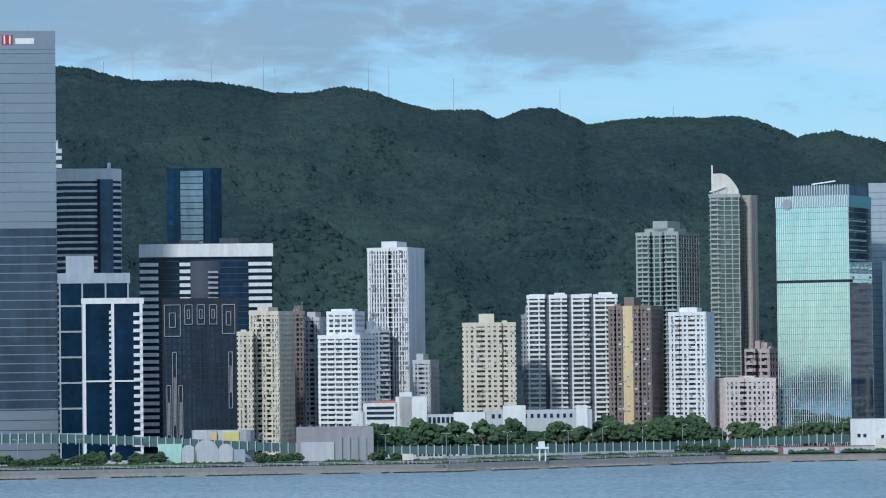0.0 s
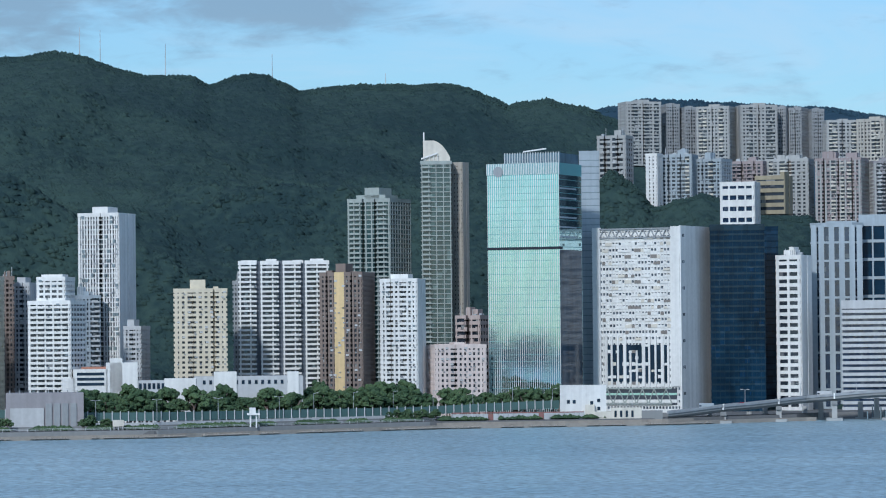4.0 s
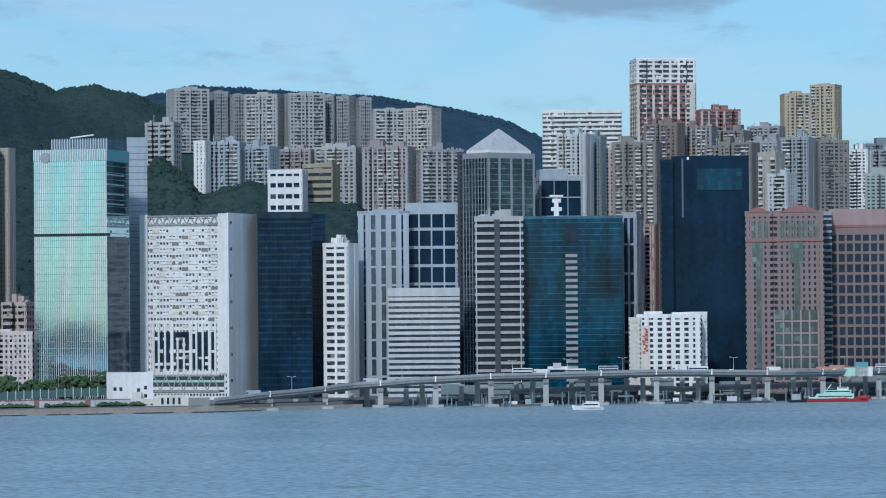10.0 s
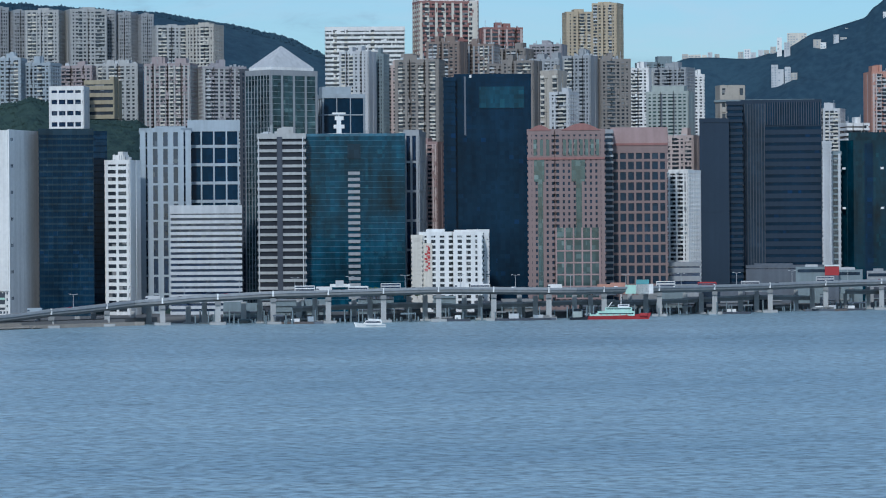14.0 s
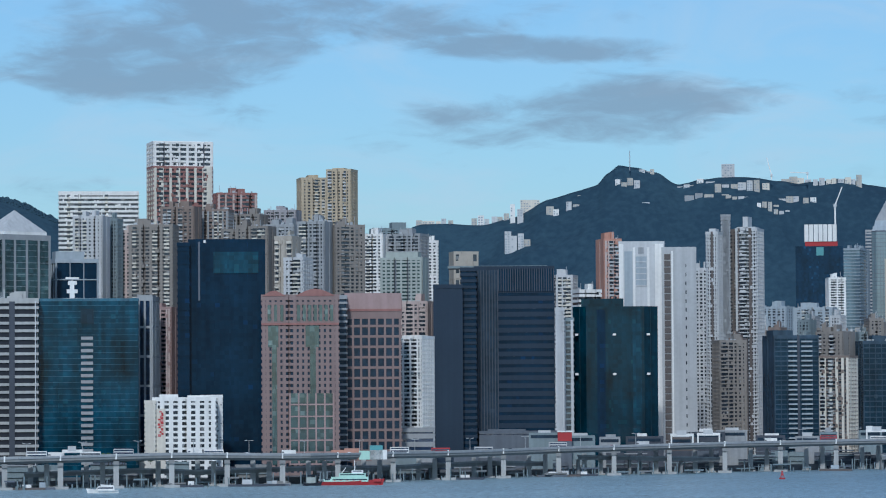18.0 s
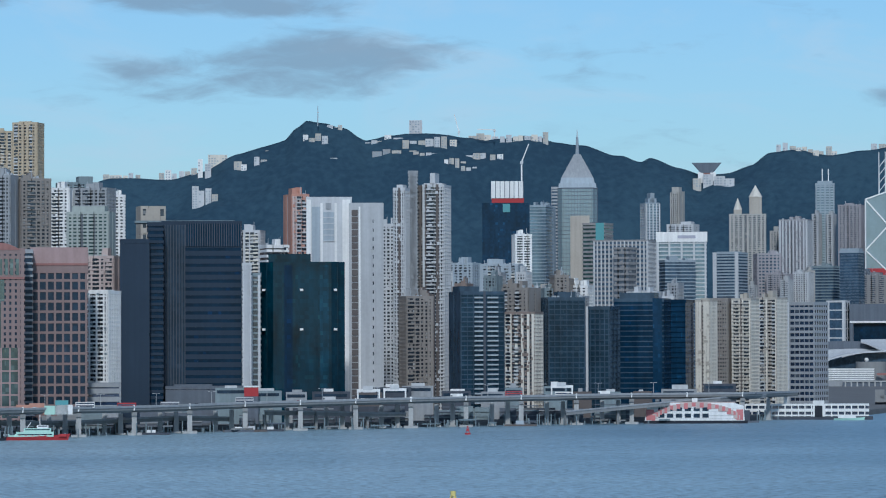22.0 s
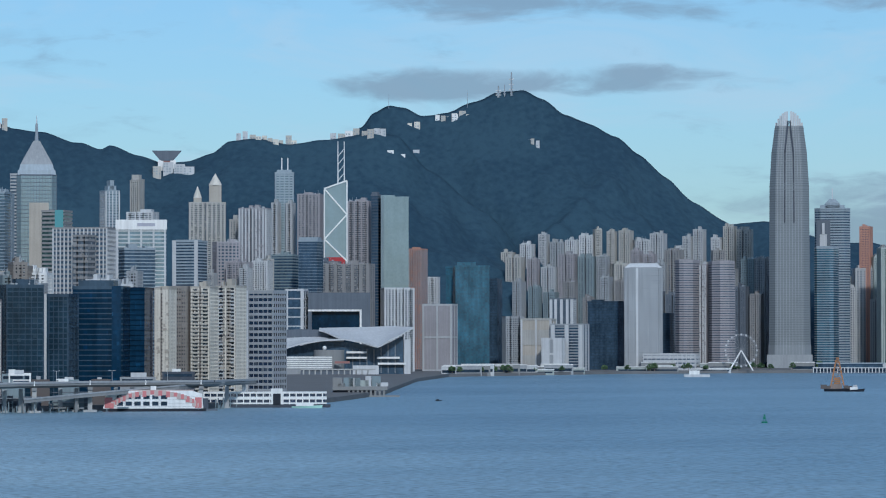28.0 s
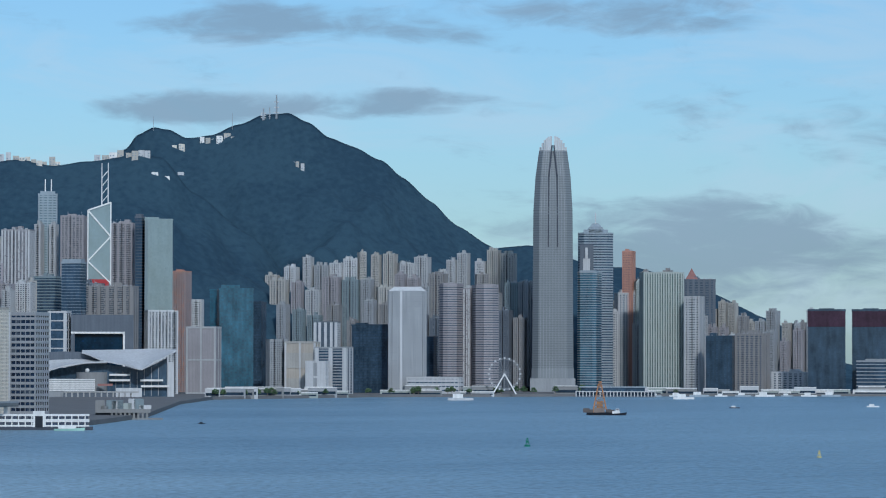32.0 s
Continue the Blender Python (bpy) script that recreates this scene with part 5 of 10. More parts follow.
tower("grey mid-rise city block", 23.753, 2500, 9.6, 16.0, 78.9, wall="grey", bays=5, pier=0.4, group="city towers", fine=False, notch=((0.46, 0.65),), depth=4, sp=0.44, recess="slate")
tower("white mid-rise city block", 23.974, 2600, 14.0, 16.0, 92.5, wall="white", bays=5, pier=0.4, group="city towers", fine=False, notch=((0.46, 0.59),), depth=4, sp=0.44, recess="slate")
tower("blue grey mid-rise city block", 24.327, 2700, 22.9, 16.0, 100.4, wall="bluegrey", bays=5, pier=0.4, group="city towers", fine=False, notch=((0.25, 0.28), (0.76, 0.78)), depth=4, sp=0.44, recess="slate")
tower("blue grey mid-rise city block", 24.900, 2550, 29.4, 16.0, 96.0, wall="bluegrey", bays=5, pier=0.4, group="city towers", fine=False, notch=((0.14, 0.19), (0.45, 0.55), (0.8, 0.87)), depth=4, sp=0.44, recess="slate")
tower("pale grey mid-rise city block", 25.340, 2400, 9.2, 16.0, 78.1, wall="pale", bays=5, pier=0.4, group="city towers", fine=False, notch=((0.5, 0.58),), depth=4, sp=0.44, recess="slate")
tower("sand coloured mid-rise city block", 25.723, 2420, 23.1, 16.0, 75.4, wall="sand", bays=5, pier=0.4, group="city towers", fine=False, notch=((0.21, 0.31), (0.75, 0.82)), depth=4, sp=0.44, recess="umber")
tower("white mid-rise city block", 26.023, 2500, 11.5, 16.0, 82.4, wall="white", bays=5, pier=0.4, group="city towers", fine=False, notch=((0.45, 0.63),), depth=4, sp=0.44, recess="slate")
tower("brown mid-rise city block", 25.098, 2350, 14.5, 16.0, 78.0, wall="tan", bays=5, pier=0.4, group="city towers", fine=False, notch=((0.4, 0.55),), depth=4, sp=0.44, recess="umber")
tower("pale grey mid-rise city block", 27.144, 2500, 24.9, 16.0, 75.6, wall="pale", bays=5, pier=0.4, group="city towers", fine=False, notch=((0.13, 0.21), (0.44, 0.53), (0.77, 0.88)), depth=4, sp=0.44, recess="slate")
tower("dark grey mid-rise city block", 23.533, 2500, 21.2, 16.0, 86.6, wall="mid", bays=5, pier=0.4, group="city towers", fine=False, notch=((0.23, 0.33), (0.74, 0.83)), depth=4, sp=0.44, recess="slate")

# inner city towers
# from here on walls and glass carry distance haze in their colours
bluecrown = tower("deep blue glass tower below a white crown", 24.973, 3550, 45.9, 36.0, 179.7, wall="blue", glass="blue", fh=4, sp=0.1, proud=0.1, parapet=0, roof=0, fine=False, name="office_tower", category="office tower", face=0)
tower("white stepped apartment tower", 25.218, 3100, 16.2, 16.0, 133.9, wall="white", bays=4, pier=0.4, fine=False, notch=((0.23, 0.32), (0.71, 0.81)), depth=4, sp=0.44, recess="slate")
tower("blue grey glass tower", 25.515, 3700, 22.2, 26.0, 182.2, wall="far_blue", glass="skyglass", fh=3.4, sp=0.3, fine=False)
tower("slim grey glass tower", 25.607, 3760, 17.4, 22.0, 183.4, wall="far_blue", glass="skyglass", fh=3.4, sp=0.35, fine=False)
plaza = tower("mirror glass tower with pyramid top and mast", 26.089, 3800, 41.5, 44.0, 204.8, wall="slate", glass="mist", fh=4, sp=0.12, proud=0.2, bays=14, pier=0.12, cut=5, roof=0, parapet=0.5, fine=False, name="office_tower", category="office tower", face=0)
tower("banded wing of a mirror glass tower", 25.741, 3805, 7.0, 30.0, 205.1, wall="far_grey", glass="hazeglass", fh=3.4, sp=0.5, roof=0, fine=False)
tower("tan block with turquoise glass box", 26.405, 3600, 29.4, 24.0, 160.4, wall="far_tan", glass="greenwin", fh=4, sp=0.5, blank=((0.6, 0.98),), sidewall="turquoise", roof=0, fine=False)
tower("dark brown office block with white window grid", 26.822, 3500, 59.2, 30.0, 140.7, wall="far_tan", glass="hazeglass", fh=4.4, sp=0.4, bays=14, pier=0.35, pierwall="pale", roof=0, fine=False)
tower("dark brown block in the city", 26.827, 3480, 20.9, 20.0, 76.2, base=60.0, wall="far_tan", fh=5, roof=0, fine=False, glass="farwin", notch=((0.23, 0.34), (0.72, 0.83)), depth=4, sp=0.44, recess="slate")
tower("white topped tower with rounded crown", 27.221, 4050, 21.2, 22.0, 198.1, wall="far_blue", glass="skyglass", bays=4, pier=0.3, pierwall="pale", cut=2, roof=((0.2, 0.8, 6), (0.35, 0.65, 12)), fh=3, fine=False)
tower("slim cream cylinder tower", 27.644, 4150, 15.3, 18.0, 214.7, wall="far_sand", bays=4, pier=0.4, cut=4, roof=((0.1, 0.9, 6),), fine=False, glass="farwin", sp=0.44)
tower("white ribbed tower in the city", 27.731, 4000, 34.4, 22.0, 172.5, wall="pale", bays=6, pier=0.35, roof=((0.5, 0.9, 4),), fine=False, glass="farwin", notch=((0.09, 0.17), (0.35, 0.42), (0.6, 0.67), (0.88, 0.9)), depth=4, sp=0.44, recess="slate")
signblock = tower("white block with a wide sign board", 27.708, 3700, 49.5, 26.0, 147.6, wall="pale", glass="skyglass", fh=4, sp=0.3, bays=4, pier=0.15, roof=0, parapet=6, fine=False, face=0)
tower("blue grey block below a white roof", 27.640, 3600, 35.4, 22.0, 123.6, wall="far_blue", glass="hazeglass", fh=3.4, sp=0.3, fine=False)
tower("grey louvred office tower", 28.463, 3850, 36.0, 26.0, 137.6, wall="far_blue", glass="hazeglass", fh=3.2, sp=0.5, blank=((0, 0.14), (0.86, 1)), sidewall="pale", roof=((0.1, 0.9, 2),), fine=False)
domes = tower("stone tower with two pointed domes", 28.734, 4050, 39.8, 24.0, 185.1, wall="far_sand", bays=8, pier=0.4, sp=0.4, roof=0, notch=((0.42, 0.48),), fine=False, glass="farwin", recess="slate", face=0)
tower("mauve glass block in the city", 29.030, 3900, 28.7, 22.0, 137.6, wall="mauve", glass="hazeglass", fh=3.4, sp=0.5, bays=6, pier=0.4, fine=False)
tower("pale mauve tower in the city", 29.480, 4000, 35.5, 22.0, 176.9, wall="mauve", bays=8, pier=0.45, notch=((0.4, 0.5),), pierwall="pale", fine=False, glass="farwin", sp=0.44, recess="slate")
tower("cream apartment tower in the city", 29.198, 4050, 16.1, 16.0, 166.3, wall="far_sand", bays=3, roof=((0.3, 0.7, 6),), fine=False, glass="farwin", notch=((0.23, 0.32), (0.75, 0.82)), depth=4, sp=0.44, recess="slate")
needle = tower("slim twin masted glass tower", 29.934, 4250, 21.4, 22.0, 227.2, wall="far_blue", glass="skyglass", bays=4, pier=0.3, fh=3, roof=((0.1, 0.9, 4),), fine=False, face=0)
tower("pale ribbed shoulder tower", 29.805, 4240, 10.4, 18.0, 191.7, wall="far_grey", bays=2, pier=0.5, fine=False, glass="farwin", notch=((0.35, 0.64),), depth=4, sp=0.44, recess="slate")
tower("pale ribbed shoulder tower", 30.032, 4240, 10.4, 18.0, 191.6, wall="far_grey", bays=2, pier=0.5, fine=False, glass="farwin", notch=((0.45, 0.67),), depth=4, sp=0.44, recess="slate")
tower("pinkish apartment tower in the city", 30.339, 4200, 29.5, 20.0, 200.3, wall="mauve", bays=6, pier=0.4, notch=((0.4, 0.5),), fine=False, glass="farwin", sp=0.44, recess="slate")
tower("dark blue glass block with pale frame", 30.345, 3900, 26.2, 20.0, 139.6, wall="far_blue", glass="hazeglass", fh=3.2, sp=0.1, roof=((0, 1, 4),), fine=False)
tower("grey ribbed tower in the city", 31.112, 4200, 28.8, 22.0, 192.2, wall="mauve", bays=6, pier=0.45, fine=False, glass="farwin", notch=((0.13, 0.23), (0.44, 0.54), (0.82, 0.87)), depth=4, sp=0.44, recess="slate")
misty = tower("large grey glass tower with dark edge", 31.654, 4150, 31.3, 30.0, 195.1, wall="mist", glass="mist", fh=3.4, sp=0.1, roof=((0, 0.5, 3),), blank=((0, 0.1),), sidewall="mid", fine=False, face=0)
tower("dark glass flank of a large tower", 31.372, 4170, 12.2, 26.0, 198.5, wall="slate", glass="hazeglass", fh=3.4, sp=0.2, roof=((0, 0.8, 4),), fine=False)
tower("dark glass city block", 29.941, 3980, 29.2, 20.0, 125.9, wall="mid", glass="hazeglass", fh=3.2, sp=0.4, fine=False)
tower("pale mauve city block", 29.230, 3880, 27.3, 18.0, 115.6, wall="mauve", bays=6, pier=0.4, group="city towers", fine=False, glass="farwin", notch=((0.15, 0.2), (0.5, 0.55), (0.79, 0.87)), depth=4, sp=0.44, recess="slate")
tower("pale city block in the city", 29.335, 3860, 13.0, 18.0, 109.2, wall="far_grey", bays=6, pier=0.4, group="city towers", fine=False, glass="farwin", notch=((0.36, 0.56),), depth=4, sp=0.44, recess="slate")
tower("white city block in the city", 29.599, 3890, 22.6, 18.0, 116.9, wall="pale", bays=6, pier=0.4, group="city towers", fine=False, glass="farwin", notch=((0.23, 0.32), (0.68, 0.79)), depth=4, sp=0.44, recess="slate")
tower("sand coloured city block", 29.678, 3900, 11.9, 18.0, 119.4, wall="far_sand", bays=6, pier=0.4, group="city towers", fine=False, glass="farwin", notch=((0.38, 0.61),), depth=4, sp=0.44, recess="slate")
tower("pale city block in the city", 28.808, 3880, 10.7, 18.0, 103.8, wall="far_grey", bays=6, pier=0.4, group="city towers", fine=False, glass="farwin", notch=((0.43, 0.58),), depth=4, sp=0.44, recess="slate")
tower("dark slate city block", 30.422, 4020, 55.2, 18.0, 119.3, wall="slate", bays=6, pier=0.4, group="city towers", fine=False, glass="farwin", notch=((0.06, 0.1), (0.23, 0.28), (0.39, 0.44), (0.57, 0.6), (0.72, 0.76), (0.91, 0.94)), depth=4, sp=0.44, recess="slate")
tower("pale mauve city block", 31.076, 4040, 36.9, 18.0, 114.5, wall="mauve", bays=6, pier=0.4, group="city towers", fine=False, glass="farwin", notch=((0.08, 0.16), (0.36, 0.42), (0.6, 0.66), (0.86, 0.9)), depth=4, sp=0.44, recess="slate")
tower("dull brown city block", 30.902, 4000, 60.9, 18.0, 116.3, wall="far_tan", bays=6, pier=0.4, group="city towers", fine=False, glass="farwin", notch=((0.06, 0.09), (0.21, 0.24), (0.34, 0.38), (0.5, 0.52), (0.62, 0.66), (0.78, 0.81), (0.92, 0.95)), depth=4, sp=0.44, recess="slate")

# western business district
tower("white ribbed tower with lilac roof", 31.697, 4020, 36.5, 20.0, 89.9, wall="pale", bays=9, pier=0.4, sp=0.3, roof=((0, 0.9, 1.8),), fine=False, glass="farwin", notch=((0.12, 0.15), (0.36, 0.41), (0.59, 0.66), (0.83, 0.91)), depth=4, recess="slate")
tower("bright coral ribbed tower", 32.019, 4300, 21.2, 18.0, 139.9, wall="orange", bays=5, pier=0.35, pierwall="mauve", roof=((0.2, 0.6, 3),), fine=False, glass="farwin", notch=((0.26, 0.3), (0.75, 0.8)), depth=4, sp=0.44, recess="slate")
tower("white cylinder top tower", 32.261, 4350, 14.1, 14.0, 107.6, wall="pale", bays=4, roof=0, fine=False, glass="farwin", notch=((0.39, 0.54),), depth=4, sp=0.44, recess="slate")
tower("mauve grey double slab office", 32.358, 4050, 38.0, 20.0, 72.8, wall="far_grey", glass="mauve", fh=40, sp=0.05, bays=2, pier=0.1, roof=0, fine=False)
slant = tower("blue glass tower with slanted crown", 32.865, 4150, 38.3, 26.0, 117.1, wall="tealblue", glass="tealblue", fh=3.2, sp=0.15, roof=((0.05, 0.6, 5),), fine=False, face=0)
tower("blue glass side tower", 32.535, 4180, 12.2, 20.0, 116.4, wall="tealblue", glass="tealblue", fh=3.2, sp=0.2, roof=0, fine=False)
tower("dark blue tower with pale pyramid cap", 33.218, 4200, 15.5, 20.0, 102.5, wall="dusk", glass="hazeglass", fh=3.2, sp=0.2, roof=((0.1, 0.9, 2),), fine=False)
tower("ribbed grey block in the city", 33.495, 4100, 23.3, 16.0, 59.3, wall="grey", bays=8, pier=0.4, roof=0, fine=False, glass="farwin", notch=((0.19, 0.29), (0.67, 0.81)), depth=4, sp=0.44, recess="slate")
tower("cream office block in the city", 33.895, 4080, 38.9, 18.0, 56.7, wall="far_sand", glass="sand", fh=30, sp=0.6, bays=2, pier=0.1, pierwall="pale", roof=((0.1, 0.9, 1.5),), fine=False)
tower("white portal block in the city", 34.384, 4060, 41.8, 18.0, 50.9, wall="grey", glass="hazeglass", fh=3.2, sp=0.4, bays=2, pier=0.25, pierwall="pale", roof=0, fine=False)
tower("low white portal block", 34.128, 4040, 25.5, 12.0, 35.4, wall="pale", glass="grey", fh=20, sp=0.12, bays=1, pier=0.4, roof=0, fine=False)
tower("white and black striped slim tower", 34.275, 4120, 29.1, 14.0, 79.6, wall="slate", glass="hazeglass", bays=4, pier=0.45, pierwall="pale", roof=((0.1, 0.9, 1),), fine=False)
tower("dark blue block in the city", 34.948, 4200, 41.9, 18.0, 77.2, wall="dusk", glass="hazeglass", fh=3.2, sp=0.2, roof=((0.1, 0.4, 3),), fine=False)
capped = tower("pale grey tower with chamfered cap", 35.529, 4150, 42.7, 34.0, 115.5, wall="grey", glass="hazeglass", fh=2.9, sp=0.85, bays=16, pier=0.8, cut=6, roof=0, parapet=0.5, fine=False, face=0)
tower("grey round-cornered twin tower", 36.197, 4280, 30.8, 34.0, 125.8, wall="mauve", glass="hazeglass", fh=2.8, sp=0.72, cut=8, roof=((0.2, 0.8, 2),), fine=False)
tower("grey round-cornered twin tower", 36.754, 4270, 31.4, 34.0, 124.2, wall="mauve", glass="hazeglass", fh=2.8, sp=0.72, cut=8, roof=((0.2, 0.8, 2),), fine=False)
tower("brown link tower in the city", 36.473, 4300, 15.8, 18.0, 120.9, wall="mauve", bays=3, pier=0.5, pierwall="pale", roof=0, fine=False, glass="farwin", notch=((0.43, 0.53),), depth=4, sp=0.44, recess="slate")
tower("low white waterfront hall", 35.961, 4120, 63.1, 16.0, 17.5, wall="pale", glass="hazeglass", fh=4, sp=0.7, bays=12, pier=0.15, roof=((0.3, 0.6, 1.5),), fine=False)
center = tower("blue black tower with a curved back", 38.462, 4560, 43.0, 34.0, 195.3, wall="far_blue", glass="hazeglass", fh=3.2, sp=0.55, cut=7, roof=((0.15, 0.85, 5), (0.3, 0.7, 8)), fine=False, face=0)
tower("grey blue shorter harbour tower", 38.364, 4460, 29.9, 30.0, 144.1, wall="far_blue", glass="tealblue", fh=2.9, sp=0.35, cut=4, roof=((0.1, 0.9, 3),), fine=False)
tower("dark blue sliver block", 35.910, 4350, 13.3, 14.0, 64.5, wall="dusk", glass="hazeglass", fh=3, roof=0, fine=False)
tower("white ribbed tower near the western piers", 38.735, 4620, 24.1, 18.0, 98.3, wall="pale", glass="hazeglass", bays=6, pier=0.4, fine=False)
tower("tall red brown tower near the western piers", 38.981, 4620, 15.6, 18.0, 174.3, wall="orange", glass="hazeglass", bays=6, pier=0.4, fine=False)
tower("pale tower near the western piers", 38.955, 4620, 31.2, 18.0, 121.8, wall="far_grey", glass="hazeglass", bays=6, pier=0.4, fine=False)
pointed = tower("dark glass tower near the western piers", 40.070, 4620, 41.0, 18.0, 138.9, wall="slate", glass="hazeglass", bays=6, pier=0.4, fine=False, face=0)
tower("navy glass tower near the western piers", 40.403, 4450, 34.0, 18.0, 66.9, wall="dusk", glass="hazeglass", bays=6, pier=0.4, fine=False)
tower("brown banded tower near the western piers", 40.902, 4450, 40.8, 18.0, 69.7, wall="far_tan", glass="hazeglass", bays=6, pier=0.4, fine=False)
tower("white ribbed tower near the western piers", 41.488, 4450, 44.8, 18.0, 23.4, wall="pale", glass="hazeglass", bays=6, pier=0.4, fine=False)
tower("grey green tower near the western piers", 39.122, 4620, 12.8, 18.0, 136.0, wall="sage", glass="hazeglass", bays=6, pier=0.4, fine=False)
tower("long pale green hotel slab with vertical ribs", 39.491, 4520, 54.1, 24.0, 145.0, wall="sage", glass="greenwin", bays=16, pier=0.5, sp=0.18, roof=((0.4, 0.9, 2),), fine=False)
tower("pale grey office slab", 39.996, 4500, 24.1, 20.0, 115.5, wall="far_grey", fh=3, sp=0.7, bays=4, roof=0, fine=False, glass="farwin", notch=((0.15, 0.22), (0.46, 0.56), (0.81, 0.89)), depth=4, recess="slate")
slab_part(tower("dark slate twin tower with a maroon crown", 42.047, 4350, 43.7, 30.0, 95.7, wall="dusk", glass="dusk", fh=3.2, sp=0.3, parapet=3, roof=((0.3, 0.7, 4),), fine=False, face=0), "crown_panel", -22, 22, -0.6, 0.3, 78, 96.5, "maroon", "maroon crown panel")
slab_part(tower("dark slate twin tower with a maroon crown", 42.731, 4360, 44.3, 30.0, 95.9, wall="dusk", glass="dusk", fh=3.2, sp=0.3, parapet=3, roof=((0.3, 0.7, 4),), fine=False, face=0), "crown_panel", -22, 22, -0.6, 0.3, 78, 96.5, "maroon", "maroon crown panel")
tower("stacked dark harbour block", 42.873, 4321, 55.0, 20.0, 37.3, wall="grey", glass="hazeglass", fh=4, sp=0.3, roof=((0.2, 0.8, 3),), fine=False)

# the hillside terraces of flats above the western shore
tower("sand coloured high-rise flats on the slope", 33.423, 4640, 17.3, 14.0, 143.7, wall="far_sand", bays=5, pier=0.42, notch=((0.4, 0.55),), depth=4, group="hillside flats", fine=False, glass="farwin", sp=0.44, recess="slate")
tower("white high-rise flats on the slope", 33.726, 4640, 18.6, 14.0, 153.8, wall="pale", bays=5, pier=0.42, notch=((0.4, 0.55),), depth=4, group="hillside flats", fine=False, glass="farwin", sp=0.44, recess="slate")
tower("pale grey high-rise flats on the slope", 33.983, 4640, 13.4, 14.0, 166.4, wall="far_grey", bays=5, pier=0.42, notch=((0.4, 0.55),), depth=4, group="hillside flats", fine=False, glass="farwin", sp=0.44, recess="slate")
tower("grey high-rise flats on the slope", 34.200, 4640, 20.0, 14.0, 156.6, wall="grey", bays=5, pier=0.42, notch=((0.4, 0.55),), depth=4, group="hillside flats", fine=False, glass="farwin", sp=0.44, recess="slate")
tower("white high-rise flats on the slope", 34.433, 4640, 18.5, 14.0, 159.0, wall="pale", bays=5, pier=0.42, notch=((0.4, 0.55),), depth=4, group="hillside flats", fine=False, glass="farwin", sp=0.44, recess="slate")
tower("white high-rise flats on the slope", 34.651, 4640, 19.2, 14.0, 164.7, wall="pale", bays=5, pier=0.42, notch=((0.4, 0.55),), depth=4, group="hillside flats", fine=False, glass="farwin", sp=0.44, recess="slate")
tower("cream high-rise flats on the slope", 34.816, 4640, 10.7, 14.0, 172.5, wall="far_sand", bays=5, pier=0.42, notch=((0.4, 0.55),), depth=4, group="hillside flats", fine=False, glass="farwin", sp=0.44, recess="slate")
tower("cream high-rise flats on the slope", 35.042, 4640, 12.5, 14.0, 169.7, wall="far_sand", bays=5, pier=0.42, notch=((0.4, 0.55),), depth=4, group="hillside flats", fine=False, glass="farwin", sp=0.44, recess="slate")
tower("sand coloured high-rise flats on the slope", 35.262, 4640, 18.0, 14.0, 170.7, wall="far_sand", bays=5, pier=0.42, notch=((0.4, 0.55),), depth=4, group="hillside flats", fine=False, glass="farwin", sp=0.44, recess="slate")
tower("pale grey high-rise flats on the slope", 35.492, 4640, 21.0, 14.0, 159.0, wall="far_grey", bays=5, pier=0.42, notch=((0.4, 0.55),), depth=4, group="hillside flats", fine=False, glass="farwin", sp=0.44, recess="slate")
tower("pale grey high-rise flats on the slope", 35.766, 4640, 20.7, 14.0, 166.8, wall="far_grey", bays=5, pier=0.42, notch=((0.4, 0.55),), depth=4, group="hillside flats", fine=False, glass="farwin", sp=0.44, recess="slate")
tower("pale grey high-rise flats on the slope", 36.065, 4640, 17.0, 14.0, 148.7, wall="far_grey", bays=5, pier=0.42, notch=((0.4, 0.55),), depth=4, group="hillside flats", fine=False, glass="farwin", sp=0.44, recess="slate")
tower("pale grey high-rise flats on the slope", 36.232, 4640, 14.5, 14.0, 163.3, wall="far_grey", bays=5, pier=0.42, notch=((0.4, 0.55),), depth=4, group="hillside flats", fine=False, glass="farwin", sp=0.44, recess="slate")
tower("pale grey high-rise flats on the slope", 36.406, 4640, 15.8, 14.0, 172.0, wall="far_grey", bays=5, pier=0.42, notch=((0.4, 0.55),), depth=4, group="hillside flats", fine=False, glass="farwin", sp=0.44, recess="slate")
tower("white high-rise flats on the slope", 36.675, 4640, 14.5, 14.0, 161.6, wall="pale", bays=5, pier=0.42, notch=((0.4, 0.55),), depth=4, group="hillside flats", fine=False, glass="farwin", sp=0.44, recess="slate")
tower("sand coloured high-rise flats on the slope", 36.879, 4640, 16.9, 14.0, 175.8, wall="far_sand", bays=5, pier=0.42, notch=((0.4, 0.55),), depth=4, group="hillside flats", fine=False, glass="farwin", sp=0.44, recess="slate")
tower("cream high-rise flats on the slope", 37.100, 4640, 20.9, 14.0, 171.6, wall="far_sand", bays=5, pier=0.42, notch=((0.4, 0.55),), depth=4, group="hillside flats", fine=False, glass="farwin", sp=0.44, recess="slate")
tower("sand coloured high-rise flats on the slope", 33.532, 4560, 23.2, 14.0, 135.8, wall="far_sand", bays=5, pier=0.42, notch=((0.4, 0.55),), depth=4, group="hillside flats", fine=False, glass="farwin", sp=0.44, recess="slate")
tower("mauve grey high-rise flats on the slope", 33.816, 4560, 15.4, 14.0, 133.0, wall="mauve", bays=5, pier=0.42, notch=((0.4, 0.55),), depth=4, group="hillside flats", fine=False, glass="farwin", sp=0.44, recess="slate")
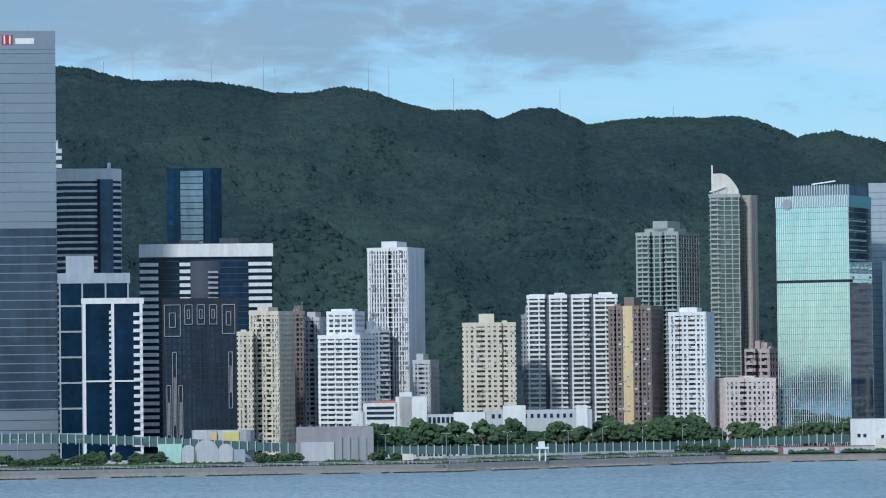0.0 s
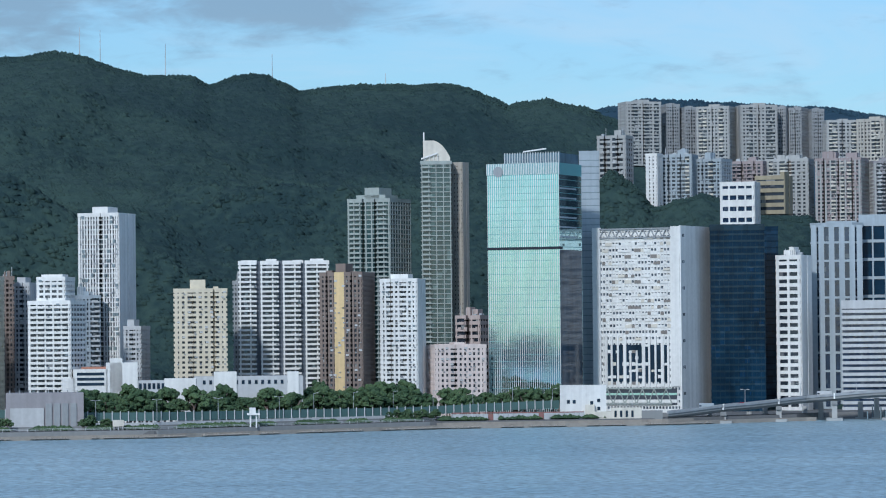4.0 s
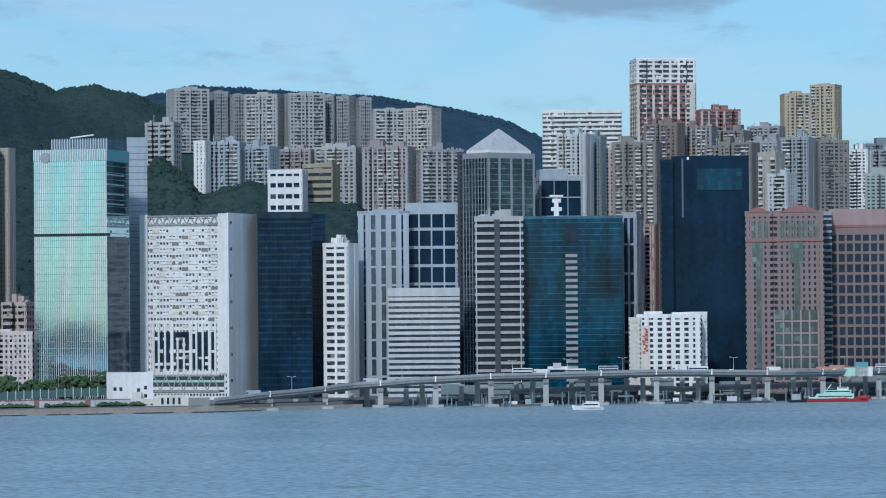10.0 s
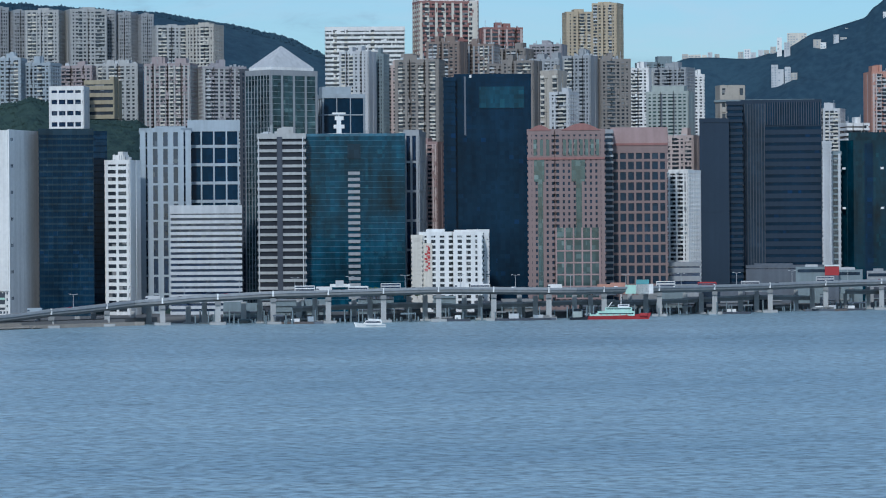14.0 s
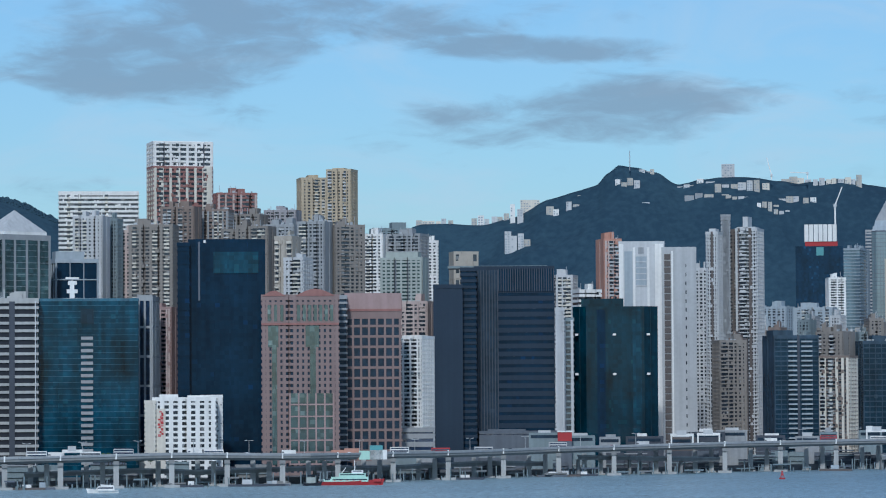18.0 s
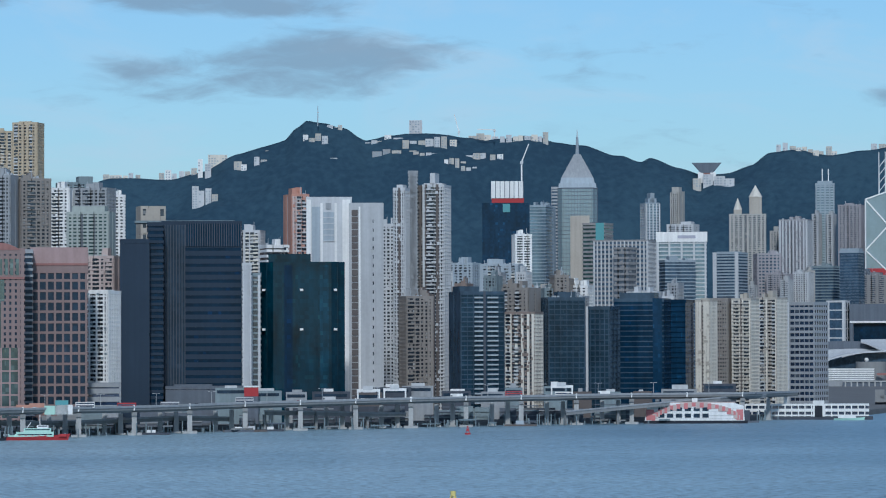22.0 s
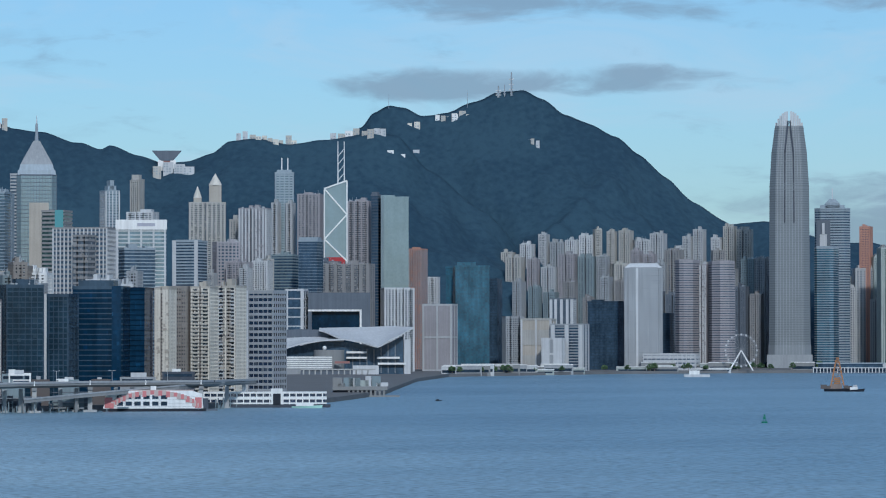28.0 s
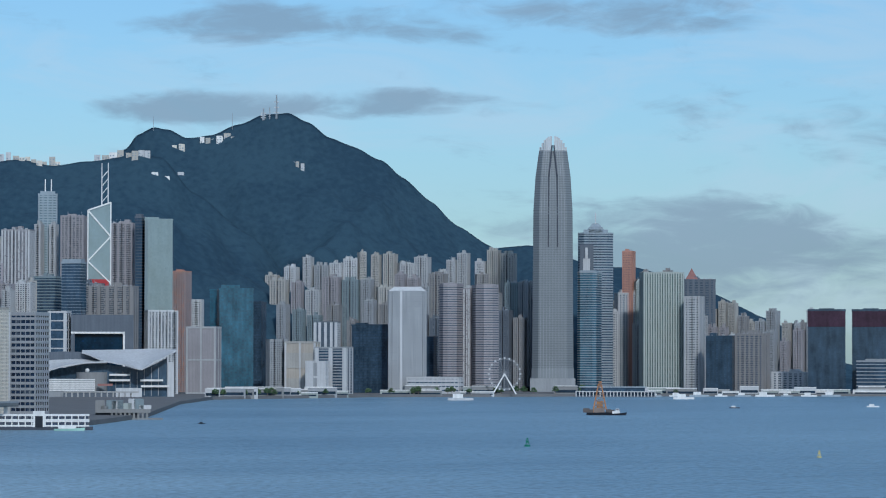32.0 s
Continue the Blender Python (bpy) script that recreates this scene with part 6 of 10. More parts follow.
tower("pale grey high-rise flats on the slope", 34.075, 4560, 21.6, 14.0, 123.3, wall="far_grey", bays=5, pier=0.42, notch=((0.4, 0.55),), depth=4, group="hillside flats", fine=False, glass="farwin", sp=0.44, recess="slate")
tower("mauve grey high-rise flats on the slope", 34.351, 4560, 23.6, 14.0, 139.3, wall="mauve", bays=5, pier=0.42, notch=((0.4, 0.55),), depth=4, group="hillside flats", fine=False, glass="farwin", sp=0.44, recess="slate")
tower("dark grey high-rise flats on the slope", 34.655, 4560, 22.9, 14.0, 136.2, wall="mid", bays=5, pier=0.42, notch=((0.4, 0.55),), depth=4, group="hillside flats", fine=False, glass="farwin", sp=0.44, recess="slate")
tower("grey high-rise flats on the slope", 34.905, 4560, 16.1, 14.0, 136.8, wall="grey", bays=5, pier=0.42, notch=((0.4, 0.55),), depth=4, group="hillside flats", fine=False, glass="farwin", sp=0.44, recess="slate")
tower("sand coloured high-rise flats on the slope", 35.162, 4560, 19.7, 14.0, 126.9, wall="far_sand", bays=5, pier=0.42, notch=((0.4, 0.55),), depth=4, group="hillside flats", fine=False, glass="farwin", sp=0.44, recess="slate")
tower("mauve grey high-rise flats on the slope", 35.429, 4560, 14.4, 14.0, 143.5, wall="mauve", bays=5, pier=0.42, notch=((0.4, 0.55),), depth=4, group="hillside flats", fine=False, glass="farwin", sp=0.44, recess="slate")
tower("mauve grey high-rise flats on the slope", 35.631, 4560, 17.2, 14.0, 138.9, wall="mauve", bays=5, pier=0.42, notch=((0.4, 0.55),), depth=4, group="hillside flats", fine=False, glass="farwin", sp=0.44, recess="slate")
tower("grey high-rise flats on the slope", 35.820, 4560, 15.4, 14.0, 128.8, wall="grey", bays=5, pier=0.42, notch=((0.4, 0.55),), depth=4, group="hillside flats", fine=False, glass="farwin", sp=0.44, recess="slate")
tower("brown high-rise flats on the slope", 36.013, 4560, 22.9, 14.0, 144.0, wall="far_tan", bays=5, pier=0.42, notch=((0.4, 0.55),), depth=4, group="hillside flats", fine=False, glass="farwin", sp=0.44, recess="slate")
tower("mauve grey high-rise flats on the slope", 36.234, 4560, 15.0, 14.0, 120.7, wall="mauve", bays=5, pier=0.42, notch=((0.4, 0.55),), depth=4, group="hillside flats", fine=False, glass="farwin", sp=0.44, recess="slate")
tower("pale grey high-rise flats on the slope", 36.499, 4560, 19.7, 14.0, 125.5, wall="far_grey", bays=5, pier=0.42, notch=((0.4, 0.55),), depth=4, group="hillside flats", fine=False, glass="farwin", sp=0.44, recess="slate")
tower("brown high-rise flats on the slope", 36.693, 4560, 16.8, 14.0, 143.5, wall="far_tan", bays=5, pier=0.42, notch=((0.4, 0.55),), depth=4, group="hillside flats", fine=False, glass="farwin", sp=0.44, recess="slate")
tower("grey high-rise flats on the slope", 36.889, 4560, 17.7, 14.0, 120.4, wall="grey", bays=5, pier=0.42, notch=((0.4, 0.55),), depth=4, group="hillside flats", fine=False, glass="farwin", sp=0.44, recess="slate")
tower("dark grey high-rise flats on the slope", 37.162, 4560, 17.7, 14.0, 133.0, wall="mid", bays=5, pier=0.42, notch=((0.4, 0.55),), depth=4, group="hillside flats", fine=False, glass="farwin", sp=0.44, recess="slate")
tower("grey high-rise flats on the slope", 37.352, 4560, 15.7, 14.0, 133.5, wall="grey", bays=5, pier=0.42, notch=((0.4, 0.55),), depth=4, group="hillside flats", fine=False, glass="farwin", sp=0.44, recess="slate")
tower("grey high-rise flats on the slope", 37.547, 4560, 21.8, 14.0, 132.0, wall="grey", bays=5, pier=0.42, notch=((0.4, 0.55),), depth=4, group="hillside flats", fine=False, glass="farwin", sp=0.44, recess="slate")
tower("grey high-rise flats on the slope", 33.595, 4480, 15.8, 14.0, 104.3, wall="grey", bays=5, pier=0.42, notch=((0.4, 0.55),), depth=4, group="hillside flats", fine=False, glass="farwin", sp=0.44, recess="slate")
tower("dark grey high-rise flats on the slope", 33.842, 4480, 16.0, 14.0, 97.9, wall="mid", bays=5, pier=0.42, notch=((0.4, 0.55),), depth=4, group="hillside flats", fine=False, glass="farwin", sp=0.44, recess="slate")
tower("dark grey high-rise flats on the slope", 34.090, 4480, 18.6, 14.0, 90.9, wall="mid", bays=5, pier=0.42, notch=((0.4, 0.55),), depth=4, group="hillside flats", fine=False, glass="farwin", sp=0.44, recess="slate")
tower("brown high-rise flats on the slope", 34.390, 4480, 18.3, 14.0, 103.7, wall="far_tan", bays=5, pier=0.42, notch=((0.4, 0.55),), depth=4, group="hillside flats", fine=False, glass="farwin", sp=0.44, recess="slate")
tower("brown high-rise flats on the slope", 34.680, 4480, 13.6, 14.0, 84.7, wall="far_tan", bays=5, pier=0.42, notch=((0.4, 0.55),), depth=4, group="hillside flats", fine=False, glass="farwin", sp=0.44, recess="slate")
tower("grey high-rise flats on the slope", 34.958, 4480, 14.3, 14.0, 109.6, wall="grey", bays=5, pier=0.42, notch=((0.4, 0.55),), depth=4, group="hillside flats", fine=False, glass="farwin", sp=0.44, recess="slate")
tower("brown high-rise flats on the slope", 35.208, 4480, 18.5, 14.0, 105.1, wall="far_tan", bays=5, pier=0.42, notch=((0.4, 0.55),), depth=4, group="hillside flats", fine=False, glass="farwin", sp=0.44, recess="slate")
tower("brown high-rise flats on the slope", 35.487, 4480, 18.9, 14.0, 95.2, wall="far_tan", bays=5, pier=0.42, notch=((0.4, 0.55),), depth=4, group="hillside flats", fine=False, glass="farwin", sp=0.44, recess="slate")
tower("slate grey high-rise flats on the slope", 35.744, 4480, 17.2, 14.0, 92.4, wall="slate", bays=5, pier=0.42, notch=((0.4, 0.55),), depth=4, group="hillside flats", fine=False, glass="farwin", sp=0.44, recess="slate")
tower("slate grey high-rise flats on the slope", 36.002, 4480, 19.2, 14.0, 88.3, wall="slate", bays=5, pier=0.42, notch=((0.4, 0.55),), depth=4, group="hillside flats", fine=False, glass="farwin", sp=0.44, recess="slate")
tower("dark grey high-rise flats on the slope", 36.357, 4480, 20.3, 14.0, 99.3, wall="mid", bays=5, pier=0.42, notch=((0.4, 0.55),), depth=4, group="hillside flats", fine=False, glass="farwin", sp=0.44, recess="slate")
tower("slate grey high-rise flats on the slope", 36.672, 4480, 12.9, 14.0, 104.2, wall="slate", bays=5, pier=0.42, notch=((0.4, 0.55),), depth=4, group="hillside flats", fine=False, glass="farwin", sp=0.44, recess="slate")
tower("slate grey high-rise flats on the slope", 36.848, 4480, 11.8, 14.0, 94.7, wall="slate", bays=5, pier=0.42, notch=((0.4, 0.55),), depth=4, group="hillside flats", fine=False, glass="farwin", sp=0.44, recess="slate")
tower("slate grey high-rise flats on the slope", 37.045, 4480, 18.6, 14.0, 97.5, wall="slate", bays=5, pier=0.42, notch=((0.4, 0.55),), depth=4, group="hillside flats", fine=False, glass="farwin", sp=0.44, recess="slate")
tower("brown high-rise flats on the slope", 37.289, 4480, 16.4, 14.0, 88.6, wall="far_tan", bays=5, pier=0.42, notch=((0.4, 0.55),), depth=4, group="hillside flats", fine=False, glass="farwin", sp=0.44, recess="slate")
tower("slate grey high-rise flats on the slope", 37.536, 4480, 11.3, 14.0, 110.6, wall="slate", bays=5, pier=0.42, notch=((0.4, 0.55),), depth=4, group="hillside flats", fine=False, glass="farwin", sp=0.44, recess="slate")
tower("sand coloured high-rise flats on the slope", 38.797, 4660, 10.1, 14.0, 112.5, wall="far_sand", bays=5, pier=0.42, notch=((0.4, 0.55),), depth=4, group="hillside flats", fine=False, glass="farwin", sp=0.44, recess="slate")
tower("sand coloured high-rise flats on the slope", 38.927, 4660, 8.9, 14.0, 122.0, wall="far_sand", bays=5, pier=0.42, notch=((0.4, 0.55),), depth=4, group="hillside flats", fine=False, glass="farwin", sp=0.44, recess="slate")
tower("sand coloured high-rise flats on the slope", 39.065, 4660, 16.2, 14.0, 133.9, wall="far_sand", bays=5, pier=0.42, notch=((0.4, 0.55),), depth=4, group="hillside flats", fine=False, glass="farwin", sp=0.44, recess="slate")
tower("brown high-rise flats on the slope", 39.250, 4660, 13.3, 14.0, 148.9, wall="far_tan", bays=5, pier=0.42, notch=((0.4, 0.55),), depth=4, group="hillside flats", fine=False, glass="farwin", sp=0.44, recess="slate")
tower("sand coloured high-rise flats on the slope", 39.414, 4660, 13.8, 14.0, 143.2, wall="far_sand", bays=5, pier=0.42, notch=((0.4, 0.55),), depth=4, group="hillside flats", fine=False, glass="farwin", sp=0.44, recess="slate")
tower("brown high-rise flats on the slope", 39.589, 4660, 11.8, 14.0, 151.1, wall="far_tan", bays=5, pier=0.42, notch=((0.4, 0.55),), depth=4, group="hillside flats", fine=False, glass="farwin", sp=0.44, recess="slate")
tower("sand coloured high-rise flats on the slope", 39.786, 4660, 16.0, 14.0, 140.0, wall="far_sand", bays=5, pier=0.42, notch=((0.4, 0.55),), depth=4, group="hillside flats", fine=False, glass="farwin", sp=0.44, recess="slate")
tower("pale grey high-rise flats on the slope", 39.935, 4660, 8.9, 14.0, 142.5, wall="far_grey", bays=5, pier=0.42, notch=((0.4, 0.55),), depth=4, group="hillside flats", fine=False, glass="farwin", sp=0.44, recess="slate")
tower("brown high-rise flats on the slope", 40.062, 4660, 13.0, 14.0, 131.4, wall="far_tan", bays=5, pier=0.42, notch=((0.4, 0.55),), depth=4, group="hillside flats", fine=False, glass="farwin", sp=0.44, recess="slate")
tower("sand coloured high-rise flats on the slope", 40.269, 4660, 15.6, 14.0, 102.4, wall="far_sand", bays=5, pier=0.42, notch=((0.4, 0.55),), depth=4, group="hillside flats", fine=False, glass="farwin", sp=0.44, recess="slate")
tower("sand coloured high-rise flats on the slope", 40.450, 4660, 11.7, 14.0, 111.5, wall="far_sand", bays=5, pier=0.42, notch=((0.4, 0.55),), depth=4, group="hillside flats", fine=False, glass="farwin", sp=0.44, recess="slate")
tower("sand coloured high-rise flats on the slope", 40.597, 4660, 12.6, 14.0, 109.6, wall="far_sand", bays=5, pier=0.42, notch=((0.4, 0.55),), depth=4, group="hillside flats", fine=False, glass="farwin", sp=0.44, recess="slate")
tower("pale grey high-rise flats on the slope", 40.757, 4660, 11.5, 14.0, 86.8, wall="far_grey", bays=5, pier=0.42, notch=((0.4, 0.55),), depth=4, group="hillside flats", fine=False, glass="farwin", sp=0.44, recess="slate")
tower("sand coloured high-rise flats on the slope", 40.894, 4660, 11.3, 14.0, 86.1, wall="far_sand", bays=5, pier=0.42, notch=((0.4, 0.55),), depth=4, group="hillside flats", fine=False, glass="farwin", sp=0.44, recess="slate")
tower("grey high-rise flats on the slope", 41.032, 4660, 13.9, 14.0, 86.9, wall="grey", bays=5, pier=0.42, notch=((0.4, 0.55),), depth=4, group="hillside flats", fine=False, glass="farwin", sp=0.44, recess="slate")
tower("grey high-rise flats on the slope", 41.221, 4660, 16.9, 14.0, 100.0, wall="grey", bays=5, pier=0.42, notch=((0.4, 0.55),), depth=4, group="hillside flats", fine=False, glass="farwin", sp=0.44, recess="slate")
tower("sand coloured high-rise flats on the slope", 41.430, 4660, 11.8, 14.0, 84.7, wall="far_sand", bays=5, pier=0.42, notch=((0.4, 0.55),), depth=4, group="hillside flats", fine=False, glass="farwin", sp=0.44, recess="slate")
tower("grey high-rise flats on the slope", 41.579, 4660, 10.7, 14.0, 84.1, wall="grey", bays=5, pier=0.42, notch=((0.4, 0.55),), depth=4, group="hillside flats", fine=False, glass="farwin", sp=0.44, recess="slate")
tower("brown high-rise flats on the slope", 41.687, 4660, 8.7, 14.0, 85.2, wall="far_tan", bays=5, pier=0.42, notch=((0.4, 0.55),), depth=4, group="hillside flats", fine=False, glass="farwin", sp=0.44, recess="slate")
tower("pale grey high-rise flats on the slope", 41.812, 4660, 11.0, 14.0, 100.6, wall="far_grey", bays=5, pier=0.42, notch=((0.4, 0.55),), depth=4, group="hillside flats", fine=False, glass="farwin", sp=0.44, recess="slate")
tower("pale grey high-rise flats on the slope", 39.147, 4600, 16.7, 14.0, 82.7, wall="far_grey", bays=5, pier=0.42, notch=((0.4, 0.55),), depth=4, group="hillside flats", fine=False, glass="farwin", sp=0.44, recess="slate")
tower("mauve grey high-rise flats on the slope", 39.384, 4600, 15.7, 14.0, 92.6, wall="mauve", bays=5, pier=0.42, notch=((0.4, 0.55),), depth=4, group="hillside flats", fine=False, glass="farwin", sp=0.44, recess="slate")
tower("pale grey high-rise flats on the slope", 39.572, 4600, 11.6, 14.0, 73.1, wall="far_grey", bays=5, pier=0.42, notch=((0.4, 0.55),), depth=4, group="hillside flats", fine=False, glass="farwin", sp=0.44, recess="slate")
tower("pinkish high-rise flats on the slope", 39.710, 4600, 11.8, 14.0, 86.7, wall="mauve", bays=5, pier=0.42, notch=((0.4, 0.55),), depth=4, group="hillside flats", fine=False, glass="farwin", sp=0.44, recess="slate")
tower("mauve grey high-rise flats on the slope", 39.868, 4600, 14.1, 14.0, 73.1, wall="mauve", bays=5, pier=0.42, notch=((0.4, 0.55),), depth=4, group="hillside flats", fine=False, glass="farwin", sp=0.44, recess="slate")
tower("grey high-rise flats on the slope", 40.100, 4600, 16.2, 14.0, 92.6, wall="grey", bays=5, pier=0.42, notch=((0.4, 0.55),), depth=4, group="hillside flats", fine=False, glass="farwin", sp=0.44, recess="slate")
tower("pinkish high-rise flats on the slope", 40.283, 4600, 13.6, 14.0, 79.0, wall="mauve", bays=5, pier=0.42, notch=((0.4, 0.55),), depth=4, group="hillside flats", fine=False, glass="farwin", sp=0.44, recess="slate")
tower("mauve grey high-rise flats on the slope", 40.462, 4600, 10.0, 14.0, 78.5, wall="mauve", bays=5, pier=0.42, notch=((0.4, 0.55),), depth=4, group="hillside flats", fine=False, glass="farwin", sp=0.44, recess="slate")
tower("pale grey high-rise flats on the slope", 40.570, 4600, 9.9, 14.0, 69.9, wall="far_grey", bays=5, pier=0.42, notch=((0.4, 0.55),), depth=4, group="hillside flats", fine=False, glass="farwin", sp=0.44, recess="slate")
tower("brown high-rise flats on the slope", 40.760, 4600, 13.7, 14.0, 92.7, wall="far_tan", bays=5, pier=0.42, notch=((0.4, 0.55),), depth=4, group="hillside flats", fine=False, glass="farwin", sp=0.44, recess="slate")
tower("brown high-rise flats on the slope", 40.957, 4600, 14.7, 14.0, 53.0, wall="far_tan", bays=5, pier=0.42, notch=((0.4, 0.55),), depth=4, group="hillside flats", fine=False, glass="farwin", sp=0.44, recess="slate")
tower("grey high-rise flats on the slope", 41.188, 4600, 15.7, 14.0, 73.3, wall="grey", bays=5, pier=0.42, notch=((0.4, 0.55),), depth=4, group="hillside flats", fine=False, glass="farwin", sp=0.44, recess="slate")
tower("pinkish high-rise flats on the slope", 41.412, 4600, 13.1, 14.0, 61.3, wall="mauve", bays=5, pier=0.42, notch=((0.4, 0.55),), depth=4, group="hillside flats", fine=False, glass="farwin", sp=0.44, recess="slate")
tower("pinkish high-rise flats on the slope", 41.624, 4600, 14.7, 14.0, 75.1, wall="mauve", bays=5, pier=0.42, notch=((0.4, 0.55),), depth=4, group="hillside flats", fine=False, glass="farwin", sp=0.44, recess="slate")
tower("grey high-rise flats on the slope", 41.822, 4600, 13.1, 14.0, 80.3, wall="grey", bays=5, pier=0.42, notch=((0.4, 0.55),), depth=4, group="hillside flats", fine=False, glass="farwin", sp=0.44, recess="slate")

# ---------------------------------------------------------------- what sets single buildings apart
def lat(e, bearing):
    """Metres to the right of a thing's own middle, at a bearing."""
    d = math.hypot(e.location.x, e.location.y)
    return d * math.tan(radians(bearing) - math.atan2(e.location.x, e.location.y))


def strip(e, name, b0, b1, z0, z1, mat, y0=-0.7, y1=0.3, label=""):
    """A flat piece on the front of a building between two bearings and two heights above the sea."""
    return slab_part(e, name, lat(e, b0), lat(e, b1), y0, y1, z0 - e.location.z, z1 - e.location.z, mat, label)


def rows_of(e, name, b0, b1, z0, z1, n, share, mat, y0=-0.9, y1=0.2):
    me = None
    step = (z1 - z0) / n
    x0, x1 = lat(e, b0), lat(e, b1)
    s = bmesh.new()
    box(s, x0, x1, y0, y1, 0, step * share)
    me = mesh_of(name, s, mat)
    for i in range(n):
        again(name, me, e, z=z0 - e.location.z + i * step)


# silver tower: sign board with a red and white mark and a pale bar of writing
strip(silver_tower, "sign_mark", -6.798, -6.633, 185.25, 189.49, "red", -0.6, 0)
for k in (0.25, 0.75):
    strip(silver_tower, "sign_mark_bar", -6.798 + 0.167 * k - 0.012, -6.798 + 0.167 * k + 0.012, 185.50, 189.24, "white", -0.75, -0.5)
strip(silver_tower, "sign_bar", -6.589, -6.301, 185.59, 188.08, "white", -0.6, 0, "pale raised sign bar")
strip(silver_tower, "roof_screen", -8.110, -5.977, 183.34, 190.33, "silver", -0.4, 0.2)
# the darker reflection low on the front, painted as a bluer glass sheet
strip(silver_tower, "lower_glazing", -8.110, -5.977, 25, 104.39, "dusk", -0.35, 0.0, "bluer glass sheet for the lower reflection")
rows_of(silver_tower, "glazing_bar", -8.110, -5.977, 25, 104.39, 20, 0.1, "silver", -0.5, 0)

# banded office with a rounded corner
strip(banded, "glass_bay", -5.314, -5.096, 20, 129.79, "tealblue", -1.0, 0.2, "teal glass bay")
strip(banded, "glass_bay_edge", -5.341, -5.297, 20, 129.79, "deep", -1.2, 0.2)
strip(banded, "roof_crane", -5.181, -5.128, 134.49, 137.63, "white", 3, 4)

# navy block
rows_of(navy, "balcony_slab", -4.798, -4.658, 6, 67.83, 18, 0.42, "white", -1.2, 0.2)
rows_of(navy, "rib_tooth", -5.174, -5.139, 6, 67.83, 26, 0.5, "white", -1.2, 0.2)

# faceted blue tower
# the reflection on the centre facet is put in as a paler glass sheet
strip(facet, "bright_facet", -4.051, -3.700, 20, 139.78, "skyglass", -1.4, 0.2, "pale reflecting centre facet")
rows_of(facet, "facet_joint", -4.051, -3.700, 20, 139.78, 38, 0.12, "blue", -1.55, 0)

# wide navy office: white roof band and banded bays
strip(wide, "roof_band", -4.701, -2.620, 94.17, 100.24, "white", -1.6, 12, "white panelled roof band")
for b0, b1 in ((-4.693, -4.404), (-4.075, -3.908), (-3.003, -2.642)):
    rows_of(wide, "window_band", b0, b1, 6, 93.12, 27, 0.52, "white", -1.3, 0.2)
    strip(wide, "band_backing", b0, b1, 6, 93.12, "deep", -0.9, 0.2)
for x in (0.6, -12.0):
    s = bmesh.new()
    strut(s, (x, 3, 52), (x + 0.8, 3, 58), 0.35)
    part("roof_davit", s, "white", wide)

# dark art deco hotel: curved crown and raised frame ornaments
s = bmesh.new()
x0, x1 = lat(deco, -3.906), lat(deco, -3.450)
top = 87.45 - deco.location.z
arc = [(x0 + (x1 - x0) * i / 12, 5.0 - 3.0 * math.sin(math.pi * i / 12)) for i in range(13)]
prism(s, arc + [(x1, 16), (x0, 16)], 10, top)
part("crown_block", s, "dark", deco, "dark curved crown block")
rows_of(deco, "crown_slab", -3.634, -3.476, 71.20, top, 6, 0.4, "grey", 1.0, 3.0)


def key_frame(e, x, z, w, h, mat):
    s = bmesh.new()
    t = 0.28
    for a, b, c, d in ((0, w, h - t, h), (0, t, 0, h), (w - t, w, 0, h), (0, w, 0, t), (w * 0.3, w * 0.7, h * 0.28, h * 0.28 + t), (w * 0.3, w * 0.3 + t, h * 0.28, h * 0.75), (w * 0.7 - t, w * 0.7, h * 0.28, h * 0.75), (w * 0.3, w * 0.7, h * 0.75 - t, h * 0.75)):
        box(s, x + a, x + b, -0.7, -0.1, z + c, z + d)
    part("ornament_frame", s, mat, e)


roof_z = 69.54 - deco.location.z
lx, rx = lat(deco, -4.337), lat(deco, -3.196)
key_frame(deco, lx + 0.4, roof_z - 14, 7, 13.5, "grey")
for k in range(3):
    key_frame(deco, lx + 9 + k * 5.2, roof_z - 9, 3.4, 8.5, "grey")
key_frame(deco, rx - 6.2, roof_z - 13, 5.6, 12.5, "grey")
for k, (z0, z1) in enumerate(((3, 32), (3, 46), (3, 32))):
    key_frame(deco, lx + 1.2 + k * 2.5, z0, 1.9, z1 - z0, "grey")
key_frame(deco, rx - 3.6, 22, 1.8, 24, "grey")

# slender tower: curved sail crown
s = bmesh.new()
bx0, bx1 = lat(slender, 4.228), lat(slender, 4.649)
z0, z1 = 121.76 - slender.location.z, 132.88 - slender.location.z
prof = [(bx0 + (bx1 - bx0) * u, z1 - (z1 - z0) * max(0.0, u - 0.35) ** 2 * 1.7) for u in [i / 10 for i in range(11)]]
front = [s.verts.new((x, 1.5, z)) for x, z in prof]
rear = [s.verts.new((x, 6.5, z)) for x, z in prof]
fl, fr, rl, rr = s.verts.new((bx0, 1.5, z0)), s.verts.new((bx1, 1.5, z0)), s.verts.new((bx0, 6.5, z0)), s.verts.new((bx1, 6.5, z0))
s.faces.new(front[::-1] + [fl, fr])
s.faces.new(rear + [rr, rl])
for i in range(10):
    s.faces.new((front[i], front[i + 1], rear[i + 1], rear[i]))
s.faces.new((front[0], rear[0], rl, fl))
s.faces.new((front[-1], fr, rr, rear[-1]))
part("sail_crown", s, "cream", slender, "cream curved sail crown")
s = bmesh.new()
strut(s, (bx0 + 0.4, 2, z0), (bx0 + 0.4, 2, z1 + 4), 0.3)
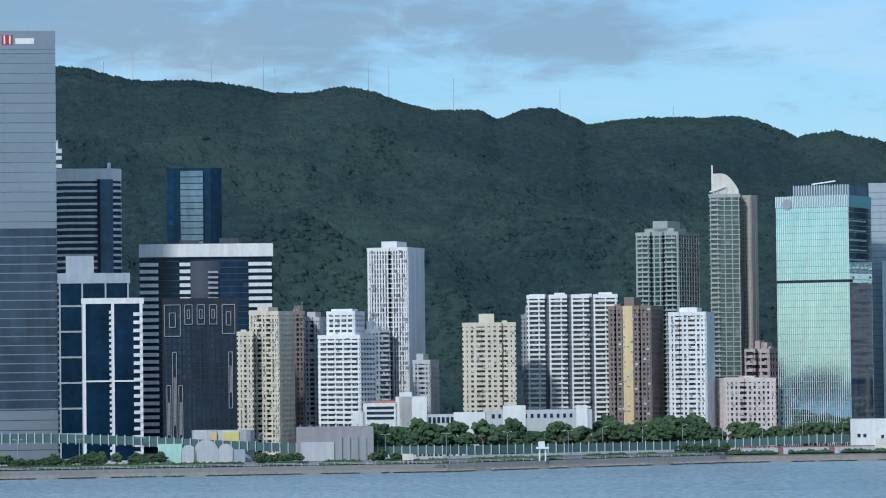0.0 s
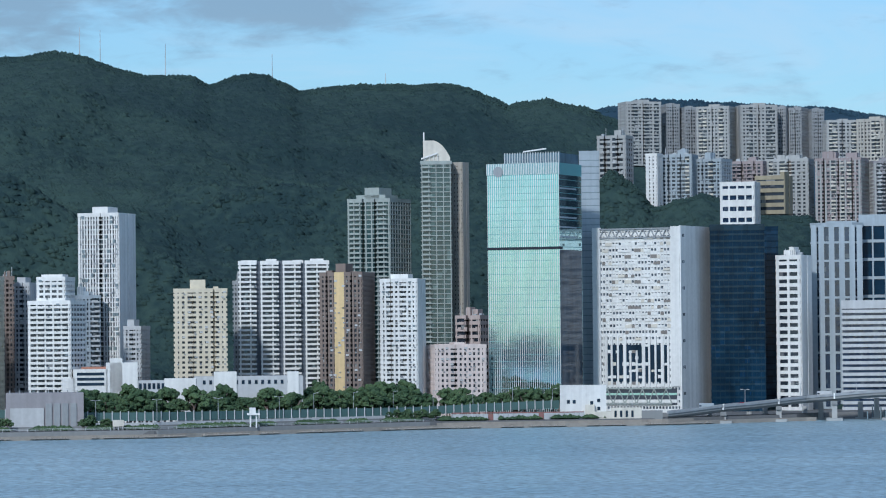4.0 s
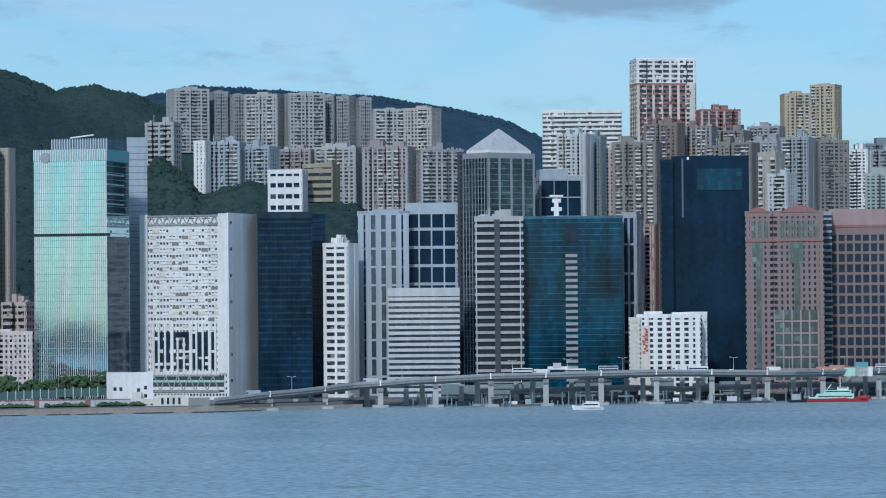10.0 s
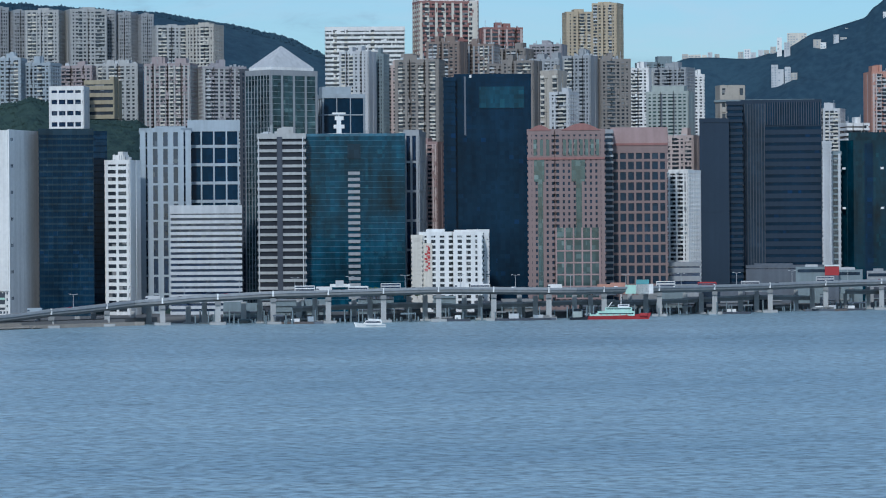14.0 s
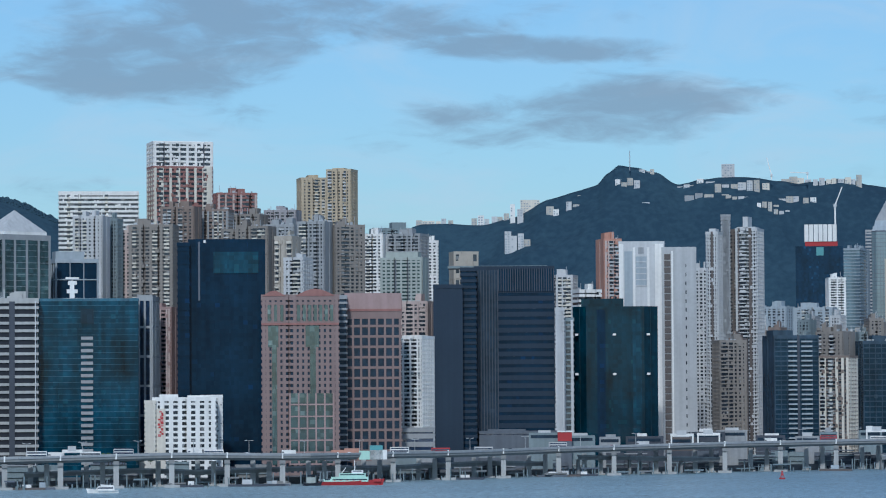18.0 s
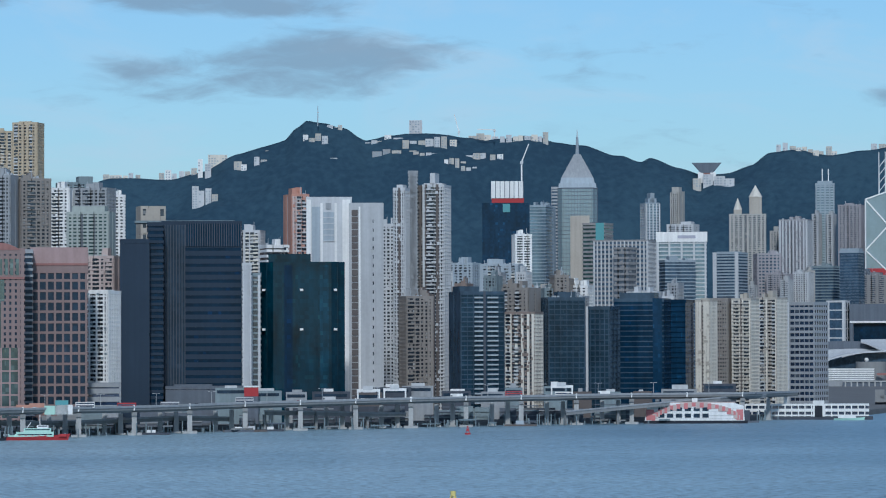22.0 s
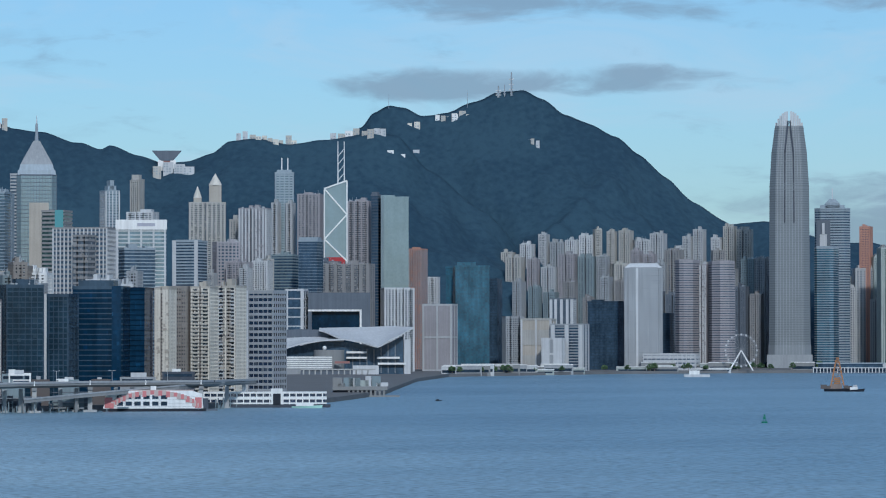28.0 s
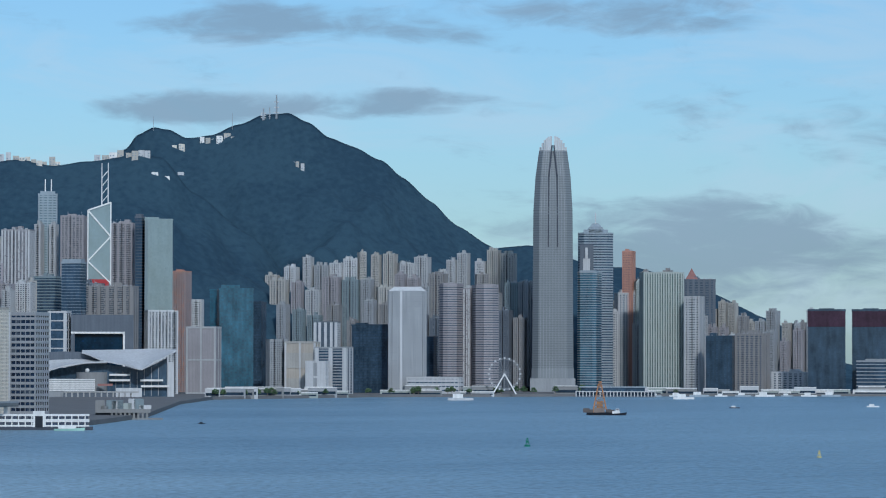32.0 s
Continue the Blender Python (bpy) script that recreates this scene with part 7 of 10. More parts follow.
strut(s, (bx0 - 1.0, 0.5, z0 + 2.2), (bx0 + 7, 0.5, z0 + 5.0), 0.35)
for k in range(4):
    strut(s, (bx0 + 1 + k * 2, 0.6, z0), (bx0 + 1 + k * 2, 0.6, z0 + 2.6 + k * 0.6), 0.15)
part("crown_blade", s, "white", slender)

# pale turquoise mirror tower: slot, ribbed parapet, round emblem, setback roof
mw, mh = mint["w"], mint["h"]
slot = 77.75 - mint.location.z
slab_part(mint, "refuge_slot", -mw / 2 - 0.1, mw / 2 + 0.1, -0.5, 4, slot - 0.6, slot + 0.6, "black", "dark refuge floor slot")
s = bmesh.new()
for i in range(44):
    x = -mw / 2 + mw * i / 43
    box(s, x - 0.18, x + 0.18, -0.35, 0, mh - 0.5, mh + 4.6)
part("parapet_rib", s, "white", mint, kind="stuff")
s = bmesh.new()
bmesh.ops.create_cone(s, cap_ends=True, segments=20, radius1=2.3, radius2=2.3, depth=0.5, matrix=Matrix.Translation((-mw / 2 + 5.5, -0.6, mh + 1.0)) @ Matrix.Rotation(radians(90), 4, "X"))
part("round_emblem", s, "grey", mint)
slab_part(mint, "roof_setback", -mw / 2 + 7, mw / 2 - 0.5, 3, mint["deep"] - 2, mh, mh + 9, "skyglass", "glazed roof setback")
s = bmesh.new()
for i in range(22):
    x = -mw / 2 + 7.5 + i * (mw - 8.5) / 21
    box(s, x - 0.2, x + 0.2, 2.6, 3, mh + 4, mh + 9.5)
part("roof_screen", s, "pale", mint, kind="stuff")
s = bmesh.new()
strut(s, (-2, 6, mh + 10), (9, 6, mh + 11.2), 0.3)
part("cleaning_cradle", s, "white", mint)
# dark reflections on the flank, painted as a slate sheet below the slot
slab_part(mint, "side_glazing", mw / 2 - 0.2, mw / 2 + 0.12, 0.6, mint["deep"] - 0.6, 4, slot - 0.8, "dusk", "dark slate sheet for the flank reflections")
side = bmesh.new()
for k in range(18, 24):
    box(side, mw / 2 + 0.02, mw / 2 + 0.25, 1, mint["deep"] * 0.75, k * mh / 25 + 1.5, k * mh / 25 + 2.2)
part("side_louvre", side, "bluegrey", mint, kind="stuff")

# white industrial block: solid flank, edge walls, truss, air conditioners and panels
gw, gh, gd = grid["w"], grid["h"], grid["deep"]
slab_part(grid, "flank_wall", gw / 2 - 0.1, gw / 2 + 0.55, -0.5, gd, 0, gh + 1.5, "white", "blank pale flank wall")
for a, b in ((0.0, 0.09), (0.9, 1.0)):
    slab_part(grid, "edge_wall", -gw / 2 + a * gw, -gw / 2 + b * gw, -0.9, 0.5, 12, gh + 1.2, "white")
slab_part(grid, "roof_edge", -gw / 2, gw / 2, 1.5, 3, gh - 0.5, gh + 0.6, "white")
for lo, hi, col, n in ((gh - 3.6, gh + 0.4, "grey", 9), (4.0, 11.0, "green", 6)):
    s = bmesh.new()
    xs = [-gw / 2 + gw * (0.09 + 0.81 * i / n) for i in range(n + 1)]
    strut(s, (xs[0], -0.9, hi), (xs[-1], -0.9, hi), 0.3)
    strut(s, (xs[0], -0.9, lo), (xs[-1], -0.9, lo), 0.3)
    for i in range(n):
        strut(s, (xs[i], -0.9, lo), ((xs[i] + xs[i + 1]) / 2, -0.9, hi), 0.2)
        strut(s, ((xs[i] + xs[i + 1]) / 2, -0.9, hi), (xs[i + 1], -0.9, lo), 0.2)
    part("truss", s, "grey" if col == "grey" else "sage", grid, "zigzag steel truss")
slab_part(grid, "podium_deck", -gw / 2 + 3, gw / 2 - 2, -0.6, 1, 4.5, 6.0, "white")
slab_part(grid, "podium_deck", -gw / 2 + 3, gw / 2 - 2, -0.6, 1, 8.0, 9.0, "mint")
# dark slab stands for the shade behind the lower truss
slab_part(grid, "truss_shadow_gap", -gw / 2 + 3, gw / 2 - 2, -0.45, 1, 3.5, 11.0, "dark")
rnd = random.Random(4)
boxes = {"white": bmesh.new(), "cream": bmesh.new(), "tan": bmesh.new()}
cell, rise = gw / 27, gh / round(gh / 2.9)
for k in range(4, int(gh / rise) - 1):
    for i in range(3, 24):
        if rnd.random() < (0.6 if k * rise > gh * 0.42 else 0.25):
            m = rnd.choice(("white", "white", "white", "cream", "tan"))
            x, z = -gw / 2 + i * cell, k * rise
            box(boxes[m], x, x + cell * rnd.choice((1, 1, 2)), -0.5 - 0.25 * rnd.random(), 0.1, z + rise * 0.45, z + rise * rnd.uniform(0.8, 1.02))
part("window_infill", boxes["white"], "white", grid, kind="stuff")
part("air_conditioner", boxes["cream"], "cream", grid, kind="stuff")
part("panel", boxes["tan"], "tan", grid, kind="stuff")
for i in range(11):
    x = -gw / 2 + gw * (0.13 + 0.072 * i)
    slab_part(grid, "lower_pier", x, x + (0.9 if i % 3 else 1.5), -0.95, 0.3, 12, gh * (0.42 if i not in (4, 5) else 0.34), "white")
for k, (a, b) in enumerate(((0.14, 0.34), (0.36, 0.56), (0.58, 0.86))):
    slab_part(grid, "dark_bay", -gw / 2 + a * gw, -gw / 2 + b * gw, -0.55, 0.2, 14, gh * 0.37, "smoke")
s = bmesh.new()
for i in range(14):
    for k in range(6):
        box(s, gw / 2 + 0.5, gw / 2 + 0.62, 1.5 + (i % 2) * 1.5, 2.3 + (i % 2) * 1.5, 8 + i // 2 * 12 + k * 0, 9.4 + i // 2 * 12)
part("flank_window", s, "smoke", grid, kind="stuff")

# pyramid tower
pw, ph, pd = pyramid["w"], pyramid["h"], pyramid["deep"]
for name, m, z0, z1, f0, f1 in (("roof_drum", "white", 0, 3.5, 0.9, 0.9), ("pyramid_roof", "pale", 3.5, 14.5, 0.9, 0.02)):
    s = bmesh.new()
    c = [(-pw / 2 * f0, -pd / 2 * f0), (pw / 2 * f0, -pd / 2 * f0), (pw / 2 * f0, pd / 2 * f0), (-pw / 2 * f0, pd / 2 * f0)]
    prism(s, c, ph + z0, ph + z1, f1 / f0)
    ob = part(name, s, m, pyramid)
    ob.location.y = pd / 2

strip(creamband, "dark_shaft", 12.373, 12.461, 6, 85.71, "dark", -1.2, 0.2)
for b in (12.091, 12.778):
    strip(creamband, "edge_post", b - 0.008, b + 0.008, 6, 85.71, "pale", -1.2, 0.2)

# teal office: glazing bars, stair strip, roof sculpture
zt = 86.80
rows_of(tealblock, "vent_louvre", 13.481, 13.666, 6, zt - 16, 22, 0.5, "grey", -0.9, 0.2)
strip(tealblock, "vent_panel", 13.475, 13.678, 75.55, 82.51, "steelblue", -0.6, 0.2)
strip(tealblock, "corner_post", 12.787, 12.813, 5, zt, "white", -0.8, 0.2)
sculpt = thing("roof_sculpture", "white stacked roof antenna structure", "antenna", 13.346, math.hypot(tealblock.location.x, tealblock.location.y) + 12, zt)
for x0, x1, z0, z1 in ((-3.2, 3.2, 0, 1), (-1.2, 1.2, 1, 3.4), (-2.6, 2.6, 3.4, 5.2), (-1.0, 1.0, 5.2, 7.4), (-2.0, 2.2, 7.4, 9.2), (-3.2, 3.2, 10.2, 11)):
    slab_part(sculpt, "dish_tier", x0, x1, -1, 1, z0, z1, "white")
s = bmesh.new()
strut(s, (0, 0, 9), (0, 0, 10.6), 0.25)
part("mast", s, "white", sculpt)

# dark tower: paler teal reflection under the crown, painted as a panel
strip(darktower, "top_panel", 15.537, 16.236, 100.54, 110.97, "teal", -0.5, 0.2, "teal panel painted for a reflection")
strip(darktower, "corner_post", 15.300, 15.327, 87.38, 115.91, "slate", -0.7, 0.2)
strip(darktower, "beacon", 15.381, 15.416, 115.37, 116.74, "white", -0.7, 0.2)

# hotel with a red banner
strip(banner, "hanging_banner", 14.646, 14.786, 6, 35.20, "cream", -1.2, -0.4, "cream banner with red figure marks")
rnd = random.Random(9)
bz = 34.68 - banner.location.z
for i in range(16):
    x, z = lat(banner, 14.655) + rnd.uniform(0.1, 2.2), bz - 0.6 - i * 0.72
    slab_part(banner, "banner_mark", x, x + rnd.uniform(0.9, 1.9), -1.35 - 0.003 * i, -1.15, z - rnd.uniform(0.6, 1.3), z, "red" if i % 3 else "coral")

# pink tower: red arched crown, glass insets
pz = 87.12 - pinkl.location.z
for b0, b1, hh in ((16.301, 16.653, 2.6), (16.812, 17.428, 3.4)):
    xa, xb = lat(pinkl, b0), lat(pinkl, b1)
    s = bmesh.new()
    arc = [(xa + (xb - xa) * i / 14, math.sin(math.pi * i / 14) * hh) for i in range(15)]
    f = [s.verts.new((x, -0.9, pz + 1.2 + z)) for x, z in arc]
    r = [s.verts.new((x, 5, pz + 1.2 + z)) for x, z in arc]
    s.faces.new(f[::-1])
    s.faces.new(r)
    for i in range(14):
        s.faces.new((f[i], f[i + 1], r[i + 1], r[i]))
    part("arched_roof", s, "brick", pinkl, "red arched roof gable")
strip(pinkl, "cornice", 16.280, 17.486, 74.47, 75.55, "brick", -1.1, 0.2)
for b0, b1, y0, y1 in ((16.384, 16.543, 64.01, 74.21), (16.966, 17.177, 64.01, 74.21), (16.720, 17.397, 8, 42.00)):
    strip(pinkl, "glass_inset", b0, b1, y0, y1, "greenwin", -0.8, 0.2)
for b0, b1, y0, y1 in ((16.443, 16.520, 8, 64.0), (17.035, 17.125, 42.0, 64.0)):
    strip(pinkl, "glass_column", b0, b1, y0, y1, "greenwin", -0.85, 0.2)
for b in (16.40, 16.50, 16.60, 16.86, 16.95, 17.035, 17.12, 17.205, 17.29, 17.375):
    strip(pinkl, "tall_window", b - 0.024, b + 0.024, 76.4, 84.0, "greenwin", -0.8, 0.2)
rows_of(pinkl, "inset_sill", 16.720, 17.397, 8, 42.00, 6, 0.12, "pink", -1.0, 0)
for i in range(6):
    b = 16.720 + (17.397 - 16.720) * i / 5
    strip(pinkl, "inset_post", b - 0.012, b + 0.012, 8, 42.00, "pink", -1.05, 0)
strip(pinkr, "red_eave", 17.575, 18.463, 82.11, 83.22, "brick", -0.9, 0.3)
strip(pinkr, "pink_top", 17.576, 18.464, 83.22, 90.96, "pink", -0.6, 0.3, "pink stone top storey")

# dark slab: glazed centre strip, vertical fins at the top
strip(fins, "glass_strip", 19.617, 19.967, 6, 105.53, "smoke", -0.9, 0.3)
for i in range(9):
    b = 19.617 + (19.967 - 19.617) * i / 8
    strip(fins, "glass_mullion", b - 0.006, b + 0.006, 6, 105.53, "dark", -1.05, 0)
fz0, fz1 = 94.44, 106.11
strip(fins, "top_screen", 19.973, 20.846, fz0, fz1, "deep", -0.5, 0.3)
for i in range(24):
    b = 19.982 + (20.838 - 19.982) * i / 23
    strip(fins, "top_fin", b - 0.006, b + 0.006, fz0, fz1, "dark", -0.9, 0)
strip(fins, "roof_slab", 19.187, 20.743, fz1 + 0.5, fz1 + 1.8, "mid", 2, 20)

# bottle green tower: bright refuge floor lights
for y in (71.98, 51.30):
    for b0, b1 in ((21.156, 21.227), (21.746, 21.817), (22.275, 22.345)):
        strip(bottle, "white_vent", b0 + 0.01, b1 - 0.01, y - 0.5, y + 0.6, "white", -0.6, 3)

# flat strips paint the lighter and darker facets of a rounded front
strip(bottle, "glass_facet", 22.063, 22.204, 6, 84.98, "teal", -0.35, 0.2, "teal strip for a reflecting facet")
strip(bottle, "glass_facet", 21.508, 21.641, 6, 84.98, "deep", -0.35, 0.2)

# tall white slab: recessed louvre panel with an emblem, ribs
ez = 124.27
strip(emblem, "louvre_panel", 22.122, 22.290, 100.98, 117.34, "bluegrey", -0.5, 0.2)
rows_of(emblem, "louvre", 22.122, 22.290, 100.98, 117.34, 5, 0.15, "pale", -0.7, 0)
strip(emblem, "emblem", 22.159, 22.247, 118.92, 122.38, "grey", -0.5, 0.2)
strip(emblem, "side_panel", 21.945, 22.070, 5, ez - 4, "bluegrey", -0.55, 0.2)
strip(emblem, "edge_rib", 21.862, 21.930, 5, ez, "white", -1.0, 0.2)
strip(emblem, "edge_rib", 22.420, 22.543, 5, ez, "white", -1.0, 0.2)
strip(emblem, "panel_frame", 22.078, 22.113, 30, 122.38, "white", -0.6, 0.2)
strip(emblem, "panel_frame", 22.299, 22.334, 30, 122.38, "white", -0.6, 0.2)
rows_of(ribs, "red_panel", 22.565, 22.662, 8, 118.91, 30, 0.85, "umber", -1.0, 0.2)
strip(ribs, "edge_rib", 22.675, 22.702, 5, 120.17, "white", -1.3, 0.2)
rows_of(ribs, "slot_window", 22.891, 22.908, 8, 115.78, 22, 0.4, "smoke", -0.5, 0.2)

# blue tower with a crown of white cells over a red frame, and a tower crane
cz = bluecrown["h"]
slab_part(bluecrown, "red_frame", -bluecrown["w"] * 0.3, bluecrown["w"] * 0.38, 2, 24, cz, cz + 4.5, "red", "red steel transfer frame")
for i in range(7):
    x = -bluecrown["w"] * 0.31 + i * bluecrown["w"] * 0.098
    slab_part(bluecrown, "white_cell", x, x + bluecrown["w"] * 0.085, 1, 24, cz + 4.5, cz + 21, "white")
slab_part(bluecrown, "crown_emblem", -3, 4, -0.6, 0, cz - 9, cz - 1, "turquoise")


def crane(bearing, distance, z, high, reach, label):
    e = thing("tower_crane", label, "crane", bearing, distance, z)
    s = bmesh.new()
    strut(s, (0, 0, 0), (0, 0, high), 0.7)
    part("mast", s, "white", e)
    s = bmesh.new()
    strut(s, (0, 0, high), reach, 0.5)
    part("jib", s, "white", e)
    slab_part(e, "cab", -1.5, 1.5, -1.5, 1.5, high - 2, high + 1, "steel")


crane(25.221, 3600, 198.00, 224.63 - 198.00, (7, 0, 242.39 - 198.00), "white tower crane with a raised jib")
crane(24.243, 4690, 313.96, 6, (-6, 0, 342.17 - 313.96), "thin tower crane on the ridge")
crane(24.799, 4690, 313.88, 8, (-22, 0, 9), "thin level crane on the ridge")

# mirror tower with a pyramid top and a mast
aw, ah, ad = plaza["w"], plaza["h"], plaza["deep"]
tips = [(0.0, 5, 0.95, 0.92), (5, 11, 0.86, 0.8), (11, 36, 0.8, 0.16)]
for k, (z0, z1, f0, f1) in enumerate(tips):
    s = bmesh.new()
    c = [(-aw / 2 * f0, -ad / 2 * f0), (aw / 2 * f0, -ad / 2 * f0), (aw / 2 * f0, ad / 2 * f0), (-aw / 2 * f0, ad / 2 * f0)]
    prism(s, c, ah + z0, ah + z1, f1 / f0)
    ob = part("roof_tier", s, "bluegrey" if k < 2 else "grey", plaza)
    ob.location.y = ad / 2
s = bmesh.new()
top = 269.88 - plaza.location.z
ring(s, 0, ad / 2, ah + 34, 2.0, 1.2, 20, 8)
ring(s, 0, ad / 2, ah + 54, 0.7, 0.25, top - ah - 54, 6)
part("mast", s, "steel", plaza)
slab_part(plaza, "gold_panel", -aw * 0.18, aw * 0.3, -0.9, 0.2, 20, ah * 0.86, "sand", "warm stone coloured centre panel")

# white block with a sign board
slab_part(signblock, "sign_board", -signblock["w"] / 2 - 1, signblock["w"] / 2 + 1, -1.5, 1, signblock["h"] - 2, signblock["h"] + 8, "white", "white sign board with a pale bar")
slab_part(signblock, "sign_bar", -4, 14, -1.8, -1.4, signblock["h"] + 1.5, signblock["h"] + 4.5, "lilac")

# tower with two pointed domes
dw, dh = domes["w"], domes["h"]
for u, hh, wd in ((-0.27, 6, 0.22), (0.22, 20, 0.34)):
    slab_part(domes, "dome_shaft", dw * (u - wd / 2), dw * (u + wd / 2), 2, 14, dh, dh + hh, "sand")
    s = bmesh.new()
    ring(s, dw * u, 8, dh + hh, dw * wd * 0.55, dw * wd * 0.4, 4, 10)
    ring(s, dw * u, 8, dh + hh + 4, dw * wd * 0.4, 0.2, 9, 10)
    part("pointed_dome", s, "cream", domes)
# twin masts
s = bmesh.new()
for x in (-3, 4):
    strut(s, (x, 8, needle["h"]), (x, 8, needle["h"] + 18), 0.6)
part("mast", s, "white", needle)


# ---------------------------------------------------------------- prismatic tower with crossed bracing
def braced_tower():
    d = 4080
    b0, b1 = 30.556, 30.909
    e = thing("prismatic_tower", "pale prismatic glass tower with white diagonal bracing and twin masts", "office tower", (b0 + b1) / 2, d, LAND)
    w = lat(e, b1) - lat(e, b0)
    zl, zr, z0 = 205.52 - LAND, 214.32 - LAND, 125.14 - LAND
    s = bmesh.new()
    x0, x1 = -w / 2, w / 2
    pts = [(x0, 0, 0), (x1, 0, 0), (x1, 0, zr), (x0, 0, zl), (x0, w, 0), (x1, w, 0), (x1, w, zr), (x0, w, zl)]
    v = [s.verts.new(p) for p in pts]
    for f in ((0, 1, 2, 3), (5, 4, 7, 6), (1, 5, 6, 2), (4, 0, 3, 7), (3, 2, 6, 7), (4, 5, 1, 0)):
        s.faces.new([v[i] for i in f])
    part("glass_prism", s, "mist", e)
    bays = [(zl, x0), ((zl + z0) * 0.62, x1), (zl * 0.62, x0), (z0 + 6, x1)]
    s = bmesh.new()
    zz = [zl, zl - (zl - z0) * 0.36, zl - (zl - z0) * 0.7, z0]
    for k in range(3):
        xa, xb = (x0, x1) if k % 2 == 0 else (x1, x0)
        strut(s, (xa, -0.6, zz[k]), (xb, -0.6, zz[k + 1]), 0.8)
    part("diagonal_brace", s, "white", e)
    s = bmesh.new()
    for x, t in ((x0, zl), (x1, zr)):
        strut(s, (x, -0.6, 0), (x, -0.6, t), 0.7)
    strut(s, (x0, -0.6, zl), (x1, -0.6, zr), 0.8)
    part("edge_frame", s, "white", e)
    slab_part(e, "red_sign", x0 + 2, x1 - 2, -1.2, 0, z0 - 4, z0 + 4, "red")
    zt = 258.32 - LAND
    for x in (x1 - 10, x1 - 3):
        s = bmesh.new()
        ring(s, x, 6, zr - 12, 0.75, 0.45, zt - zr + 12, 6)
        part("mast", s, "white", e)
    s = bmesh.new()
    for k in range(4):
        strut(s, (x1 - 10, 6, zr + k * 9), (x1 - 3, 6, zr + k * 9 + 9), 0.35)
    part("mast_tie", s, "white", e)


braced_tower()


# ---------------------------------------------------------------- the tallest harbour tower, tapering in steps to a crown of blades
def harbour_tower():
    d = 4420
    b = 37.797
    e = thing("harbour_tower", "very tall grey glass tower tapering to a crown of blades", "office tower", b, d, LAND)
    zz = [0] + [31.18 - LAND, 220.81 - LAND, 261.50 - LAND, 294.06 - LAND]
    half = [38, 36.5, 34.5, 31.0, 24.8]
    m = d / 6500.0

    def outline(h):
        h = h * m
        c = h * 0.3
        return [(-h + c, 0), (h - c, 0), (h, c), (h, 2 * h - c), (h - c, 2 * h), (-h + c, 2 * h), (-h, 2 * h - c), (-h, c)]

    for k in range(4):
        s = bmesh.new()
        o = [(x, y - half[k] * m) for x, y in outline(half[k])]
        prism(s, o, zz[k], zz[k + 1], half[k + 1] / half[k] if k else 0.985)
        ob = part("shaft_tier", s, "towerskin", e)
        ob.location.y = 38 * m
        step = 2.9
        n = int((zz[k + 1] - zz[k]) / step)
        s = bmesh.new()
        for i in range(n):
            f = (half[k] + (half[k + 1] - half[k]) * i / n) / half[k]
            prism(s, [(x * f * 1.01, y * f * 1.01) for x, y in o], zz[k] + i * step, zz[k] + (i + 0.42) * step)
        ob = part("spandrel_grid", s, "towerline", e, kind="stuff")
        ob.location.y = 38 * m
        s = bmesh.new()
        for i in range(-4, 5):
            x = i * half[k] * m * 0.15
            f = half[k + 1] / half[k]
            strut(s, (x, -0.35 + (38 - half[k]) * m, zz[k]), (x * f, -0.35 + (38 - half[k + 1]) * m, zz[k + 1]), 0.3)
        part("vertical_fin", s, "grey", e, kind="stuff")
    top = 311.5 - LAND
    for i in range(13):
        u = -1 + 2 * i / 12
        if i == 6:
            continue
        x, half_w = u * 22.5 * m, 1.75 * m
        y = 38 * m - math.sqrt(max(0.05, 1 - u * u)) * 24 * m
        slab_part(e, "crown_blade", x - half_w, x + half_w, y, 38 * m, zz[4] - 2, top - abs(u) ** 2.4 * 13, "pale")
    for g in (-1, 1):
        s = bmesh.new()
        strut(s, (g * 5.6, 38 * m - 35.6 * m, zz[2] * 0.8), (g * 5.0, 38 * m - 31.8 * m, zz[3]), 0.7)
        strut(s, (g * 5.0, 38 * m - 31.8 * m, zz[3]), (g * 1.0, 38 * m - 26.2 * m, zz[4] + 6), 0.9)
        part("recess_line", s, "dark", e)
    slab_part(e, "base_hall", -40 * m, 40 * m, -3, 10, 0, 16, "grey")


harbour_tower()

# pale tower: chamfered cap and a white corner line
s = bmesh.new()
jw, jh = capped["w"], capped["h"]
c = [(-jw / 2, -17), (jw / 2, -17), (jw / 2, 17), (-jw / 2, 17)]
prism(s, c, jh, jh + 5, 0.72)
part("roof_cap", s, "pale", capped).location.y = 17
slab_part(capped, "corner_line", -jw * 0.2, -jw * 0.14, -1, 0, 0, jh, "pale")
# tower with an arched dark front and a mast
cw, ch = center["w"], center["h"]
slab_part(center, "dark_arch", -cw * 0.46, -cw * 0.06, -1.6, 0, ch * 0.3, ch * 0.93, "slate")
s = bmesh.new()
box(s, -cw * 0.36, -cw * 0.16, -2.4, -1.5, ch * 0.42, ch * 0.84)
strut(s, (-cw * 0.26, -2, ch * 0.84), (-cw * 0.26, -2, ch * 0.91), 1.6)
part("pale_dart", s, "pale", center, "pale pointed stair tower")
s = bmesh.new()
prism(s, [(-cw * 0.34, -cw * 0.3), (cw * 0.34, -cw * 0.3), (cw * 0.34, cw * 0.3), (-cw * 0.34, cw * 0.3)], ch, ch + 13, 0.25)
part("roof_cap", s, "far_blue", center).location.y = 17
s = bmesh.new()
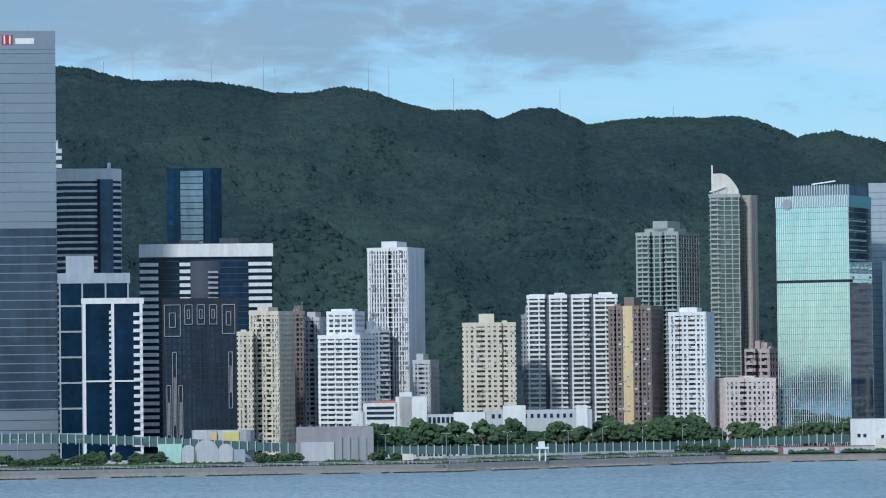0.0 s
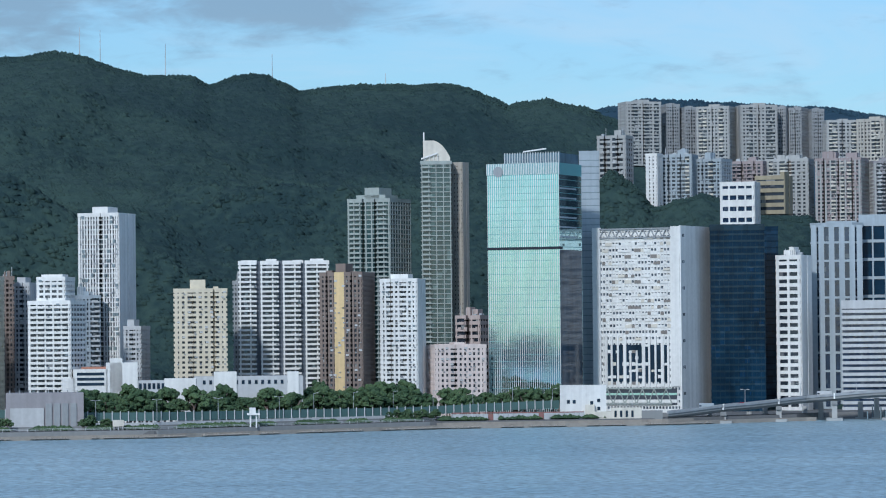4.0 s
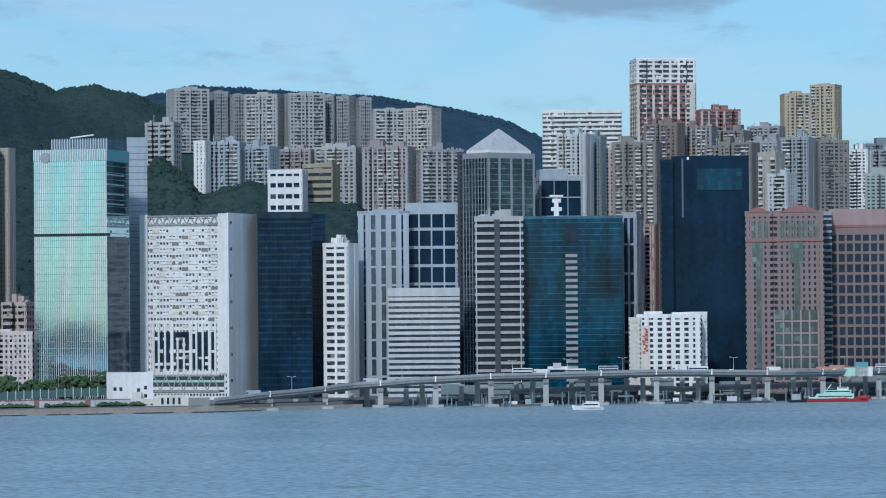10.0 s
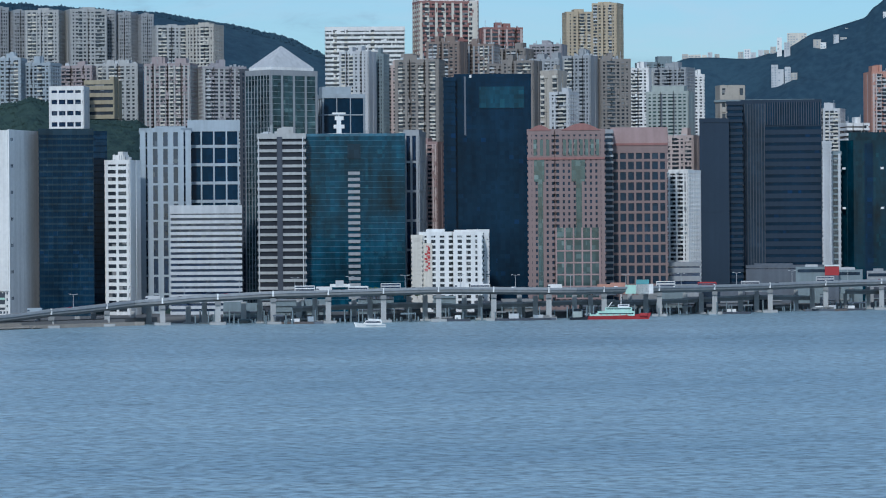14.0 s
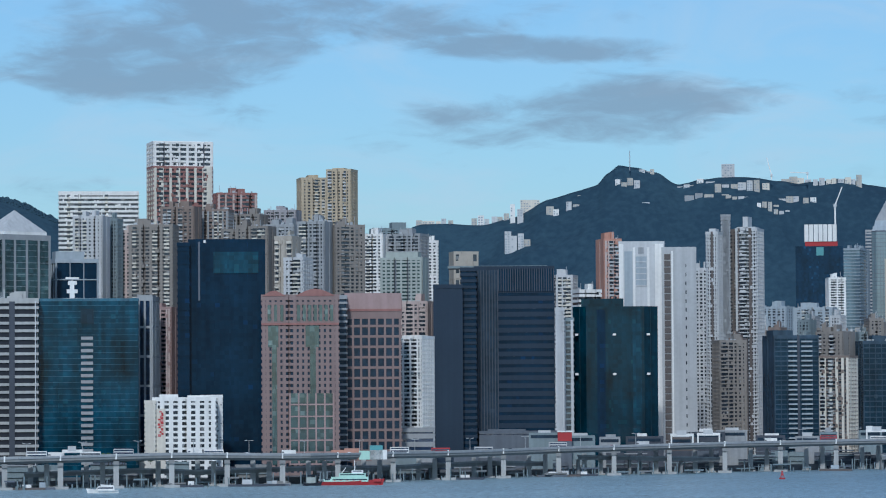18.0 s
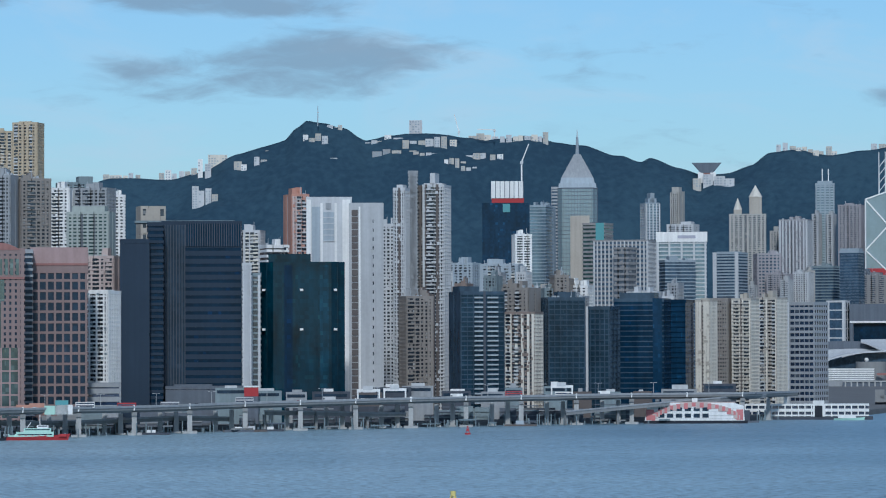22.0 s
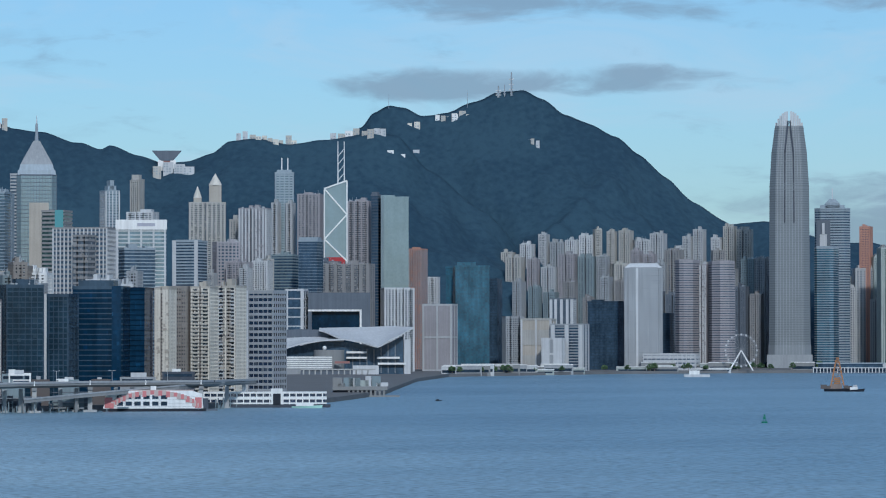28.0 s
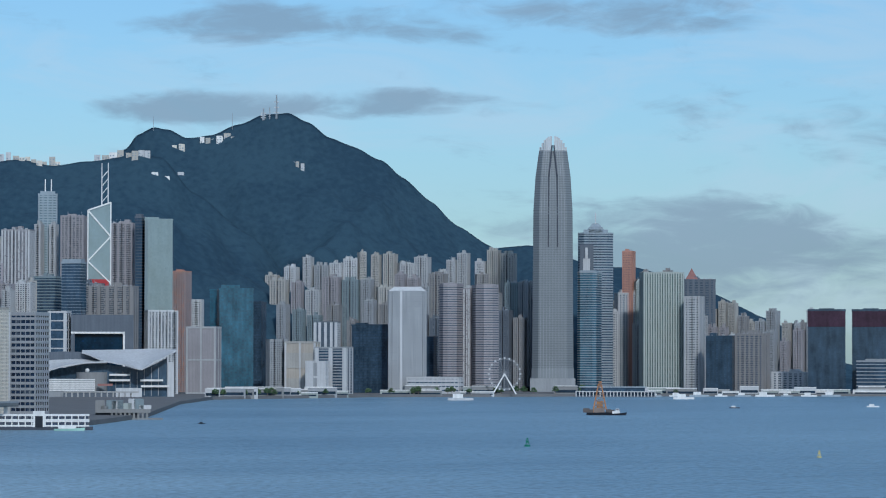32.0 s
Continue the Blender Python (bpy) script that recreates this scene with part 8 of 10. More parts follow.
strut(s, (0, 14, center["h"]), (0, 14, center["h"] + 26), 0.7)
part("mast", s, "steel", center)


# dark tower: small red pyramid roof
s = bmesh.new()
q = pointed["w"] * 0.2
prism(s, [(-q, -q), (q, -q), (q, q), (-q, q)], pointed["h"], pointed["h"] + 15, 0.03)
part("pyramid_roof", s, "brick", pointed).location = (-pointed["w"] * 0.22, 9, 0)


# ---------------------------------------------------------------- convention hall with sweeping roofs
def profile(e, name, outline, y0, y1, mat, label=""):
    """An upright slab whose face is an outline of (x, z), counter-clockwise as seen from the water."""
    s = bmesh.new()
    f = [s.verts.new((x, y0, z)) for x, z in outline]
    r = [s.verts.new((x, y1, z)) for x, z in outline]
    s.faces.new(f)
    s.faces.new(r[::-1])
    for i in range(len(outline)):
        k = (i + 1) % len(outline)
        s.faces.new((f[k], f[i], r[i], r[k]))
    return part(name, s, mat, e, label)


def shell(e, name, fore, aft, mat, label="", thick=1.5, steps=28, ribs=6):
    """A roof swept between a front and a rear edge, each a list of (x, y, z) joined by a smooth line, sagging a little between them."""
    def along(points, u):
        x = points[0][0] + (points[-1][0] - points[0][0]) * u
        ys, zs = [(a, b) for a, b, c in points], [(a, c) for a, b, c in points]
        return Vector((x, curve(ys, x), curve(zs, x)))
    s = bmesh.new()
    grid_v = []
    for i in range(steps + 1):
        a, b = along(fore, i / steps), along(aft, i / steps)
        row = []
        for k in range(ribs + 1):
            q = a.lerp(b, k / ribs)
            row.append((q.x, q.y, q.z - 1.4 * math.sin(math.pi * k / ribs)))
        grid_v.append(row)
    top = [[s.verts.new(q) for q in row] for row in grid_v]
    low = [[s.verts.new((q[0], q[1], q[2] - thick)) for q in row] for row in grid_v]
    for i in range(steps):
        for k in range(ribs):
            s.faces.new((top[i][k], top[i + 1][k], top[i + 1][k + 1], top[i][k + 1]))
            s.faces.new((low[i][k], low[i][k + 1], low[i + 1][k + 1], low[i + 1][k]))
        s.faces.new((low[i][0], low[i + 1][0], top[i + 1][0], top[i][0]))
        s.faces.new((top[i][ribs], top[i + 1][ribs], low[i + 1][ribs], low[i][ribs]))
    for i in (0, steps):
        for k in range(ribs):
            s.faces.new((top[i][k], top[i][k + 1], low[i][k + 1], low[i][k]) if i else (top[i][k + 1], top[i][k], low[i][k], low[i][k + 1]))
    return part(name, s, mat, e, label)


def convention_hall():
    d = 3730
    e = thing("convention_hall", "waterfront convention hall with sweeping pale curved roofs and glass front", "convention hall", 30.961, d, 0)
    X = lambda b: lat(e, b)
    # glass under the roofs, cut to their line
    profile(e, "glass_front", [(X(29.95), 3), (X(31.79), 3), (X(31.79), 42), (X(31.64), 37), (X(31.39), 29), (X(31.11), 33.5), (X(30.85), 36.5), (X(30.56), 36), (X(30.27), 33), (X(29.95), 28)], 2, 44, "hazeglass", "blue grey glass walls under the roofs")
    profile(e, "rear_vault", [(X(29.95), 34), (X(30.85), 34), (X(30.85), 39), (X(30.66), 45), (X(30.47), 48), (X(30.2), 48.6), (X(29.95), 48)], 14, 40, "slate", "dark grey rear vault")
    shell(e, "lower_roof", [(X(29.90), -12, 29.6), (X(30.27), -14, 35.2), (X(30.56), -13, 38.0), (X(30.86), -10, 38.8)], [(X(29.90), 13, 39.8), (X(30.4), 13, 40.8), (X(30.86), 8, 39.2)], "pale", "pale metal lower roof")
    shell(e, "wing_roof", [(X(30.47), 6, 48.2), (X(30.85), -10, 39.0), (X(31.12), -16, 36.0), (X(31.39), -26, 31.2), (X(31.64), -14, 40.2), (X(31.94), -4, 50.0)], [(X(30.47), 30, 50.0), (X(31.0), 46, 50.6), (X(31.58), 46, 51.6), (X(31.94), 20, 50.8)], "pale", "pale metal wing roof sweeping to a forward point", steps=40)
    for b0, b1, z in ((30.90, 31.22, 25), (30.90, 31.22, 19.5), (31.38, 31.73, 19.5), (31.39, 31.82, 13.5)):
        slab_part(e, "white_ledge", X(b0), X(b1), -4, 2.5, z - 1, z + 1, "white")
    for k in range(7):
        b = 31.0 + 0.11 * k
        slab_part(e, "mullion", X(b) - 0.3, X(b) + 0.3, 1.2, 2.2, 4, 28 if k < 4 else 33, "grey")
    s = bmesh.new()
    ring(s, X(30.63), -10, 3, 15.5, 15.5, 24.5, 28)
    part("round_pavilion", s, "concrete", e, "round pale concrete pavilion")
    s = bmesh.new()
    bmesh.ops.create_icosphere(s, subdivisions=2, radius=2.2, matrix=Matrix.Translation((X(30.56), -12, 29.4)))
    part("radome", s, "white", e)
    slab_part(e, "side_hall", X(29.93), X(30.68), -30, -14, 3, 21, "grey")
    for k in range(6):
        slab_part(e, "side_louvre", X(29.93), X(30.68), -30.8, -30, 9 + k * 2.1, 10.3 + k * 2.1, "white")
    slab_part(e, "white_pylon", X(31.80), X(31.90), -2, 8, 3, 38, "pale")
    slab_part(e, "terrace", X(30.2), X(31.35), -40, -28, 0, 8.5, "slate")
    for k in range(12):
        b = 30.24 + 0.09 * k
        slab_part(e, "terrace_column", X(b) - 0.7, X(b) + 0.7, -41, -40, 0, 7.4, "stone")
    slab_part(e, "terrace_edge", X(30.2), X(31.35), -41.4, -40, 7.4, 8.7, "stone")
    slab_part(e, "terrace_wall", X(31.0), X(31.4), -41, -40, 3, 12.0, "pale")
    slab_part(e, "red_canopy", X(30.72), X(30.95), -36, -30, 14.0, 16.2, "brick")


convention_hall()


def gate_block():
    """Government offices with a wide open door shape."""
    d = 3860
    e = thing("gate_block", "dark glass government block with a wide door-shaped opening", "office building", 30.750, d, LAND)
    x0, x1 = lat(e, 30.301), lat(e, 31.270)
    h = 87.30 - LAND
    h2 = 69.49 - LAND
    slab_part(e, "lintel", x0, x1, 0, 24, h2, h, "slate")
    slab_part(e, "jamb", x1 - 10, x1, 0, 24, 0, h2, "slate")
    slab_part(e, "jamb", x0, x0 + 4, 0, 24, 0, h2, "slate")
    slab_part(e, "dark_glass", x0 + 4, x1 - 10, 6, 22, 0, h2, "deep")
    slab_part(e, "white_edge", x0, x1 - 9, -0.6, 0, h2 - 2.0, h2, "white")
    slab_part(e, "white_edge", x1 - 11, x1 - 9, -0.6, 0, 0, h2, "white")


gate_block()


# ---------------------------------------------------------------- on the hills
def villa(bearing, rise, wide, tall, mat="white", label="white villa block on the wooded slope", parts=3):
    """Houses where a line of that rise meets the slope; width in degrees, height as a share of the distance."""
    d = on_slope(bearing, rise)
    w, h, z = radians(wide) * d, tall * d * 1.1, EYE + rise * d
    e = thing("hill_house", label, "house", bearing, d, z - 10, group="houses on the hills")
    rnd = random.Random(round(bearing * 977) + round(z))
    for k in range(parts):
        a = -w / 2 + w * k / parts + rnd.uniform(-0.1, 0.1) * w / parts
        ww = w / parts * rnd.uniform(0.72, 1.05)
        hh = h * rnd.uniform(0.55, 1.05) + 10
        y = rnd.uniform(0, 8)
        wing = slab_part(e, "wing", a, a + ww, y, y + 12, 0, hh, rnd.choice((mat, "buff", "pale")))
        s = bmesh.new()
        for i in range(max(1, int((hh - 10) / 3.2))):
            for j in range(max(1, int(ww / 3.5))):
                if rnd.random() < 0.7:
                    box(s, a + 0.7 + j * 3.5, a + 2.6 + j * 3.5, y - 0.15, y + 0.2, 10.8 + i * 3.2, 12.4 + i * 3.2)
        if s.verts:
            part("window", s, "far_blue", wing, kind="stuff")
        else:
            s.free()
    return e


villa(20.275, 0.0489, 0.193, 0.0031, "white", parts=2)
villa(20.503, 0.0501, 0.298, 0.0040, "cream", "pale apartment block on the ridge", parts=1)
villa(20.844, 0.0486, 0.246, 0.0031, "white", parts=2)
villa(21.143, 0.0501, 0.211, 0.0028, "white", parts=2)
villa(21.292, 0.0535, 0.158, 0.0015, "white", parts=1)
villa(22.000, 0.0560, 0.396, 0.0034, "white", "pale apartment block on the ridge", parts=4)
villa(22.313, 0.0600, 0.264, 0.0015, "pale", parts=3)
villa(22.924, 0.0554, 0.308, 0.0022, "pale", parts=3)
villa(23.220, 0.0563, 0.282, 0.0028, "white", parts=2)
villa(23.793, 0.0547, 0.864, 0.0037, "cream", "pale apartment block on the ridge", parts=7)
villa(23.608, 0.0587, 0.247, 0.0045, "cream", "pale apartment block on the ridge", parts=1)
villa(23.766, 0.0520, 0.459, 0.0022, "white", parts=5)
villa(24.180, 0.0495, 0.335, 0.0031, "white", parts=4)
villa(24.515, 0.0516, 0.335, 0.0022, "white", parts=3)
villa(24.851, 0.0507, 0.229, 0.0025, "white", parts=2)
villa(24.644, 0.0569, 0.485, 0.0022, "cream", parts=4)
villa(25.270, 0.0562, 0.768, 0.0034, "cream", "pale apartment block on the ridge", parts=8)
villa(24.409, 0.0489, 0.265, 0.0015, "white", parts=3)
villa(22.171, 0.0517, 0.334, 0.0012, "pale", parts=3)
villa(22.558, 0.0495, 0.123, 0.0012, "white", parts=2)
villa(22.778, 0.0452, 0.141, 0.0012, "white", parts=1)
villa(20.283, 0.0390, 0.420, 0.0052, "pale", "pale apartment block on the ridge", parts=4)
villa(18.999, 0.0464, 0.610, 0.0021, "cream", parts=6)
villa(19.872, 0.0464, 0.612, 0.0031, "white", parts=6)
villa(23.255, 0.0529, 0.705, 0.0018, "grey", parts=5)
villa(29.332, 0.0535, 0.299, 0.0025, "cream", parts=3)
villa(29.808, 0.0520, 0.652, 0.0028, "cream", parts=7)
villa(30.773, 0.0538, 0.238, 0.0022, "pale", parts=2)
villa(31.015, 0.0538, 0.247, 0.0028, "white", parts=2)
villa(31.332, 0.0538, 0.388, 0.0031, "white", parts=4)
villa(31.694, 0.0486, 0.300, 0.0022, "white", parts=3)
villa(32.056, 0.0492, 0.212, 0.0018, "white", parts=2)
villa(28.213, 0.0442, 0.658, 0.0031, "white", parts=4)
villa(31.906, 0.0560, 0.265, 0.0026, "cream", parts=3)
villa(32.471, 0.0584, 0.371, 0.0022, "white", parts=4)
villa(32.718, 0.0590, 0.335, 0.0028, "white", parts=3)
villa(33.670, 0.0522, 0.123, 0.0009, "pale", parts=1)
villa(33.820, 0.0519, 0.212, 0.0022, "white", parts=3)


def mast(bearing, distance, z, high, r=0.5, label="thin lattice radio mast on the ridge"):
    e = thing("radio_mast", label, "mast", bearing, distance, z - 4, group="ridge masts")
    s = bmesh.new()
    ring(s, 0, 0, 0, r, r * 0.6, high + 4, 5)
    part("mast_tube", s, "steel", e)
    s = bmesh.new()
    for k in range(3):
        strut(s, (-r * 2.0, 0, high * (0.3 + 0.25 * k)), (r * 2.0, 0, high * (0.3 + 0.25 * k)), r * 0.4)
    part("cross_arm", s, "steel", e)


mast(-5.229, 2600, 253.3, 7.2, 0.34)
mast(-4.775, 2600, 248.4, 26.0, 0.34)
mast(-3.554, 2600, 245.3, 16.8, 0.34)
mast(-2.745, 2600, 238.2, 27.3, 0.34)
mast(-2.569, 2600, 236.6, 18.5, 0.34)
mast(-1.105, 2600, 238.4, 20.1, 0.34)
mast(-0.787, 2600, 235.0, 21.7, 0.34)
mast(0.225, 2600, 223.3, 23.3, 0.34)
mast(1.885, 2600, 222.7, 16.5, 0.34)
mast(3.654, 2600, 216.7, 8.4, 0.34)
mast(22.040, 4700, 332.0, 21.7, 0.70)
mast(33.477, 4915, 367.3, 28.1, 1.60)
mast(33.274, 4915, 365.0, 12.1, 1.80)
mast(31.562, 4915, 350.0, 15.2, 0.40)
mast(32.789, 4915, 349.9, 21.2, 0.40)
mast(33.371, 4915, 366.5, 12.1, 0.80)

# flying saucer shaped lookout on the saddle
e = thing("lookout_tower", "anvil-shaped lookout tower on white legs", "lookout tower", 28.103, 4700, 251.35 - 6)
lw = (lat(e, 28.339) - lat(e, 27.883))
lz = 279.01 - e.location.z
s = bmesh.new()
sec = [(-lw / 2, lz), (lw / 2, lz), (lw * 0.2, lz - 13), (-lw * 0.2, lz - 13)]
f = [s.verts.new((x, 0, z)) for x, z in sec]
r = [s.verts.new((x, 14, z)) for x, z in sec]
s.faces.new(f[::-1])
s.faces.new(r)
for i in range(4):
    s.faces.new((f[i], f[(i + 1) % 4], r[(i + 1) % 4], r[i]))
part("bowl", s, "slate", e)
for x in (-lw * 0.3, lw * 0.12):
    slab_part(e, "leg", x, x + 7, 0, 10, 0, lz - 12, "white")
slab_part(e, "waist", -lw * 0.18, lw * 0.18, 1, 10, lz * 0.3, lz - 12, "brick")

# ---------------------------------------------------------------- the elevated road over the water
DECK = [(7.9, 4.9), (9.13, 7.7), (10.37, 10.6), (11.25, 12.4), (12.48, 13.8), (15, 14.6), (17, 13.6), (19.5, 13.2), (21.5, 14.2), (24, 15.2), (27, 15.8), (30.2, 15.5)]
ROAD_DEEP = 15.0


def road_d(b):
    return shore_at(b) + 1.0


viaduct = new("viaduct")
tagged(viaduct, "long concrete elevated highway on paired piers over the water", "viaduct")
bs = [8.0 + 0.86 * i for i in range(26)]
for b0, b1 in zip(bs, bs[1:]):
    s = bmesh.new()
    sub = 4
    pts = [b0 + (b1 - b0) * i / sub for i in range(sub + 1)]
    cols = []
    for b in pts:
        z = curve(DECK, b)
        d = road_d(b)
        sec = [(0, z - 0.2), (0, z - 1.3), (2.5, z - 2.4), (ROAD_DEEP - 2.5, z - 2.4), (ROAD_DEEP, z - 1.3), (ROAD_DEEP, z - 0.2)]
        cols.append([s.verts.new(spot(b, d + a, zz)) for a, zz in sec])
    for a, c in zip(cols, cols[1:]):
        for k in range(6):
            s.faces.new((a[k], a[(k + 1) % 6], c[(k + 1) % 6], c[k]))
    part("deck_span", s, "concrete", viaduct)
    for off in (0.0, ROAD_DEEP - 0.4):
        s = bmesh.new()
        for i in range(sub):
            p, q = pts[i], pts[i + 1]
            strut(s, spot(p, road_d(p) + off, curve(DECK, p) + 0.3), spot(q, road_d(q) + off, curve(DECK, q) + 0.3), 0.5)
        part("parapet_wall", s, "grey", viaduct)
    z = curve(DECK, b0)
    if z > 6.5:
        turn = Matrix.Rotation(radians(-b0), 4, "Z")
        for off in (2.0, ROAD_DEEP - 3.5):
            s = bmesh.new()
            box(s, -1.2, 1.2, -0.9, 0.9, -0.5, z - 3.6)
            s.transform(Matrix.Translation(spot(b0, road_d(b0) + off)) @ turn)
            part("pier", s, "stone", viaduct)
        s = bmesh.new()
        box(s, -1.3, 1.3, -2, ROAD_DEEP - 2, z - 3.9, z - 2.2)
        s.transform(Matrix.Translation(spot(b0, road_d(b0) + 2)) @ turn)
        part("crosshead", s, "concrete", viaduct)
        s = bmesh.new()
        box(s, -3.6, 3.6, -3, ROAD_DEEP, -0.4, 1.1)
        s.transform(Matrix.Translation(spot(b0, road_d(b0))) @ turn)
        part("pile_cap", s, "stone", viaduct)
        s = bmesh.new()
        box(s, -0.35, 0.35, -0.6, 0.1, z - 1.4, z + 1.2)
        s.transform(Matrix.Translation(spot(b0, road_d(b0))) @ turn)
        part("joint_post", s, "white", viaduct)
        # the second carriageway's piers stand a little to the side
        for side, off in ((-0.21, ROAD_DEEP + 5.0), (0.40, ROAD_DEEP + 9.0)):
            bb = b0 + side
            s = bmesh.new()
            prism(s, [(-1.3, -0.9), (1.3, -0.9), (1.3, 0.9), (-1.3, 0.9)], -0.5, z - 3.0, 0.85)
            box(s, -2.4, 2.4, -1.6, 1.6, -0.4, 0.8)
            s.transform(Matrix.Translation(spot(bb, road_d(bb) + off)) @ turn)
            part("rear_pier", s, "stone", viaduct)

# service road on low piers behind, and a slip road that comes down
slip = new("slip_road")
tagged(slip, "lower concrete slip road on thin piers", "viaduct")
for b0, b1, z0, z1, off in [(12.6 + 0.9 * i, 13.5 + 0.9 * i, 6.5 + 0.6 * (i % 3), 6.5 + 0.6 * ((i + 1) % 3), 22) for i in range(9)] + [(21.2, 22.0, 9.5, 8.8, 14), (22.0, 22.8, 8.8, 7.8, 13), (22.8, 23.4, 7.8, 7.2, 13), (25.9, 26.7, 7.0, 9.2, -6), (26.7, 27.5, 9.2, 11.4, -5), (27.5, 28.3, 11.4, 13.4, -4), (28.3, 29.0, 13.4, 14.5, -2)]:
    s = bmesh.new()
    d0, d1 = road_d(b0) + off, road_d(b1) + off
    v = [s.verts.new(spot(b, d + k, z + h)) for b, d, z in ((b0, d0, z0), (b1, d1, z1)) for k, h in ((0, 0), (8, 0), (8, -1.6), (0, -1.6))]
    for f in ((0, 1, 5, 4), (1, 2, 6, 5), (2, 3, 7, 6), (3, 0, 4, 7), (3, 2, 1, 0), (4, 5, 6, 7)):
        s.faces.new([v[i] for i in f])
    part("deck_span", s, "concrete", slip)
    s = bmesh.new()
    strut(s, spot(b0, d0, z0 + 0.4), spot(b1, d1, z1 + 0.4), 0.4)
    part("parapet_wall", s, "grey", slip)
    s = bmesh.new()
    box(s, -0.7, 0.7, -0.7, 0.7, -0.5, z0 - 1.5)
    s.transform(Matrix.Translation(spot(b0, d0 + 4)))
    part("pier", s, "concrete", slip)


# temporary works under the elevated road: piles, low platforms and moored pontoons
rnd = random.Random(41)
works_deck = new("works_trestle")
tagged(works_deck, "rusty piled works trestle under the elevated road", "trestle")
s = bmesh.new()
for k in range(420):
    b = rnd.uniform(11.0, 29.2)
    p = spot(b, road_d(b) + rnd.choice((-4.0, 3.0, 8.0, 22.0, 28.0)) + rnd.uniform(-1, 1))
    ring(s, p.x, p.y, -0.5, 0.32, 0.32, rnd.choice((2.2, 2.8, 4.5, 6.5)), 6)
part("piling", s, "mid", works_deck, kind="stuff")
for k in range(34):
    b = 11.6 + 17.0 * k / 34 + rnd.uniform(0, 0.3)
    w = rnd.uniform(0.12, 0.34)
    z, off, deep = rnd.choice((2.0, 2.4, 4.2)), rnd.choice((-5.0, 1.0, 20.0)), rnd.uniform(4, 8)
    s = bmesh.new()
    v = [s.verts.new(spot(c, road_d(c) + off + y, z + h)) for c in (b, b + w) for y, h in ((0, 0), (deep, 0), (deep, -0.7), (0, -0.7))]
    for f in ((0, 1, 5, 4), (1, 2, 6, 5), (2, 3, 7, 6), (3, 0, 4, 7), (3, 2, 1, 0), (4, 5, 6, 7)):
        s.faces.new([v[i] for i in f])
    part("platform", s, rnd.choice(("concrete", "mid", "pale", "slate")), works_deck)
for k in range(14):
    b = rnd.uniform(12.5, 28.8)
    e = thing("pontoon", "low dark work pontoon moored under the elevated road", "pontoon", b, road_d(b) - rnd.uniform(4, 10), 0, group="work pontoons")
    q = rnd.uniform(4, 9)
    slab_part(e, "hull", -q, q, 0, 5, -0.4, 1.0, rnd.choice(("dark", "slate", "umber")))
    slab_part(e, "deck_house", -q * 0.3, q * 0.2, 1, 4, 1.0, rnd.uniform(2.2, 3.4), rnd.choice(("pale", "bluegrey", "white")))


# ---------------------------------------------------------------- vehicles
def wheel_mesh():
    s = bmesh.new()
    bmesh.ops.create_cone(s, cap_ends=True, segments=10, radius1=0.42, radius2=0.42, depth=0.35, matrix=Matrix.Rotation(radians(90), 4, "X"))
    return mesh_of("wheel", s, "black")


WHEEL = wheel_mesh()


def vehicle(kind, b, d, z, mat, label, long, high, lane):
    e = thing(kind, label, kind, b, d + lane, z, group="road traffic")
    s = bmesh.new()
    if kind == "car":
        box(s, -long / 2, long / 2, -0.7, 0.7, 0.3, 0.85)
        prism(s, [(-long * 0.32, -0.62), (long * 0.28, -0.62), (long * 0.28, 0.62), (-long * 0.32, 0.62)], 0.85, high, 0.85)
    else:
        box(s, -long / 2, long / 2, -0.95, 0.95, 0.35, high)
        bmesh.ops.bevel(s, geom=list(s.edges), offset=0.12, segments=1, affect="EDGES")
    part("body", s, mat, e)
    s = bmesh.new()
    if kind == "bus":
        for z0 in ((1.0, 2.2) if high > 2.8 else (1.1,)):
            box(s, -long / 2 + 0.3, long / 2 - 0.3, -0.99, 0.99, z0, z0 + 0.65)
    elif kind == "lorry":
        box(s, -long / 2 + 0.1, -long / 2 + 1.1, -0.99, 0.99, 1.1, 1.7)
    else:
        box(s, -long * 0.28, long * 0.24, -0.64, 0.64, 0.9, high - 0.12)
    part("window_band", s, "office", e)
    for x in (-long * 0.33, long * 0.33):
        for y in (-0.7, 0.7):
            again("wheel", WHEEL, e, x, y, 0.42)


rnd = random.Random(21)
b = 8.6
while b < 29.5:
    lane = rnd.choice((3.0, 4.5, 9.5, 11.5))
    k = rnd.random()
    z = curve(DECK, b) - 0.2
    if k < 0.22:
        vehicle("bus", b, road_d(b), z, rnd.choice(("white", "pale", "red", "mint")), "long bus on the elevated road", 9.0, rnd.choice((2.4, 3.2)), lane)
    elif k < 0.42:
        vehicle("lorry", b, road_d(b), z, rnd.choice(("white", "bluegrey", "pale")), "box lorry on the elevated road", 6.5, 2.5, lane)
    else:
        vehicle("car", b, road_d(b), z, rnd.choice(("white", "black", "grey", "red", "silver")), "small car on the elevated road", 3.3, 1.15, lane)
    b += rnd.uniform(0.2, 0.75)


